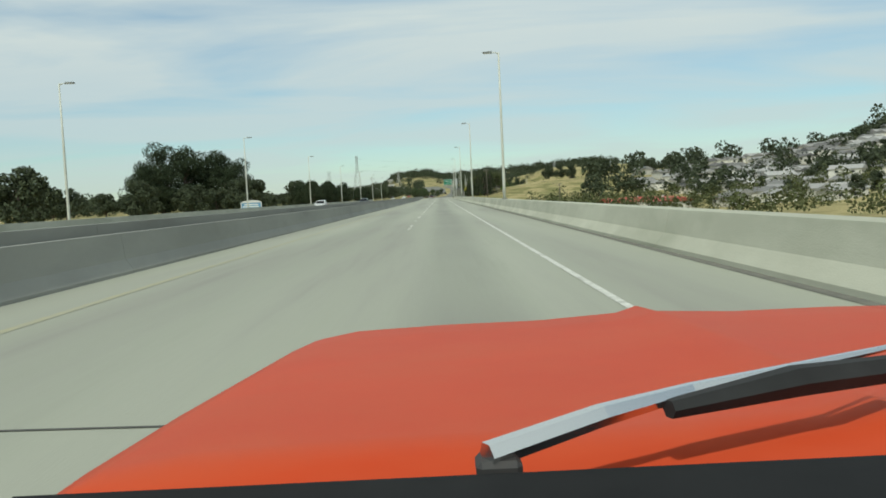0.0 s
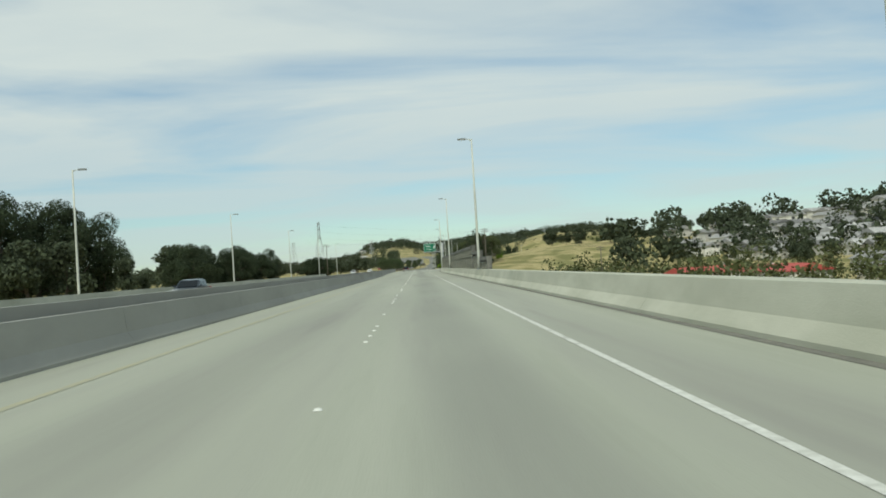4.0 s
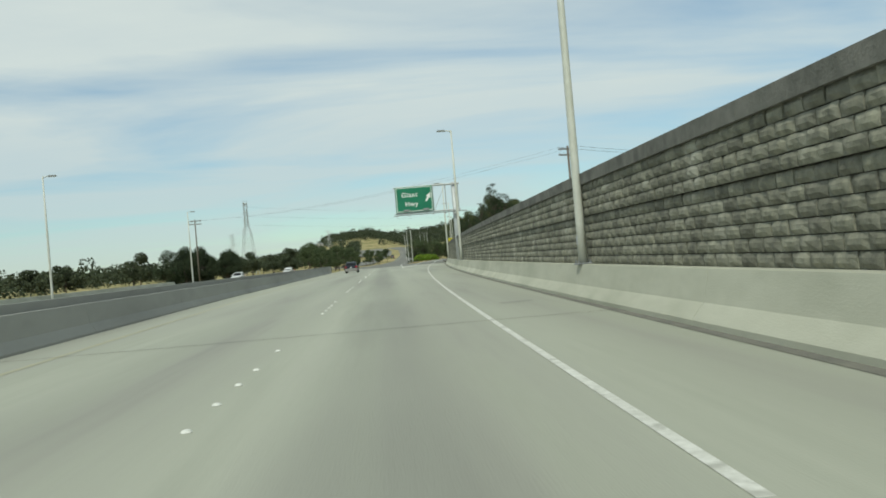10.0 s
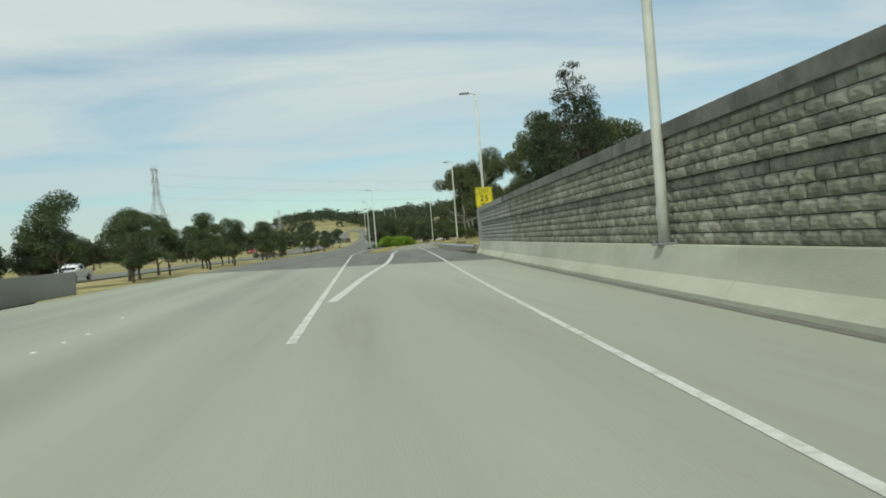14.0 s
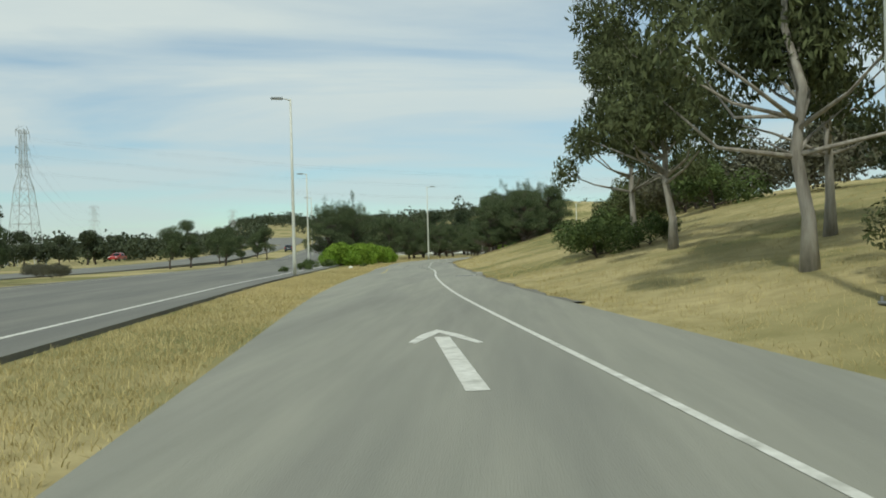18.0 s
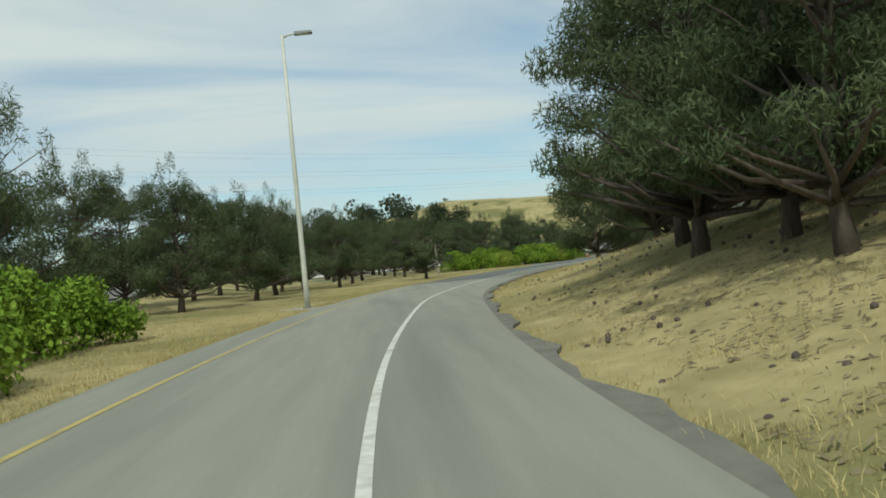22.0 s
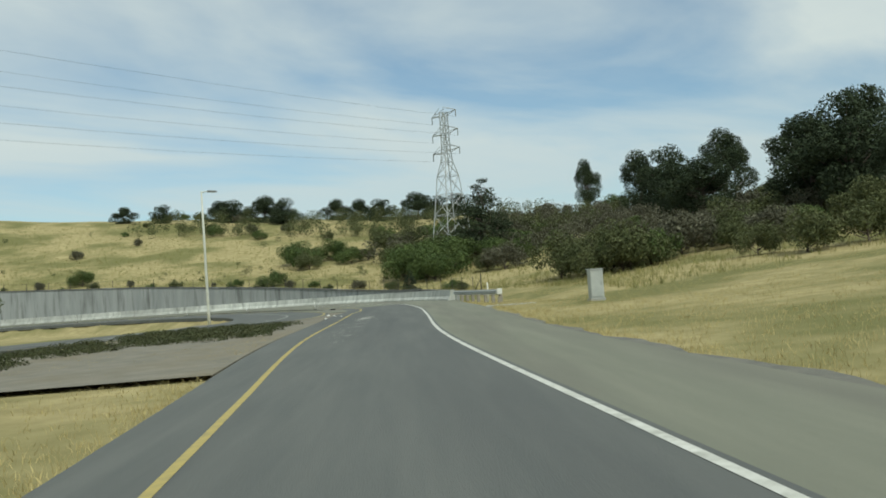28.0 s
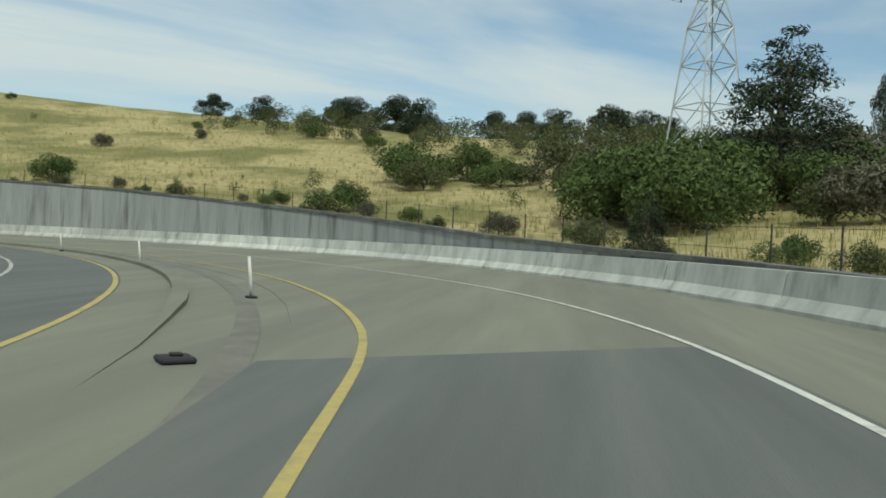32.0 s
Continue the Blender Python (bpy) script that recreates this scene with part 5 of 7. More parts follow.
utility_pole(21.6, 375.9, gz(21.6, 375.9), 12.2 - gz(21.6, 375.9), "dark wooden utility pole with two cross arms behind the wall", 25)
utility_pole(-37.1, 458.6, gz(-37.1, 458.6), 12.9 - gz(-37.1, 458.6), "dark wooden utility pole with two cross arms beyond the freeway", 0)
utility_pole(48, 330, gz(48, 330), 11.5, "dark wooden utility pole above the town", 25)
utility_pole(-58, 380, gz(-58, 380), 11, "dark wooden utility pole among roadside trees", 0)


def pylon(x, y, z, tall, width, turn, label, reach=4.6):
    """A four-legged lattice tower with three pairs of arms."""
    top = empty("pylon", x, y, z, label, "pylon", "pylons", turn=turn)
    levels = [0, 0.16, 0.30, 0.43, 0.55, 0.64, 0.72, 0.80, 0.88, 0.96]
    half = lambda u: width / 2 * (1 - u) ** 1.15 + 0.075 * width * (1 if u < 0.97 else 0.6) if u < 0.64 else max(width * 0.105, width / 2 * (1 - u) ** 1.15)
    corner = lambda u, k: ((half(u)) * (1 if k in (0, 3) else -1), (half(u)) * (1 if k < 2 else -1), tall * u)
    th = tall * (0.0027 if tall < 30 else 0.0019)
    for k in range(4):
        v, f = tube([corner(u, k) for u in levels], [th * 1.3] * len(levels), 4)
        shape("leg", v, f, GALV, top)
    bits = []
    for i, u in enumerate(levels):
        for k in range(4):
            bits.append(tube([corner(u, k), corner(u, (k + 1) % 4)], [th * 0.7] * 2, 4, False))
            if i + 1 < len(levels):
                w = levels[i + 1]
                bits.append(tube([corner(u, k), corner(w, (k + 1) % 4)], [th * 0.65] * 2, 4, False))
                bits.append(tube([corner(u, (k + 1) % 4), corner(w, k)], [th * 0.65] * 2, 4, False))
    v, f = joined(*bits)
    shape("bracing", v, f, GALV, top)
    tips = []
    for u, wdt in ((0.70, 1.0), (0.82, 0.95), (0.94, 0.9)):
        for sgn in (-1, 1):
            tip = (sgn * reach * wdt, 0, tall * (u + 0.012))
            bits = []
            for dy in (-1, 1):
                bits.append(tube([(sgn * half(u), dy * half(u), tall * u), tip], [th * 0.9] * 2, 4, False))
                bits.append(tube([(sgn * half(u), dy * half(u), tall * (u + 0.05)), tip], [th * 0.7] * 2, 4, False))
            v, f = joined(*bits)
            arm = shape("arm", v, f, GALV, top)
            v, f = tube([tip, (tip[0], tip[1], tip[2] - tall * 0.045)], [0.07, 0.07], 6)
            shape("insulator", v, f, LAMP_GREY, arm)
            tips.append((tip[0], tip[1], tip[2] - tall * 0.045))
    m = top.matrix_basis
    return [m @ Vector(t) for t in tips]


tips_a = pylon(159.4, 777.9, gz(159.4, 777.9) - 0.3, 26.6 - gz(159.4, 777.9) + 0.3, 4.0, 80, "grey steel lattice pylon among scrub on the hill", 3.4)
tips_b = pylon(-74.1, 761.8, -0.4, 42.0, 7.5, 85, "grey steel lattice pylon standing beyond the freeway", 5.2)
tips_c = pylon(-150, 1150, -0.4, 42.0, 10.5, 60, "far grey steel lattice pylon on the plain", 5.2)
pylon(150, 1090, gz(150, 1090), 20, 6, 40, "far grey steel lattice pylon on the grassy hill", 4)
pylon(-60, 560 + 690, 2, 40, 9, 40, "far grey steel lattice pylon beyond the trees", 5)
wires = tagged(new("power_lines"), "thin dark power lines strung between pylons", "cable", kind="structure")


def wire(a, b, sag, thick=0.03, n=18):
    pts = [a.lerp(b, k / n) - Vector((0, 0, sag * 4 * (k / n) * (1 - k / n))) for k in range(n + 1)]
    v, f = tube(pts, [thick] * len(pts), 4)
    shape("wire", v, f, WIRE, wires)


for k in range(6):
    wire(tips_a[k], tips_b[k], 4.5, 0.010)
    wire(tips_b[k], tips_c[k], 9, 0.014)
for dx in (-1.0, 1.0):
    wire(Vector((21.6 + dx, 375.9, 12.1)), Vector((48 + dx, 330, gz(48, 330) + 11.3)), 0.8, 0.014)
    wire(Vector((21.6 + dx, 375.9, 12.1)), Vector((-37 + dx, 458.6, 12.7)), 1.6, 0.007)

# ---- vehicles ----
def prism(profile, x0, x1, bevel=0.04, taper=None):
    """A side outline (y, z) pushed out across the car from x0 to x1. taper(y, z) narrows it."""
    bm = bmesh.new()
    lo = [bm.verts.new((x0 * (taper(y, z) if taper else 1), y, z)) for y, z in profile]
    hi = [bm.verts.new((x1 * (taper(y, z) if taper else 1), y, z)) for y, z in profile]
    n = len(profile)
    bm.faces.new(lo)
    bm.faces.new(hi[::-1])
    for k in range(n):
        bm.faces.new((lo[k], hi[k], hi[(k + 1) % n], lo[(k + 1) % n]))
    bmesh.ops.recalc_face_normals(bm, faces=bm.faces[:])
    if bevel:
        bmesh.ops.bevel(bm, geom=bm.edges[:], offset=bevel, segments=2, affect="EDGES")
    return bm


def wheel(parent, x, y, r, w):
    bm = bmesh.new()
    bmesh.ops.create_cone(bm, cap_ends=True, segments=24, radius1=r, radius2=r, depth=w, matrix=Matrix.Rotation(radians(90), 4, "Y"))
    bmesh.ops.bevel(bm, geom=[e for e in bm.edges if abs(e.verts[0].co.x - e.verts[1].co.x) < 1e-6], offset=0.03, segments=2, affect="EDGES")
    wh = part("wheel", bm, RUBBER, parent, smooth=True)
    wh.matrix_basis = pose(x, y, r)
    bm = bmesh.new()
    side = 1 if x > 0 else -1
    bmesh.ops.create_cone(bm, cap_ends=True, segments=16, radius1=r * 0.62, radius2=r * 0.5, depth=0.04, matrix=Matrix.Translation((side * (w / 2 + 0.006), 0, 0)) @ Matrix.Rotation(radians(90 * side), 4, "Y"))
    part("rim", bm, SILVER, wh)
    for k in range(5):
        a = 2 * math.pi * k / 5
        v, f = tube([(side * (w / 2 + 0.03), 0, 0), (side * (w / 2 + 0.03), r * 0.55 * math.cos(a), r * 0.55 * math.sin(a))], [0.03, 0.02], 5)
        shape("spoke", v, f, SILVER, wh)


def car(x, y, z, turn, paint, label, wagon=True, trim=None, tall=1.0, pickup=False):
    """A road car whose front points along +y."""
    top = empty("car", x, y, z, label, "car", turn=turn)
    h = tall
    body = [(-2.3, 0.34), (-2.36, 0.62), (-2.32, 0.93 * h), (-0.2, 0.97 * h), (1.0, 0.95 * h), (2.05, 0.80 * h), (2.34, 0.62), (2.3, 0.32)]
    part("body", prism(body, -0.86, 0.86, 0.07, lambda yy, zz: 1 - 0.05 * max(0, abs(yy) - 1.7)), paint, top)
    if trim:
        part("lower_trim", prism([(-2.41, 0.25), (-2.41, 0.58), (2.38, 0.55), (2.38, 0.25)], -0.885, 0.885, 0.04), trim, top, "silver lower body and bumper")
    rear = -2.15 if wagon else -1.5
    roof = [(rear, 0.92 * h), (rear + 0.17, 1.45 * h), (-0.9, 1.52 * h), (0.2, 1.46 * h), (0.98, 0.93 * h)]
    if pickup:
        roof = [(-0.75, 0.92 * h), (-0.6, 1.42 * h), (0.0, 1.5 * h), (0.35, 1.44 * h), (0.98, 0.93 * h)]
    cabin = part("cabin", prism(roof, -0.8, 0.8, 0.05, lambda yy, zz: 1 - 0.28 * max(0, zz - 0.93 * h)), paint, top)
    inset = lambda zz: 0.8 * (1 - 0.28 * max(0, zz - 0.93 * h)) + 0.006
    ry0, ry1 = (rear, rear + 0.17) if not pickup else (-0.75, -0.6)
    for sgn in (-1, 1):
        cells = [(-1.85, -0.95), (-0.88, -0.05), (0.02, 0.62)] if wagon else ([(-0.5, 0.45)] if pickup else [(-1.05, -0.1), (-0.03, 0.62)])
        for y0, y1 in cells:
            z0, z1 = 0.99 * h, 1.36 * h
            y1b = y1 - (0.32 if y1 > 0.4 else 0)
            shape("side_window", [(sgn * inset(z0), y0, z0), (sgn * inset(z0), y1, z0), (sgn * inset(z1), y1b, z1), (sgn * inset(z1), y0 + (0.12 if y0 < -1.5 else 0), z1)],
                  [(0, 1, 2, 3) if sgn > 0 else (3, 2, 1, 0)], DARK_GLASS, cabin)
        mirror = part("wing_mirror", box(sgn * 0.9 - 0.09, sgn * 0.9 + 0.09, 0.62, 0.78, 0.98 * h, 1.12 * h, 0.03), paint, top)
        if wagon:
            v, f = tube([(sgn * 0.6, -1.8, 1.49 * h), (sgn * 0.6, -1.7, 1.56 * h), (sgn * 0.6, 0.0, 1.55 * h), (sgn * 0.6, 0.1, 1.47 * h)], [0.018] * 4, 6)
            shape("roof_rail", v, f, BLACK_STEEL, top)
        part("tail_lamp", box(sgn * 0.72 - 0.13, sgn * 0.72 + 0.13, -2.375, -2.25, 0.74 * h, 0.92 * h, 0.02), TAIL_RED, top, "red tail lamp")
        part("head_lamp", box(sgn * 0.62 - 0.17, sgn * 0.62 + 0.17, 2.18, 2.335, 0.62, 0.76, 0.02), HEAD_LAMP, top)
    zr = lambda yy: 0.92 * h + (yy - ry0) / (ry1 - ry0) * 0.53 * h
    pr = [(ry0 + 0.03, -0.012), (ry1 - 0.03, -0.012)]
    a, b = zr(ry0 + 0.04), zr(ry1 - 0.05)
    shape("rear_window", [(-0.66, ry0 + 0.03, a), (0.66, ry0 + 0.03, a), (0.58, ry1 - 0.065, b), (-0.58, ry1 - 0.065, b)], [(0, 1, 2, 3)], DARK_GLASS, cabin)
    shape("windscreen", [(0.66, 0.945, 1.0 * h), (-0.66, 0.945, 1.0 * h), (-0.6, 0.30, 1.42 * h), (0.6, 0.30, 1.42 * h)], [(0, 1, 2, 3)], DARK_GLASS, cabin)
    part("rear_bumper", box(-0.84, 0.84, -2.46, -2.3, 0.36, 0.60, 0.04), trim or paint, top)
    part("number_plate", box(-0.17, 0.17, -2.40, -2.372, 0.70 * h, 0.80 * h, 0.005), SIGN_WHITE, top, "blank white plate")
    for sx in (-0.78, 0.78):
        for yy in (-1.35, 1.4):
            wheel(top, sx, yy, 0.32, 0.2)
    return top


car(-4.15, 403.2, 0.0, -1, NAVY, "navy blue estate car with silver lower body and roof rails", True, SILVER, 1.0)
car(4.6, 695, main_z(695), -3, CAR_DARK, "dark utility car far ahead on the freeway", True, None, 1.12)
car(-20.5, 471, 0.0, 172, CAR_WHITE, "white pickup truck in the opposite lanes", False, None, 1.05, True)
car(-24.5, 430, 0.0, 179, CAR_WHITE, "white saloon car in the opposite lanes", False, SILVER, 0.95)
car(-20, 132, 0.0, 180, CAR_WHITE, "white saloon car in the opposite lanes", False, None, 0.95)
car(-16, 168, 0.0, 180, CAR_DARK, "dark teal saloon car in the opposite lanes", False, None, 0.95)
car(-24.5, 655, main_z(655), 172, CAR_RED, "red saloon car in the opposite lanes", False, None, 0.95)

# the orange car where the drive begins: roof and windscreen left out, rear added
own = empty("orange_car", 0.44, -9.96, 0.0, "orange old car with roof and windscreen left out, long ridged bonnet and black wipers", "car")
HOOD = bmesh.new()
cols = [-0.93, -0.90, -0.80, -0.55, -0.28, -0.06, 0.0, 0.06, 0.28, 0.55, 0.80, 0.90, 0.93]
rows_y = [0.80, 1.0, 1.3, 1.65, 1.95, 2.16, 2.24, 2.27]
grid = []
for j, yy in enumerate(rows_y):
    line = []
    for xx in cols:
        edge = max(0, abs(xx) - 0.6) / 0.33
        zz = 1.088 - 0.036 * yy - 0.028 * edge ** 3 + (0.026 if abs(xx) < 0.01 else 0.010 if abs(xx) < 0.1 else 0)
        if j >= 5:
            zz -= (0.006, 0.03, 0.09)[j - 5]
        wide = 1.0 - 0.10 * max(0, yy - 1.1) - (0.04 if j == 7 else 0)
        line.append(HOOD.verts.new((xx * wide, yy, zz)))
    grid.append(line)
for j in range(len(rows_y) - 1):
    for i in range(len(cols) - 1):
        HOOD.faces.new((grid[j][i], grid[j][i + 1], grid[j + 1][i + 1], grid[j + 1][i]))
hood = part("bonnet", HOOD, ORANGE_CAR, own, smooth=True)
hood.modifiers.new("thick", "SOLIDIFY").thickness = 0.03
for sgn in (-1, 1):
    part("wing", prism([(0.75, 0.45), (0.75, 0.98), (1.3, 0.96), (2.1, 0.92), (2.2, 0.8), (2.2, 0.45)], sgn * 0.70, sgn * 0.79, 0.02), ORANGE_CAR, own)
    part("door_panel", prism([(-2.1, 0.35), (-2.15, 0.95), (0.73, 0.97), (0.73, 0.35)], sgn * 0.78, sgn * 0.86, 0.02), ORANGE_CAR, own)
    part("front_lamp", box(sgn * 0.6 - 0.14, sgn * 0.6 + 0.14, 2.2, 2.26, 0.62, 0.82, 0.03), HEAD_LAMP, own)
    for yy in (-1.45, 1.45):
        wheel(own, sgn * 0.74, yy, 0.33, 0.2)
part("nose", prism([(2.1, 0.4), (2.1, 0.86), (2.24, 0.84), (2.24, 0.4)], -0.7, 0.7, 0.02), ORANGE_CAR, own)
part("floor_pan", box(-0.8, 0.8, -2.1, 2.1, 0.3, 0.38, 0.02), BLACK_STEEL, own)
part("tail", box(-0.8, 0.8, -2.25, -1.7, 0.38, 0.95, 0.05), ORANGE_CAR, own)
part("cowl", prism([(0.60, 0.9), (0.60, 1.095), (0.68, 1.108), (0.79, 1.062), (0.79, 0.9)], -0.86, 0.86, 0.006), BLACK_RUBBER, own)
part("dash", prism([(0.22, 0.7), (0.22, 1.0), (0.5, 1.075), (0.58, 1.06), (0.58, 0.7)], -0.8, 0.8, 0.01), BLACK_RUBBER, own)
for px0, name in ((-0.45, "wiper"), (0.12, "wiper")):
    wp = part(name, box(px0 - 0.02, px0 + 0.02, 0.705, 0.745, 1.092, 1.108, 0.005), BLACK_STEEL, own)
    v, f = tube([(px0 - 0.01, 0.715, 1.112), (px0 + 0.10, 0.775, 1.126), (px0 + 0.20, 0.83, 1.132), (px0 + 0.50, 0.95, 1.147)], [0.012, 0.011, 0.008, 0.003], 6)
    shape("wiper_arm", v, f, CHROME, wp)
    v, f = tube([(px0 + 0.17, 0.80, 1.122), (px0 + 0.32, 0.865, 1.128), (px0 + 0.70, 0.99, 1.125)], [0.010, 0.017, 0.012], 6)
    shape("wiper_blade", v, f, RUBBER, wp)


# ---- trees and bushes ----
def clump_leaves(r, clumps, count, size, slim=1.0, droop=0.0, inner=0.55):
    """Quads scattered in the shells of rounded clumps (x, y, z, radius, squash)."""
    c = np.array([q[:3] for q in clumps], float)
    rad = np.array([q[3] for q in clumps], float)
    sq = np.array([q[4] if len(q) > 4 else 0.8 for q in clumps], float)
    w = rad ** 2
    which = r.choice(len(c), count, p=w / w.sum())
    d = r.standard_normal((count, 3))
    d /= np.linalg.norm(d, axis=1)[:, None]
    k = inner + (1.08 - inner) * r.random(count) ** 0.6
    p = c[which] + d * (rad[which] * k)[:, None] * np.stack([np.ones(count), np.ones(count), sq[which]], 1)
    nrm = d + 0.9 * r.standard_normal((count, 3))
    nrm /= np.linalg.norm(nrm, axis=1)[:, None]
    u = np.cross(nrm, r.standard_normal((count, 3)))
    u[:, 2] -= droop
    u /= np.linalg.norm(u, axis=1)[:, None]
    v = np.cross(nrm, u)
    s = size * (0.6 + 0.8 * r.random(count))
    u, v = u * s[:, None], v * (s * slim)[:, None]
    verts = np.stack([p - u, p + v * 0.8, p + u, p - v], 1).reshape(-1, 3)
    faces = np.arange(count * 4).reshape(-1, 4)
    return verts.tolist(), faces.tolist()


def limbs(r, base, clumps, thick, start=0.35, split=False):
    """A tapered, slightly crooked trunk with a limb to each of the larger clumps."""
    tall = max(q[2] for q in clumps) * 0.82
    cx, cy = np.mean([q[0] for q in clumps]), np.mean([q[1] for q in clumps])
    n = 6
    pts = [(cx * (k / n) ** 1.5 + thick * 0.45 * r.standard_normal() * (0 < k < n), cy * (k / n) ** 1.5 + thick * 0.45 * r.standard_normal() * (0 < k < n), -0.25 + (tall + 0.25) * k / n) for k in range(n + 1)]
    rads = [thick * (1.45 if k == 0 else 1.0) * (1 - 0.80 * k / n) for k in range(n + 1)]
    out = [tube(pts, rads, 8)]
    for q in clumps:
        z0 = min(max(start * tall, q[2] - 1.0 * q[3] - 0.10 * tall), tall * 0.9)
        u = np.interp(z0, [p[2] for p in pts], range(n + 1))
        i = min(int(u), n - 1)
        a = Vector(pts[i]).lerp(Vector(pts[i + 1]), u - i)
        b = Vector(q[:3])
        mid = a.lerp(b, 0.5) + Vector((0, 0, -0.06 * (b - a).length)) + Vector(0.05 * (b - a).length * r.standard_normal(3))
        t0 = np.interp(u, range(n + 1), rads) * 0.55
        out.append(tube([a, mid, b], [t0, t0 * 0.6, t0 * 0.22], 5))
    return (out[0], out[1:]) if split else joined(*out)


PROTOS = {}


def tree_proto(name, seed, clumps, leaf, bark, count, size, thick, slim=0.55, droop=0.0, category="tree", start=0.35, inner=0.55, split=False):
    r = np.random.default_rng(seed)
    top = empty(name.split(":")[0], 0, 0, -400, "x", category)
    v, f = limbs(r, 0, clumps, thick, start, split)
    if split:
        shape("trunk", *v, bark, top, smooth=True)
        for piece in f:
            shape("limb", *piece, bark, top, smooth=True)
    else:
        shape("trunk", v, f, bark, top, smooth=True)
    v, f = clump_leaves(r, clumps, count, size, slim, droop, inner)
    shape("crown", v, f, leaf, top)
    PROTOS[name] = top
    return top


def cloud(r, n, x, y, z0, z1, rad, squash=0.8, core=0.5):
    """Clump centres inside an egg-shaped crown."""
    out = []
    for _ in range(n):
        a, k = 2 * math.pi * r.random(), math.sqrt(r.random())
        t = r.random()
        wide = math.sin(math.pi * (0.12 + 0.80 * t)) ** 0.7
        out.append((x * wide * k * math.cos(a), y * wide * k * math.sin(a), z0 + (z1 - z0) * t, rad * (0.65 + 0.7 * r.random()), squash))
    return out


def seeded(n):
    return np.random.default_rng(n)


for k in range(3):          # tall loose eucalyptus, 10 m
    r = seeded(20 + k)
    tree_proto(f"eucalyptus:{k}", 30 + k, cloud(r, 17, 3.2, 3.1, 4.0, 9.3, 0.95, 0.85) + [(2.9 * math.cos(a), 2.9 * math.sin(a), 3.1 + 1.5 * q, 0.6, 1.3) for a, q in zip(2 * math.pi * r.random(8), r.random(8))], LEAF_EUC, BARK_PALE, 19000, 0.115, 0.15, 0.34, 0.9, start=0.3, inner=0.3, split=True)
for k in range(4):          # wide dark pines, 8.5 m
    r = seeded(40 + k)
    cl = cloud(r, 30, 3.0, 2.9, 1.3, 7.0, 0.85, 0.62)
    for j in range(26):         # upright leader shoots over the crown
        a, q = 2 * math.pi * r.random(), math.sqrt(r.random())
        cl.append((2.5 * q * math.cos(a), 2.5 * q * math.sin(a), 7.7 - 2.6 * q * q + 0.45 * r.standard_normal(), 0.26 + 0.12 * r.random(), 2.0))
    for j in range(12):         # low drooping boughs
        a = 2 * math.pi * r.random()
        cl.append((3.1 * math.cos(a), 3.1 * math.sin(a), 1.5 + 1.6 * r.random(), 0.5, 0.6))
    tree_proto(f"pine_tree:{k}", 50 + k, cl, LEAF_PINE, BARK, 33000, 0.10, 0.17, 0.19, -0.6, start=0.12, inner=0.3)
for k in range(2):          # shorter pines for the median, 6.3 m
    r = seeded(60 + k)
    tree_proto(f"small_pine:{k}", 64 + k, cloud(r, 16, 1.9, 1.9, 1.9, 5.8, 0.75, 0.8), LEAF_PINE, BARK, 9000, 0.11, 0.13, 0.3, -0.5, start=0.2, inner=0.3)
for k in range(3):          # bright bushes, 2.6 m
    r = seeded(70 + k)
    cl = [(1.7 * math.cos(a) * q, 1.7 * math.sin(a) * q, 0.75 + 1.15 * (1 - q) + 0.25 * r.standard_normal(), 0.75 + 0.2 * r.random(), 0.85) for a, q in zip(2 * math.pi * r.random(15), np.sqrt(r.random(15)))]
    tree_proto(f"bright_bush:{k}", 75 + k, cl, LEAF_BUSH if k != 1 else LEAF_BUSH2, BARK, 7500, 0.085, 0.08, 0.6, 0.1, "bush", 0.1, 0.5)
for k in range(3):          # olive scrub, 2 m
    r = seeded(80 + k)
    cl = [(1.2 * math.cos(a) * q, 1.2 * math.sin(a) * q, 0.6 + 0.9 * (1 - q) + 0.2 * r.standard_normal(), 0.5 + 0.25 * r.random(), 0.9) for a, q in zip(2 * math.pi * r.random(9), np.sqrt(r.random(9)))]
    tree_proto(f"scrub_bush:{k}", 85 + k, cl, (LEAF_SCRUB, LEAF_SCRUB_GREEN, LEAF_SCRUB_GREY)[k], BARK, 5200, 0.068, 0.06, 0.42, 0.0, "bush", 0.1, 0.45)
for k in range(2):          # upright dark cypress masses, 14 m
    r = seeded(90 + k)
    tree_proto(f"cypress_tree:{k}", 95 + k, cloud(r, 30, 4.6, 4.4, 2.2, 12.6, 1.7, 0.9), LEAF_CYPRESS, BARK, 17000, 0.19, 0.4, 0.45, 0.0, start=0.15, inner=0.5)
r = seeded(101)             # lone conifer on the hill, 9 m
cl = []
for t in np.linspace(0.12, 0.98, 15):
    wide = 2.9 * (1 - t) ** 0.75 + 0.2
    for j in range(5 if t < 0.8 else 2):
        a = 2 * math.pi * r.random()
        cl.append((wide * 0.75 * math.cos(a), wide * 0.75 * math.sin(a), 9 * t, 0.35 + 0.22 * wide, 0.6))
tree_proto("conifer:0", 102, cl, LEAF_CYPRESS, BARK, 13000, 0.12, 0.2, 0.3, -0.4, start=0.08, inner=0.3)
r = seeded(103)             # broad redwood by the end of the wall, 16 m
cl = []
for t in np.linspace(0.08, 0.98, 20):
    wide = 4.4 * (1 - t) ** 0.7 + 0.3
    for j in range(6 if t < 0.8 else 3):
        a = 2 * math.pi * r.random()
        cl.append((wide * 0.8 * math.cos(a), wide * 0.8 * math.sin(a), 16 * t, 0.5 + 0.2 * wide, 0.55))
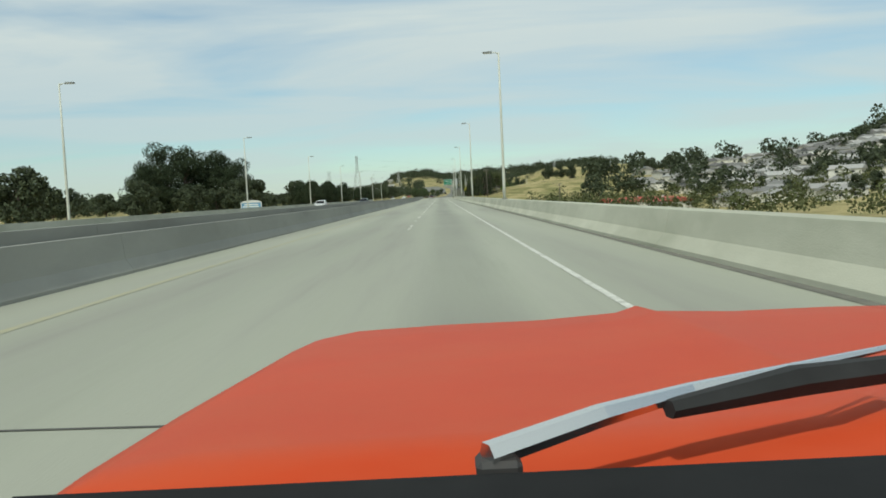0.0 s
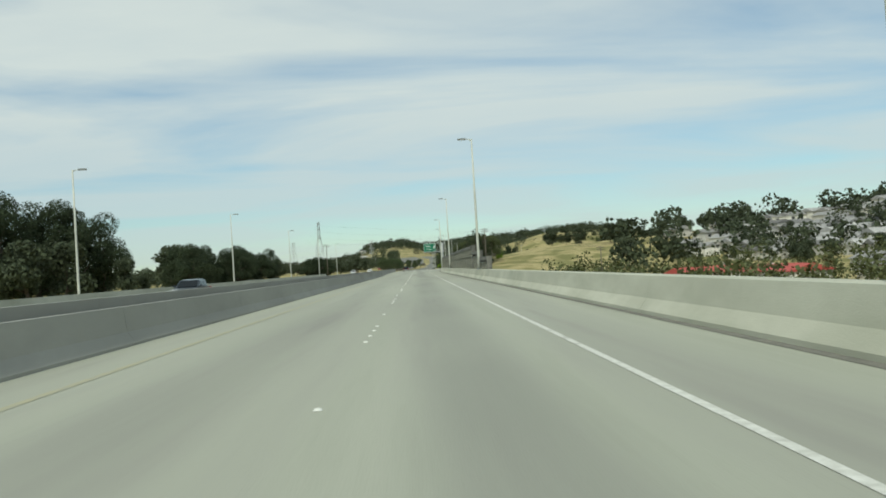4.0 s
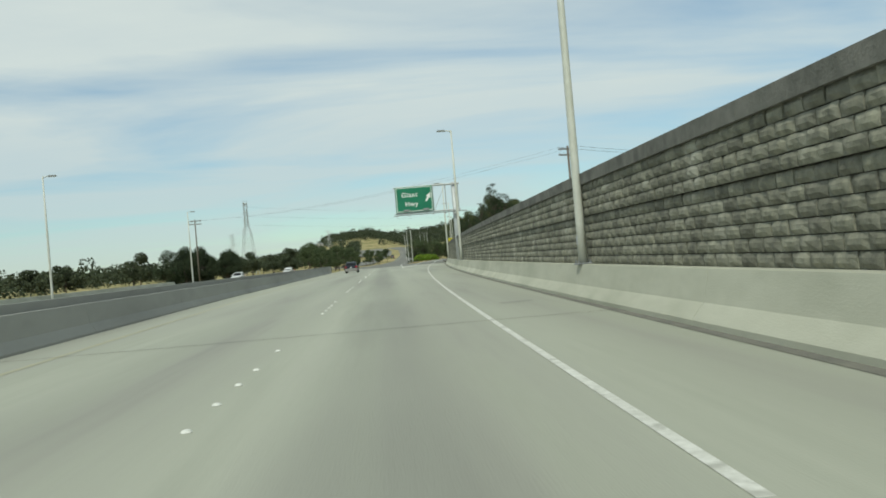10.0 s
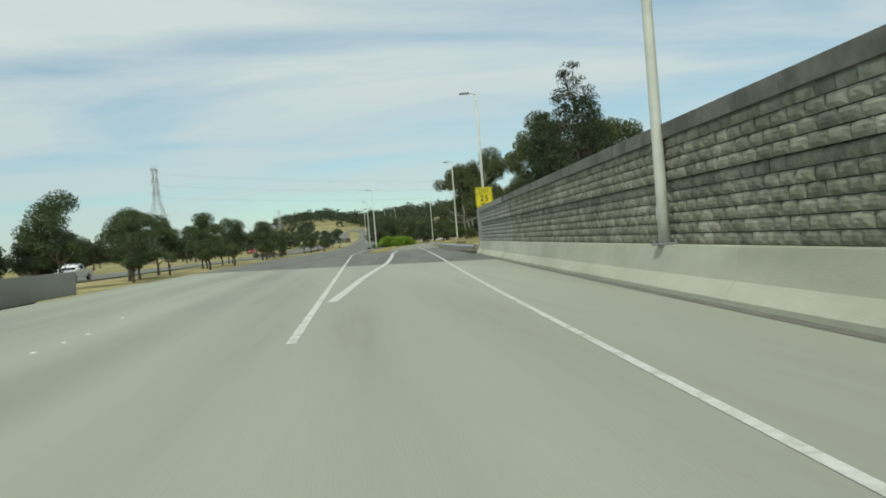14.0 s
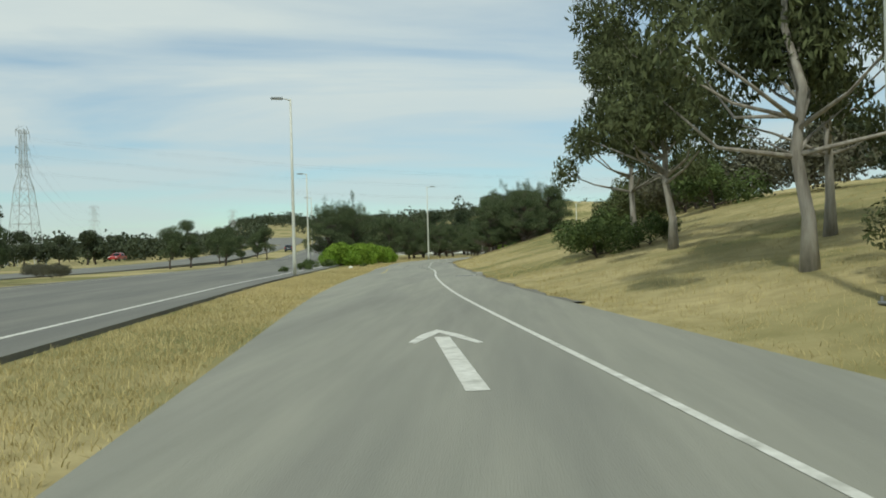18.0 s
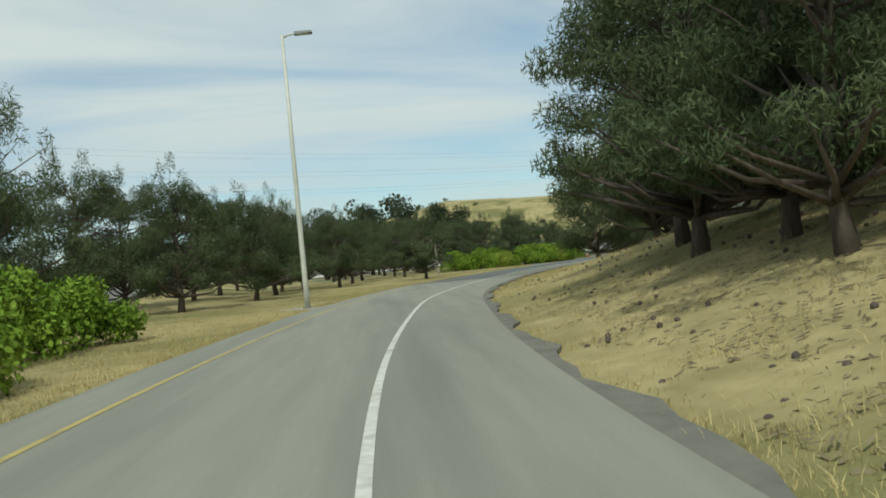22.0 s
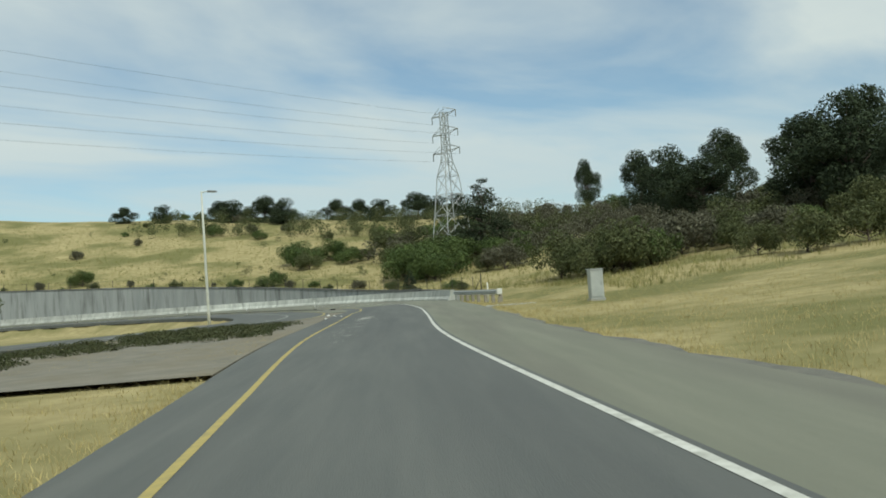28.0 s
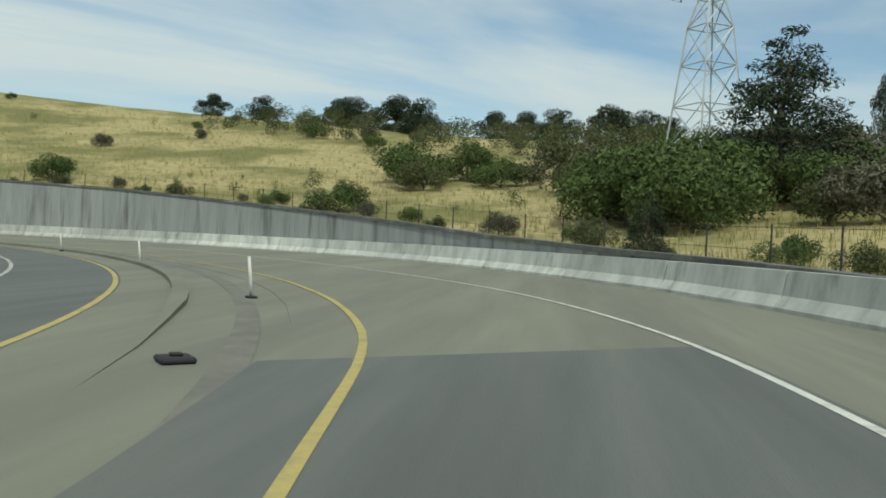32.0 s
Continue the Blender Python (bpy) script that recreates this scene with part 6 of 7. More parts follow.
tree_proto("redwood:0", 104, cl, LEAF_CYPRESS, BARK, 19000, 0.15, 0.32, 0.3, 0.3, start=0.06, inner=0.3)
for k in range(4):          # far trees, 8 m
    r = seeded(110 + k)
    tree_proto(f"far_tree:{k}", 115 + k, cloud(r, 11, 3.0, 3.0, 2.0, 7.2, 1.35, 0.85), LEAF_FAR, BARK, 3000, 0.26, 0.22, 0.6, 0.0, inner=0.5)
r = seeded(120)             # bare tree
cl = cloud(r, 16, 2.4, 2.2, 2.2, 5.6, 0.5, 0.8)
tree_proto("bare_tree:0", 121, cl, LEAF_SCRUB, BARK_PALE, 350, 0.12, 0.12, 0.4, 0.5, inner=0.2)
r = seeded(122)             # palm-like ice plant patch
cl = [(2.4 * math.cos(a) * q, 2.4 * math.sin(a) * q, 0.05, 0.6, 0.35) for a, q in zip(2 * math.pi * r.random(18), np.sqrt(r.random(18)))]
tree_proto("ice_plant_patch:0", 123, cl, ICE_PLANT, BARK, 11000, 0.034, 0.03, 0.6, 0.0, "plant", 0.1, 0.5)
mixer = seeded(7)


def plant(name, x, y, label, scale=1.0, turn=None, z=None, group="", wide=None):
    src = PROTOS[name]
    turn = 360 * mixer.random() if turn is None else turn
    ob = copy_thing(src, pose(x, y, (gz(x, y) if z is None else z), 0, 0, turn))
    w = wide or scale
    ob.matrix_basis = ob.matrix_basis @ Matrix.Diagonal((w, w, scale, 1))
    ob["label"] = label
    if group:
        ob["group"] = group
    return ob


EU = "tall loose-crowned eucalyptus with a pale trunk on the grassy bank"
for k, (x, y, s) in enumerate(((21.5, 497.5, 1.15), (25.5, 518.9, 1.05), (21.15, 513.0, 1.1), (23.6, 525.5, 1.1), (25.3, 533.8, 1.05), (29.5, 508, 1.1), (28.5, 489, 1.4), (30.8, 502.5, 1.25),
                              (33, 480, 1.15), (34.5, 499, 1.15), (31.5, 493, 1.0), (34, 508, 1.05), (37, 515, 1.1), (33.5, 487, 1.2))):
    plant(f"eucalyptus:{k % 3}", x, y, EU, s, group="eucalyptus on the bank")
plant("redwood:0", 25.0, 466, "broad dark redwood behind the guardrail by the wall", 1.0, 20)
plant("redwood:0", 29.0, 475, "broad dark redwood behind the guardrail by the wall", 0.85, 120)
plant("redwood:0", 21.0, 456, "broad dark redwood rising behind the end of the wall", 0.72, 200)
plant("conifer:0", 17.5, 447, "dark feathery conifer behind the block wall", 1.0)
plant("conifer:0", 15.2, 437, "dark feathery conifer behind the block wall", 0.85)
for k, (x, y, s) in enumerate(((19.6, 474.5, 1.0), (20.6, 470, 1.15), (21.4, 477, 1.1), (19.9, 480, 0.75), (22.4, 472.5, 1.3), (20.6, 465.5, 1.1), (38, 501, 0.9))):
    plant(f"bright_bush:{1 if k % 2 else 0}", x, y, "bright yellow-green bush behind the guardrail", s, group="bushes behind the guardrail")
plant("scrub_bush:0", 21.2, 509.5, "rounded olive bush on the grassy bank", 0.9)
for x, y, sc in ((22.6, 531.0, 1.0), (23.8, 534.5, 1.2), (24.6, 530.2, 0.8)):
    plant("scrub_bush:1", x, y, "dark low shrub at the foot of the eucalyptus", sc)
for k, (x, y, s) in enumerate(((33.5, 553, 1.9), (36, 558, 2.2), (38.5, 563, 2.3), (34.5, 560, 1.6), (41, 569, 2.2), (43, 575, 2.4), (38, 571, 1.6), (46, 583, 2.2), (34, 547, 2.3), (36.5, 551, 2.6), (33, 541, 1.9), (37, 545, 2.4), (40, 560, 2.5), (44, 566, 2.6), (36, 537, 2.4))):
    plant(f"scrub_bush:{k % 3}", x, y, "dark olive scrub on the crest of the bank",  s * 0.9, group="scrub on the bank")
PN = "spreading dark pine with a short stout trunk on the bank"
for k, (x, y, s) in enumerate(((31.9, 598.5, 0.8), (33.4, 601.5, 0.85), (35.4, 594.6, 0.82), (36.6, 600.5, 0.88), (38.5, 607.5, 1.0), (41.0, 615, 1.05), (46.0, 627.5, 1.25), (54.0, 646.5, 0.76), (55.6, 648.2, 0.8), (48.0, 638.5, 0.95),
                              (50, 633, 1.2), (42.5, 609, 0.95), (33.6, 604.6, 0.95), (36.0, 609.0, 1.05), (44.5, 621, 1.1))):
    plant(f"pine_tree:{k % 4}", x, y, PN, s, group="pines on the bank")
LP = "spreading dark pine in the dry ground between exit and freeway"
for k, (x, y, s) in enumerate(((16.2, 622.0, 1.15), (12.5, 617, 1.1), (13.5, 628, 1.1), (17.5, 637, 1.05), (22.5, 634.5, 0.9), (19.0, 645, 1.05), (26.8, 643.5, 0.88), (23, 651, 1.0), (29, 655, 0.95), (25, 662, 1.05), (33, 672, 1.0), (31, 682, 1.05), (42, 689, 1.0), (35.0, 662.0, 0.85), (30.5, 667, 0.85), (42.2, 659.8, 0.75), (38.5, 676, 0.9), (46, 684, 0.9),
                              (62.9, 691.5, 0.9), (57, 697, 0.9), (66, 702, 0.85), (72, 706, 0.8), (60, 712, 1.0), (67, 716, 1.0), (74, 720, 0.95), (50, 714, 1.1), (57, 722, 1.05), (41, 705, 1.1), (45, 720, 1.15), (65, 741, 1.2), (75, 743, 1.2), (84, 745, 1.2), (55, 742, 1.2), (83, 724.5, 0.8), (53.5, 704, 0.95), (48, 698, 0.9), (27, 678, 0.9), (35, 690, 0.9), (20, 664, 0.85), (78, 716, 0.75))):
    plant(f"pine_tree:{(k + 1) % 4}", x, y, LP, s, group="pines between the roads")
for k, (x, y) in enumerate(((46, 746), (55, 748), (62, 750), (70, 752), (76, 756))):
    plant(f"cypress_tree:{k % 2}", x, y, "tall dark tree beyond the curve of the ramp", 0.95, group="trees inside the loop")
plant("bare_tree:0", 49.8, 683, "thin half-bare tree beside the hedge", 1.0)
plant("bare_tree:0", 46.8, 677.5, "thin half-bare tree beside the hedge", 0.85)
for k, (x, y, s) in enumerate(((13.2, 585, 0.98), (15.0, 589.5, 1.0), (16.2, 593.5, 0.95), (13.0, 592.0, 1.0), (18.2, 599.5, 0.85), (19.3, 603.5, 0.85), (17.0, 605.0, 0.9), (17.6, 608.5, 1.0), (19.0, 611.3, 0.9), (16.0, 612, 1.0), (20.4, 613.8, 0.75), (14.5, 600, 1.0))):
    plant(f"bright_bush:{(0, 2)[k % 2]}", x, y, "bright green rounded bush beside the exit", s, group="bushes beside the exit")
for k, (x, y) in enumerate(((53.5, 688.5), (56.5, 688.0), (59.5, 688.2), (62.3, 687.6), (64.8, 689.2), (67.2, 690.6), (69.4, 692.4), (60.5, 692.5), (65, 694), (69.5, 696.5), (72.5, 696.5), (55.5, 692))):
    plant(f"bright_bush:{(0, 2, 1)[k % 3]}", x, y, "bright green hedge bush beside the exit", 1.0 + 0.12 * math.sin(k * 2.1), group="hedge beside the exit")
for x, y, s in ((10.2, 578.8, 0.55), (12.0, 579.6, 0.5), (9.8, 566.5, 0.45), (15.2, 577.5, 0.22), (8.4, 561, 0.3)):
    plant("scrub_bush:1", x, y, "low dull shrub in the dry grass", s)
for k, y in enumerate((462, 476, 487, 497, 505, 514, 527, 541, 553, 447, 453, 458, 467, 471, 481, 491, 518, 534, 548, 600, 608, 616, 623, 631, 640, 655, 662, 671)):
    x = main_left(y) - 5.0 - 2.0 * math.sin(k * 1.7)
    plant(f"small_pine:{k % 2}", x, y, "small dark pine in the dry median", 0.82 + 0.13 * math.sin(k * 2.3), group="pines in the median")
for k, (x, y) in enumerate(((-16, 580), (-11.5, 570), (-13.6, 575), (-9, 566))):
    plant("scrub_bush:2", x, y, "low grey-green shrub in the median", 0.7, group="shrubs in the median")
# tall grove and tree belt to the left of the freeway
for k, (x, y, s) in enumerate(((-98.7, 293, 2.2), (-93, 300, 2.05), (-88, 309, 1.95), (-83.2, 312, 1.95), (-78, 320, 1.75), (-103, 286, 1.6))):
    plant(f"cypress_tree:{k % 2}", x, y, "tall dense dark grove tree", s * 0.85, group="tall grove")
rt = seeded(200)
for k in range(60):
    y = 40 + 9.5 * k * 0.62 + 6 * rt.standard_normal()
    x = -48 - 70 * rt.random() ** 1.4 - max(0, 130 - y) * 0.25
    plant(f"far_tree:{k % 4}", x, y, "dark roadside tree beyond the opposite lanes", (0.95 + 0.45 * rt.random()) * (1.0 if y < 320 else 0.6), group="tree belt")
for k in range(16):
    plant(f"cypress_tree:{k % 2}", -37.5 - 9 * rt.random(), 262 + 4.6 * k, "dense dark tree close behind the opposite lanes", 0.55 + 0.16 * rt.random(), group="tree belt")
for k in range(14):
    plant(f"cypress_tree:{k % 2}", -43.5 - 7 * rt.random(), 474 + 6.2 * k, "dense dark tree beyond the opposite lanes", 0.56 + 0.12 * rt.random(), group="tree belt")
for k in range(34):
    plant(f"far_tree:{k % 4}", -150 + 120 * rt.random(), 500 + 380 * rt.random(), "dark tree on the plain beyond the freeway", 0.8 + 0.5 * rt.random(), group="trees on the plain")
# wooded ridge behind the grassy bank
for k in range(30):
    x, y = 75 + 95 * rt.random(), 520 + 130 * rt.random()
    plant(f"far_tree:{k % 4}", x, y, "dark tree on the ridge behind the bank", 1.0 + 0.4 * rt.random(), group="ridge trees")

# ---- the hill beyond the loop ----
plant("conifer:0", 158.0, 770.5, "lone dark conifer on the scrubby hill", 1.22, z=gz(158, 770.5) - 0.2, wide=1.85)
for k, (x, y, s, w) in enumerate(((166, 725.6, 0.92, 1.05), (172, 732, 0.80, 1.15), (178, 728, 0.98, 1.15), (160, 718, 0.62, 0.8), (184, 737, 0.86, 1.1), (170, 744.5, 0.62, 0.85), (176, 752, 0.68, 0.85), (192, 768, 0.8, 0.8),
                                 (187, 760, 0.85, 0.85), (223, 802, 0.8, 0.6), (150, 712, 0.5, 0.6), (205, 760, 0.9, 0.9))):
    plant(f"cypress_tree:{k % 2}", x, y, "dense black-green cypress above the dry field", s, wide=w, group="cypress grove")
for k, (x, y, s) in enumerate([(*ring(o, a), s) for o, a, s in ((152, 22, .5), (158, 25, .62), (150, 27, .5), (163, 31, .5), (150, 36, .58), (155, 38.5, .62), (152, 41, .55), (160, 43, .5), (150, 47, .42), (148, 50, .36), (176, 24, .55), (170, 34, .5))]):
    plant(f"cypress_tree:{k % 2}", x, y, "rounded dark tree on the skyline of the hill", s * 1.0, z=gz(x, y) - 4.2 * s, wide=s * 1.5, group="skyline trees")
rs = seeded(300)
made = 0
while made < 85:
    a = -27 + 115 * rs.random() ** 1.9
    o = 74.8 + 4 + 105 * rs.random() ** 1.5
    x, y = ring(o, a)
    plant(f"scrub_bush:{made % 3}", x, y, "olive scrub bush on the dry hillside", (0.7 + 1.0 * rs.random()) * (1.35 if a < 12 else 0.85 if a < 40 else 0.7), group="hillside scrub")
    made += 1
for k, a in enumerate(np.arange(-14, 60, 3.4)):
    x, y = ring(barrier_r(a) + 4.2 + 1.2 * math.sin(k * 1.9), a)
    plant(f"scrub_bush:{k % 3}", x, y, "small dark shrub along the fence", 0.55 + 0.2 * math.sin(k * 2.7), group="shrubs along the fence")
for k in range(70):       # a dense belt of tall scrub below the pylon
    a = -19 + 36 * rs.random() ** 1.2
    o = 84 + (18 if a > 4 else 11) + 46 * rs.random() ** 0.8
    x, y = ring(o, a)
    tall = 0.8 + 1.7 * rs.random() ** 1.3
    plant(f"scrub_bush:{k % 3}", x, y, "tall tangled olive scrub on the hillside", tall, group="hillside scrub", wide=tall * (0.8 + 0.5 * rs.random()))
for k in range(30):        # thick bushes that hide the foot of the pylon
    x, y = ring(92 + 34 * rs.random(), -1 + 22 * rs.random())
    tall = 1.0 + 1.4 * rs.random()
    plant(f"scrub_bush:{k % 2}", x, y, "thick green bush below the pylon", tall, group="hillside scrub", wide=tall * (0.9 + 0.4 * rs.random()))
for x, y in ((146, 767), (149, 770.5), (152, 770), (151, 775), (147, 772), (154.5, 774), (143, 764), (144.5, 770)):
    plant("scrub_bush:1", x, y, "big green bush at the foot of the pylon", 2.3 + 0.3 * math.sin(x), group="hillside scrub")
plant("conifer:0", 133.3, 757.4, "small dark conical shrub above the wall", 0.36, wide=0.4)
for k in range(26):
    x, y = 128 + 34 * rs.random(), 712 + 42 * rs.random()
    if math.hypot(x - LOOP[0], y - LOOP[1]) > 82:
        plant(f"scrub_bush:{k % 3}", x, y, "tangled grey-green scrub behind the field", 1.1 + 0.7 * rs.random(), group="scrub behind the field")
plant("scrub_bush:0", 79.3, 675.0, "tiny sapling in the dry field", 0.16)
for k, (x, y) in enumerate(((93.5, 722.6), (96.5, 725.8), (90.2, 724.2), (86.5, 720.5), (91, 720), (94, 727.5), (87.5, 725.8), (82, 717))):
    plant("ice_plant_patch:0", x, y, "low mat of dull ice plant beside the lane", 1.0, group="ice plant")

# ---- the town and its hill ----
def house_proto(name, w, d, h, roof_mat, roof_h):
    top = empty(name, 0, 0, -420, "x", "house")
    part("wall", box(-w / 2, w / 2, -d / 2, d / 2, -1.5, h, 0.03), STUCCO, top)
    e = 0.5
    verts = [(-w / 2 - e, -d / 2 - e, h), (w / 2 + e, -d / 2 - e, h), (w / 2 + e, d / 2 + e, h), (-w / 2 - e, d / 2 + e, h), (-w / 2 - e, 0, h + roof_h), (w / 2 + e, 0, h + roof_h),
             (-w / 2 - e, -d / 2 - e, h - 0.15), (w / 2 + e, -d / 2 - e, h - 0.15), (w / 2 + e, d / 2 + e, h - 0.15), (-w / 2 - e, d / 2 + e, h - 0.15)]
    shape("roof", verts, [(0, 1, 5, 4), (2, 3, 4, 5), (0, 4, 3, 9, 6), (1, 7, 8, 2, 5), (0, 6, 7, 1), (3, 2, 8, 9), (6, 9, 8, 7)], roof_mat, top)
    for sx, nn in ((-1, 2), (1, 2)):
        for k in range(nn):
            yy = -d / 4 + d / 2 * k
            win = part("window", box(sx * w / 2 - 0.04, sx * w / 2 + 0.04, yy - 0.7, yy + 0.7, h - 1.9, h - 0.7), HOUSE_TRIM, top)
            part("pane", box(sx * w / 2 - 0.05, sx * w / 2 + 0.05, yy - 0.6, yy + 0.6, h - 1.8, h - 0.8), HOUSE_GLASS, win)
    for sy in (-1, 1):
        for xx in (-w / 4, w / 4):
            win = part("window", box(xx - 0.8, xx + 0.8, sy * d / 2 - 0.04, sy * d / 2 + 0.04, h - 1.9, h - 0.7), HOUSE_TRIM, top)
            part("pane", box(xx - 0.7, xx + 0.7, sy * d / 2 - 0.05, sy * d / 2 + 0.05, h - 1.8, h - 0.8), HOUSE_GLASS, win)
    part("chimney", box(w / 5, w / 5 + 0.6, 0.4, 1.0, h, h + roof_h + 0.6), STUCCO, top)
    return top


houses = [house_proto("house", 12, 8.5, 3.0, ROOF_GREY, 2.0), house_proto("house", 10, 9, 3.2, ROOF_GREY, 1.7), house_proto("house", 14, 8, 5.4, ROOF_GREY, 1.9)]
red = house_proto("house", 22, 10, 3.6, ROOF_RED, 1.6)
rh = seeded(400)
HL = ("pale stucco house with a grey shingle roof in the low town", "cream stucco house with a shallow grey roof in the low town", "two-storey stucco house with a grey roof in the low town")
for row in range(9):
    for k in range(15):
        if rh.random() < 0.25:
            continue
        x = 118 + row * 30 + 9 * rh.standard_normal()
        y = 230 + k * 38 + 9 * rh.standard_normal() + row * 12
        if y > 430 + 0.4 * x or math.hypot(x - 78, y - 312) < 20:
            continue
        n = int(rh.integers(3))
        ob = copy_thing(houses[n], pose(x, y, gz(x, y), 0, 0, 15 + 90 * int(rh.integers(2)) + 8 * rh.standard_normal()))
        tagged(ob, HL[n], "house", "houses of the low town")
small = empty("house", 0, 0, -420, "x", "house")
part("wall", box(-5.5, 5.5, -4, 4, -1.5, 3.0, 0.03), STUCCO, small)
shape("roof", [(-6, -4.5, 2.95), (6, -4.5, 2.95), (6, 4.5, 2.95), (-6, 4.5, 2.95), (-6, 0, 4.7), (6, 0, 4.7)], [(0, 1, 5, 4), (2, 3, 4, 5), (0, 4, 3), (1, 2, 5), (0, 3, 2, 1)], ROOF_GREY, small)
for xx in (-2.8, 2.6):
    part("window", box(xx - 0.8, xx + 0.8, -4.04, -3.96, 1.0, 2.2), HOUSE_GLASS, small)
for k in range(150):
    x = 115 + 270 * rh.random()
    y = 190 + 400 * rh.random()
    if y > 405 + 0.38 * (x - 40) or math.hypot(x - 78, y - 312) < 22:
        continue
    ob = copy_thing(small, pose(x, y, gz(x, y), 0, 0, 15 + 90 * int(rh.integers(2)) + 6 * rh.standard_normal()))
    tagged(ob, "small pale stucco house with a grey roof on the slope", "house", "houses on the slope")
for k in range(210):
    turn, reach = 13.5 + 22 * rh.random(), 430 + 150 * rh.random()
    x, y = reach * math.sin(radians(turn)), reach * math.cos(radians(turn))
    if math.hypot(x - LOOP[0], y - LOOP[1]) < 260:
        continue
    ob = copy_thing(small, pose(x, y, gz(x, y) + 0.3, 0, 0, 15 + 90 * int(rh.integers(2)) + 6 * rh.standard_normal()))
    tagged(ob, "small pale stucco house with a grey roof on the slope", "house", "houses on the slope")
for k in range(40):
    b, d = radians(-6 + 11 * rh.random()), 880 + 420 * rh.random()
    x, y = d * math.sin(b), 300 + d * math.cos(b)
    if abs(x - main_right(y)) > 35:
        ob = copy_thing(small, pose(x, y, gz(x, y) + 0.3, 0, 0, 15 + 90 * int(rh.integers(2))))
        tagged(ob, "small pale house on the far hill ahead", "house", "houses on the far hill")
for x, y, a in ((74, 322, 20), (84, 301, 95)):
    ob = copy_thing(red, pose(x, y, gz(x, y) - 0.6, 0, 0, a))
    tagged(ob, "long cream building with a bright red roof", "house", "houses of the low town")
for k in range(90):
    x = 115 + 255 * rh.random()
    y = 170 + 300 * rh.random() + 0.5 * x
    plant(f"far_tree:{k % 4}", x, y, "dark green street tree among the houses", 0.65 + 0.4 * rh.random(), group="town trees")

def far_woods(name, places, mat, label, seed, leaves=60, size=0.75):
    """Many far trees as one object: rounded, uneven crowns of leafy quads at (x, y, height)."""
    r = seeded(seed)
    p = np.array(places)
    n = len(p)
    z = ground_z(p[:, 0], p[:, 1])
    h = p[:, 2]
    lob = r.integers(0, 4, (n, leaves))
    off = 0.18 * r.standard_normal((n, 4, 3))
    d = r.standard_normal((n, leaves, 3))
    d /= np.linalg.norm(d, axis=2)[:, :, None]
    d *= (0.24 + 0.08 * r.random((n, leaves)))[:, :, None]
    q = off[np.arange(n)[:, None], lob] * (1, 1, 0.9) + d
    c = np.stack([p[:, 0], p[:, 1], z + 0.55 * h], 1)[:, None] + q * h[:, None, None] * (1, 1, 0.95)
    c = c.reshape(-1, 3)
    m = len(c)
    nrm = r.standard_normal((m, 3))
    u = np.cross(nrm, r.standard_normal((m, 3)))
    u /= np.linalg.norm(u, axis=1)[:, None]
    v = np.cross(u, r.standard_normal((m, 3)))
    v /= np.linalg.norm(v, axis=1)[:, None]
    s = np.repeat(h, leaves) / 8 * size * (0.6 + 0.8 * r.random(m))
    u, v = u * s[:, None], v * s[:, None]
    verts = np.stack([c - u, c - v, c + u, c + v], 1).reshape(-1, 3)
    ob = shape(name, verts.tolist(), np.arange(m * 4).reshape(-1, 4).tolist(), mat)
    return tagged(ob, label, "trees", kind="stuff")


spots = []
for _ in range(420):        # brush along the crest and in drifts over the slope
    if _ < 230:
        a, o, h = 3 + 45 * rh.random() ** 1.3, 124 + 32 * rh.random(), 1.8 + 2.0 * rh.random()
    else:
        a, o, h = -5 + 70 * rh.random() ** 1.2, 82 + 60 * rh.random(), 0.6 + 1.2 * rh.random() ** 2
        if math.sin(a / 3.5) + math.sin(o / 6.0) < 0.35:
            continue
    spots.append((*ring(o, a), h))
far_woods("hillside_brush", spots, LEAF_SCRUB, "drifts of dark brush on the dry hillside", 36, 300, 0.22)
spots = []
for _ in range(260):
    spots.append((*ring(96 + 42 * rh.random(), -20 + 34 * rh.random()), 2.0 + 2.2 * rh.random()))
far_woods("hillside_thicket", spots, LEAF_SCRUB_GREY, "tangled grey-green thicket below the pylon", 37, 420, 0.20)


def on_town_hill(x, y):
    return y < 425 + 0.42 * (x - 40)


spots = []
while len(spots) < 2000:
    turn, reach = 8 + 36 * rh.random(), 420 + 420 * rh.random()
    x, y = reach * math.sin(radians(turn)), reach * math.cos(radians(turn))
    if math.hypot(x - LOOP[0], y - LOOP[1]) < 255 or turn < 9:
        continue
    patch = math.sin(x / 42 + 0.8) * math.sin(y / 57) + 0.4 * math.sin(x / 17 + y / 23)
    thick = 0.07 if reach < 610 else 1.0 if patch > -0.55 or reach > 720 else 0.08
    if rh.random() < thick:
        spots.append((x, y, 8 + 7 * rh.random()))
far_woods("hill_woods", spots, LEAF_FAR, "dark woods covering the hill above the town", 31, 170, 0.46)
spots = [(40 + 290 * rh.random(), 150 + 420 * rh.random(), 4 + 4 * rh.random()) for _ in range(560)]
spots = [q for q in spots if on_town_hill(q[0], q[1])]
far_woods("town_greenery", spots, LEAF_SCRUB, "garden trees and hedges between the houses", 32, 130, 0.42)
spots = []
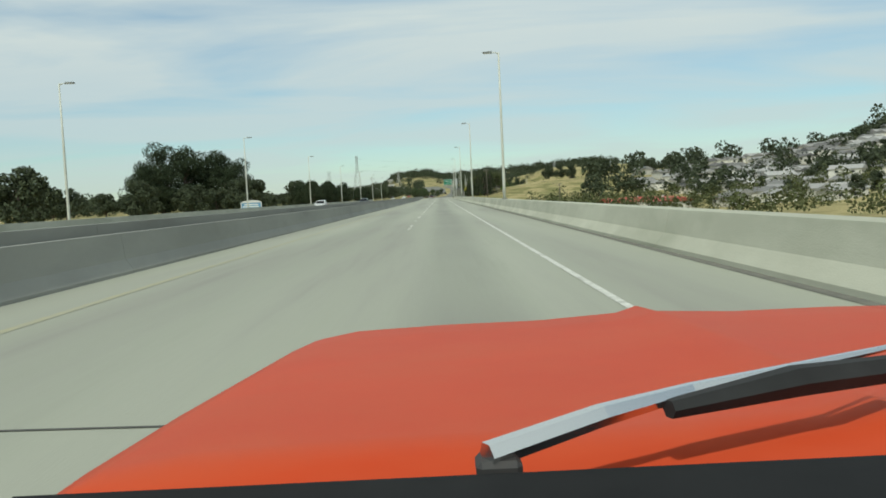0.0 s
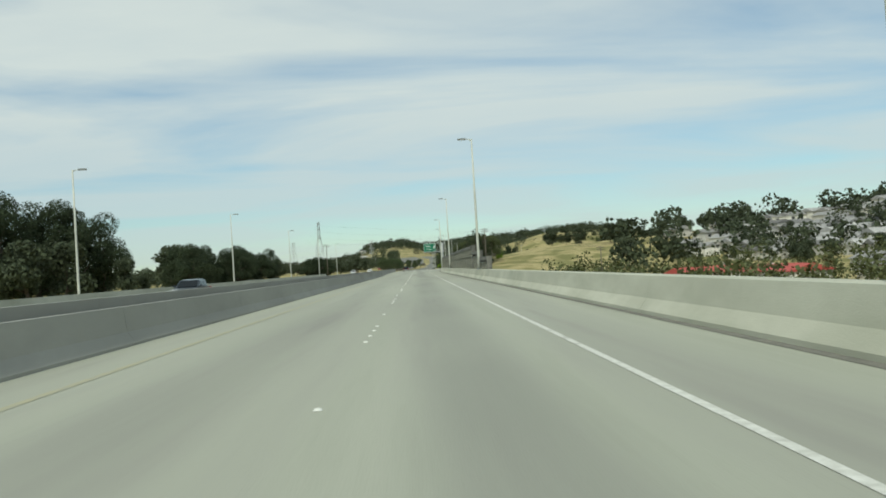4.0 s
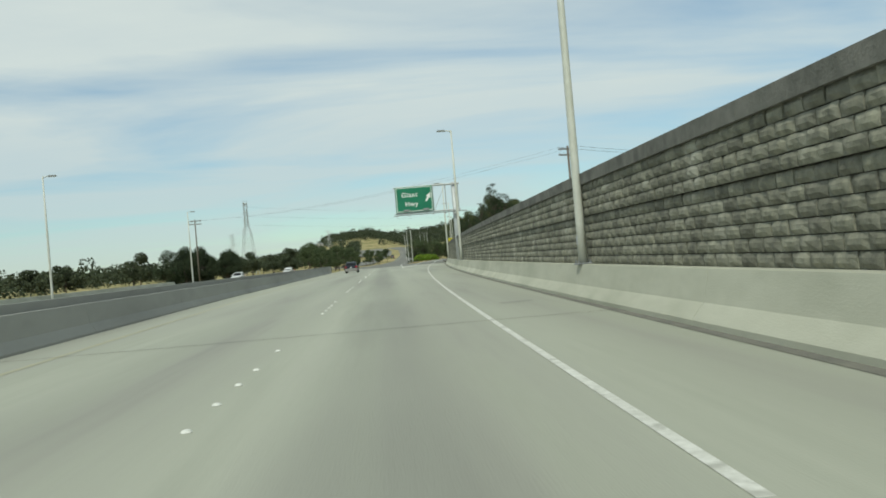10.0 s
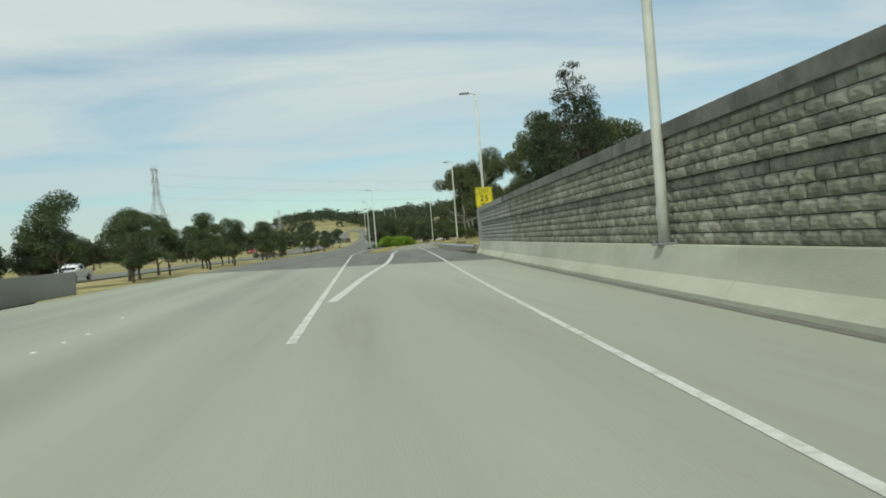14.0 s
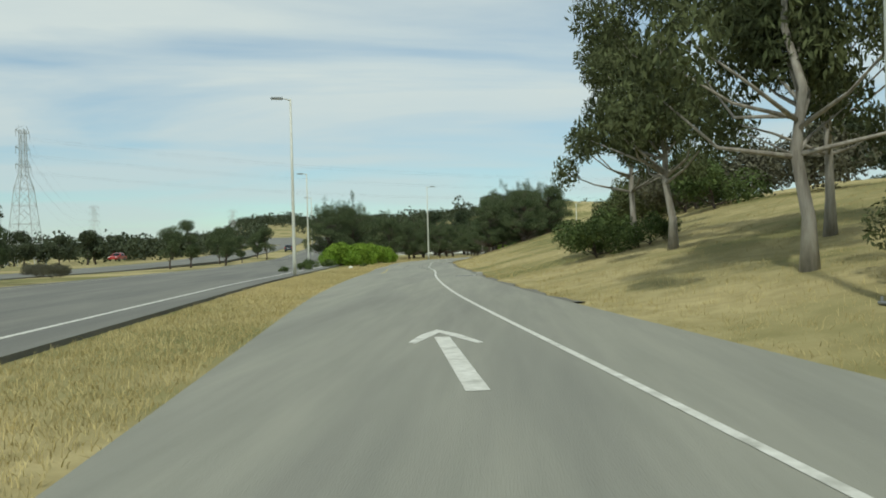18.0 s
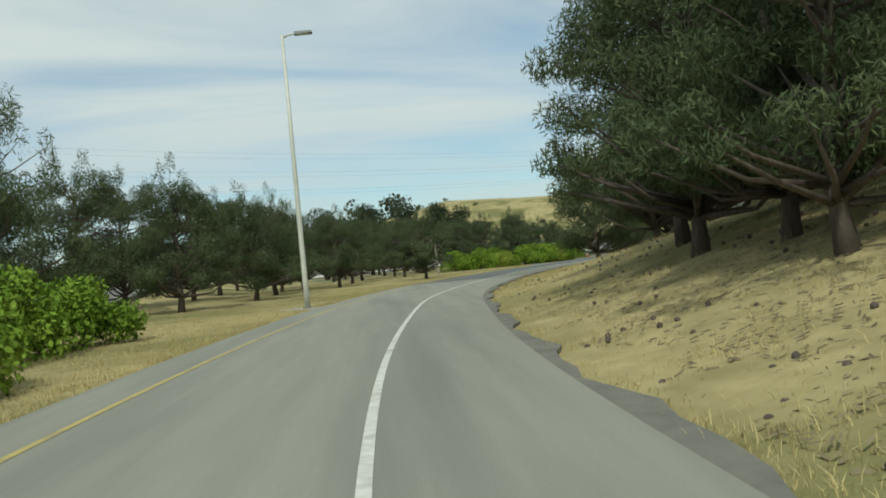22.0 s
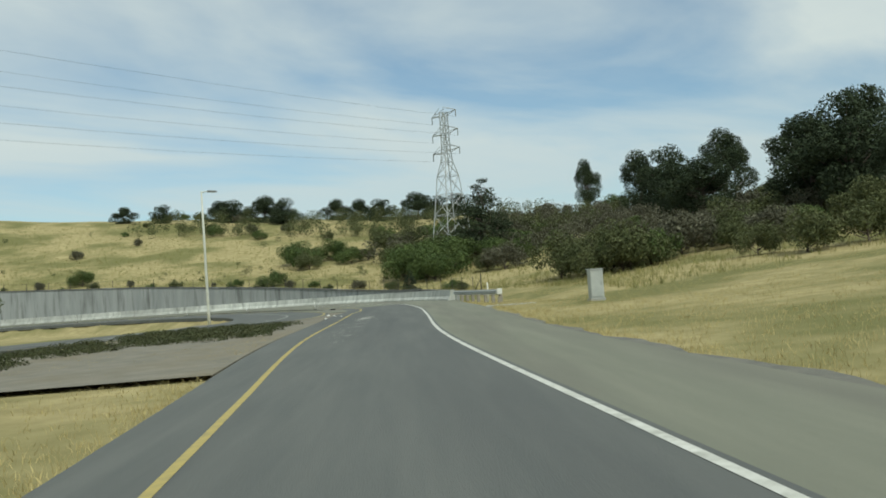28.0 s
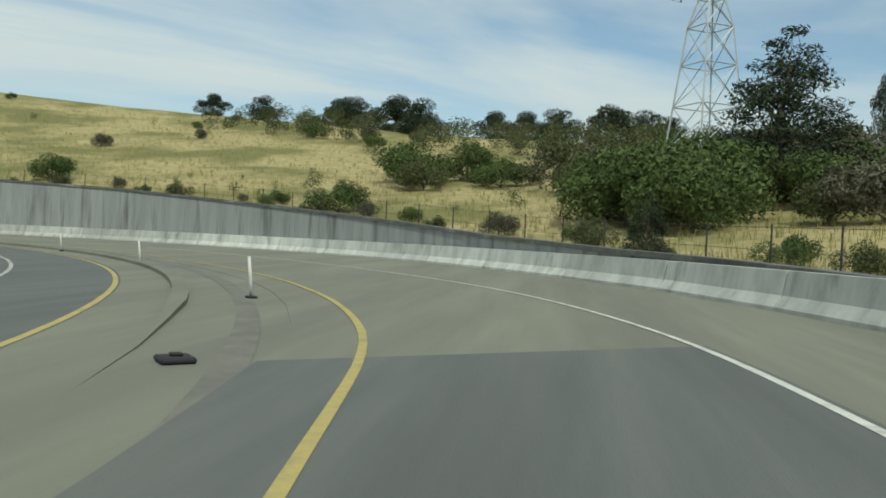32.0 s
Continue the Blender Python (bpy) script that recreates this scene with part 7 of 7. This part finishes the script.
while len(spots) < 2100:
    b = radians(-15 + 31 * rh.random())
    d = 640 + 760 * rh.random()
    x, y = d * math.sin(b), 350 + d * math.cos(b)
    if (d > 980 or math.sin(x / 70) + math.sin(y / 110) > -0.9) and (y > 1150 or abs(x - main_right(y) + 15) > 22) and math.hypot(x - LOOP[0], y - LOOP[1]) > 300:
        spots.append((x, y, 7 + 6 * rh.random()))
for _ in range(420):
    y = 760 + 520 * rh.random()
    x = main_right(y) - 15 + (24 + 75 * rh.random()) * (1 if rh.random() < 0.4 else -1)
    if math.hypot(x - LOOP[0], y - LOOP[1]) > 110:
        spots.append((x, y, 6 + 5 * rh.random()))
far_woods("far_woods", spots, LEAF_FAR, "dark woods on the far hills ahead", 33, 130, 0.42)
spots = [(-190 - 700 * rh.random() ** 2, 100 + 1500 * rh.random(), 8 + 6 * rh.random()) for _ in range(420)]
spots += [(-90 - 190 * rh.random(), 360 + 330 * rh.random(), 5 + 4.5 * rh.random()) for _ in range(300)]
far_woods("plain_woods", spots, LEAF_FAR, "line of dark woods on the plain by the bay", 34, 240, 0.38)
for top in list(PROTOS.values()) + houses + [red, small]:
    for o in list(top.children_recursive) + [top]:
        bpy.data.objects.remove(o)


# ---- grass and litter ----
def blades(name, spots, mat, height, label, seed, lean=1.3, width=0.0045):
    """Bent blades in small tufts at (x, y) spots, as one object."""
    r = seeded(seed)
    p = np.repeat(np.array(spots), 5, axis=0)
    n = len(p)
    p = p + 0.10 * r.standard_normal((n, 2))
    z = ground_z(p[:, 0], p[:, 1])
    h = height * (0.5 + 0.9 * r.random(n))
    a = 2 * math.pi * r.random(n)
    w = width * (0.7 + 0.8 * r.random(n))
    dx, dy = np.cos(a), np.sin(a)
    la = lean * h * r.random(n)
    b = 2 * math.pi * r.random(n)
    base = np.stack([p[:, 0], p[:, 1], z - 0.02], 1)
    side = np.stack([dx * w, dy * w, 0 * w], 1)
    tip = base + np.stack([np.cos(b) * la, np.sin(b) * la, h], 1)
    mid = base + np.stack([np.cos(b) * la * 0.3, np.sin(b) * la * 0.3, h * 0.6], 1)
    verts = np.stack([base - side, base + side, mid + side * 0.7, mid - side * 0.7, tip], 1).reshape(-1, 3)
    k = np.arange(n) * 5
    faces = [(i, i + 1, i + 2, i + 3) for i in k] + [(i + 3, i + 2, i + 4) for i in k]
    ob = shape(name, verts.tolist(), faces, mat)
    return tagged(ob, label, "grass", kind="stuff")


rg = seeded(500)
spots = []
while len(spots) < 26000:                 # the wedge between freeway and exit
    y = 499 + 190 * rg.random() ** 1.15
    s = run_at(y)
    a = main_right(y) + 1.3
    b = beside(s, left_line(s) - 1.25)[0]
    if b - a < 0.4:
        continue
    b2 = a + (b - a) * (1 - 0.85 * rg.random() ** 1.5) if y > 560 else a + (b - a) * rg.random()
    spots.append((b2, y))
blades("dry_grass_wedge", spots, DRY_BLADES, 0.10, "pale dry grass between the freeway and the exit", 1)
spots = []
while len(spots) < 44000:                # the bank on the right of the exit
    s = R0 - 25 + (R2 - R0 + 20) * rg.random()
    o = right_edge(s) + 0.35 + 26 * rg.random() ** 2.0
    spots.append(tuple(beside(s, o)))
blades("dry_grass_bank", spots, DRY_BLADES, 0.12, "pale dry grass on the bank and the field", 2)
spots = []
while len(spots) < 8000:                 # strip on the left of the exit
    s = run_at(590) + (run_at(712) - run_at(590)) * rg.random()
    o = left_line(s) - 1.3 - 6 * rg.random() ** 2.2
    spots.append(tuple(beside(s, o)))
blades("dry_grass_left", spots, DRY_BLADES, 0.10, "pale dry grass on the left edge of the exit", 3)
spots = []
while len(spots) < 12000:                # the hill above the wall
    a, o = -40 + 115 * rg.random(), 75.0 + 70 * rg.random() ** 1.6
    spots.append(ring(o, a))
blades("hill_grass", spots, OLIVE_BLADES, 0.42, "tall straw and olive grass on the hillside", 4, 0.6, 0.012)
spots = []
while len(spots) < 4500:                  # rank weeds under and behind the guardrail
    sr = 8 + 54 * rg.random()
    spots.append(tuple(beside(sr, 2.3 + 0.3 * rg.random() + 3.2 * rg.random() ** 2)))
blades("guardrail_weeds", spots, LEAF_SCRUB, 0.22, "olive weeds under the guardrail", 6, 0.7, 0.014)
# brown needles and twigs fallen under the pines, as many small flat scraps
scraps = []
while len(scraps) < 5000:
    sr = run_at(589) + (run_at(611) - run_at(589)) * rg.random()
    scraps.append(tuple(beside(sr, right_edge(sr) + 0.7 + 9 * rg.random() ** 1.2)))
pines = [o.matrix_basis.translation.copy() for o in bpy.data.objects if o.name.startswith("pine_tree") and o.parent is None]
while len(scraps) < 24000:
    c = pines[int(rg.integers(len(pines)))]
    a, q = 6.283 * rg.random(), 4.2 * math.sqrt(rg.random())
    x, y = c.x + q * math.cos(a), c.y + q * math.sin(a)
    sr = run_at(y)
    o = x - beside(sr, 0)[0]
    if o > right_edge(sr) + 1.6 or o < left_line(sr) - 2.4:
        scraps.append((x, y))
sp = np.array(scraps)
n = len(sp)
ang, le, wi = 6.283 * rg.random(n), 0.025 + 0.045 * rg.random(n), 0.006 + 0.014 * rg.random(n)
ca, sa = np.cos(ang), np.sin(ang)
corners = []
for su, sv in ((-1, -1), (1, -0.6), (1, 1), (-0.8, 1)):
    xs, ys2 = sp[:, 0] + su * le * ca - sv * wi * sa, sp[:, 1] + su * le * sa + sv * wi * ca
    corners.append(np.stack([xs, ys2, ground_z(xs, ys2) + 0.02 + 0.02 * rg.random(n)], 1))
tagged(shape("needle_litter", np.stack(corners, 1).reshape(-1, 3).tolist(), np.arange(4 * n).reshape(-1, 4).tolist(), NEEDLE_LITTER),
       "brown fallen needles and twigs under the pines", "litter", kind="stuff")
# fallen cones and clods below the pines
cone = bmesh.new()
bmesh.ops.create_icosphere(cone, subdivisions=2, radius=0.042)
cone_me = bpy.data.meshes.new("pine_cone")
cone.to_mesh(cone_me)
cone.free()
cone_me.materials.append(BARK)
for k in range(230):
    s = run_at(588) + (run_at(640) - run_at(588)) * rg.random()
    p = beside(s, right_edge(s) + 0.5 + 7 * rg.random() ** 1.3)
    ob = new("pine_cone", cone_me)
    ob.matrix_basis = pose(p[0], p[1], gz(*p) + 0.02, 0, 0, 360 * rg.random()) @ Matrix.Diagonal((1, 1, 0.8 + 0.7 * rg.random(), 1))
    tagged(ob, "fallen brown pine cone on the litter", "pine cone", "fallen cones")
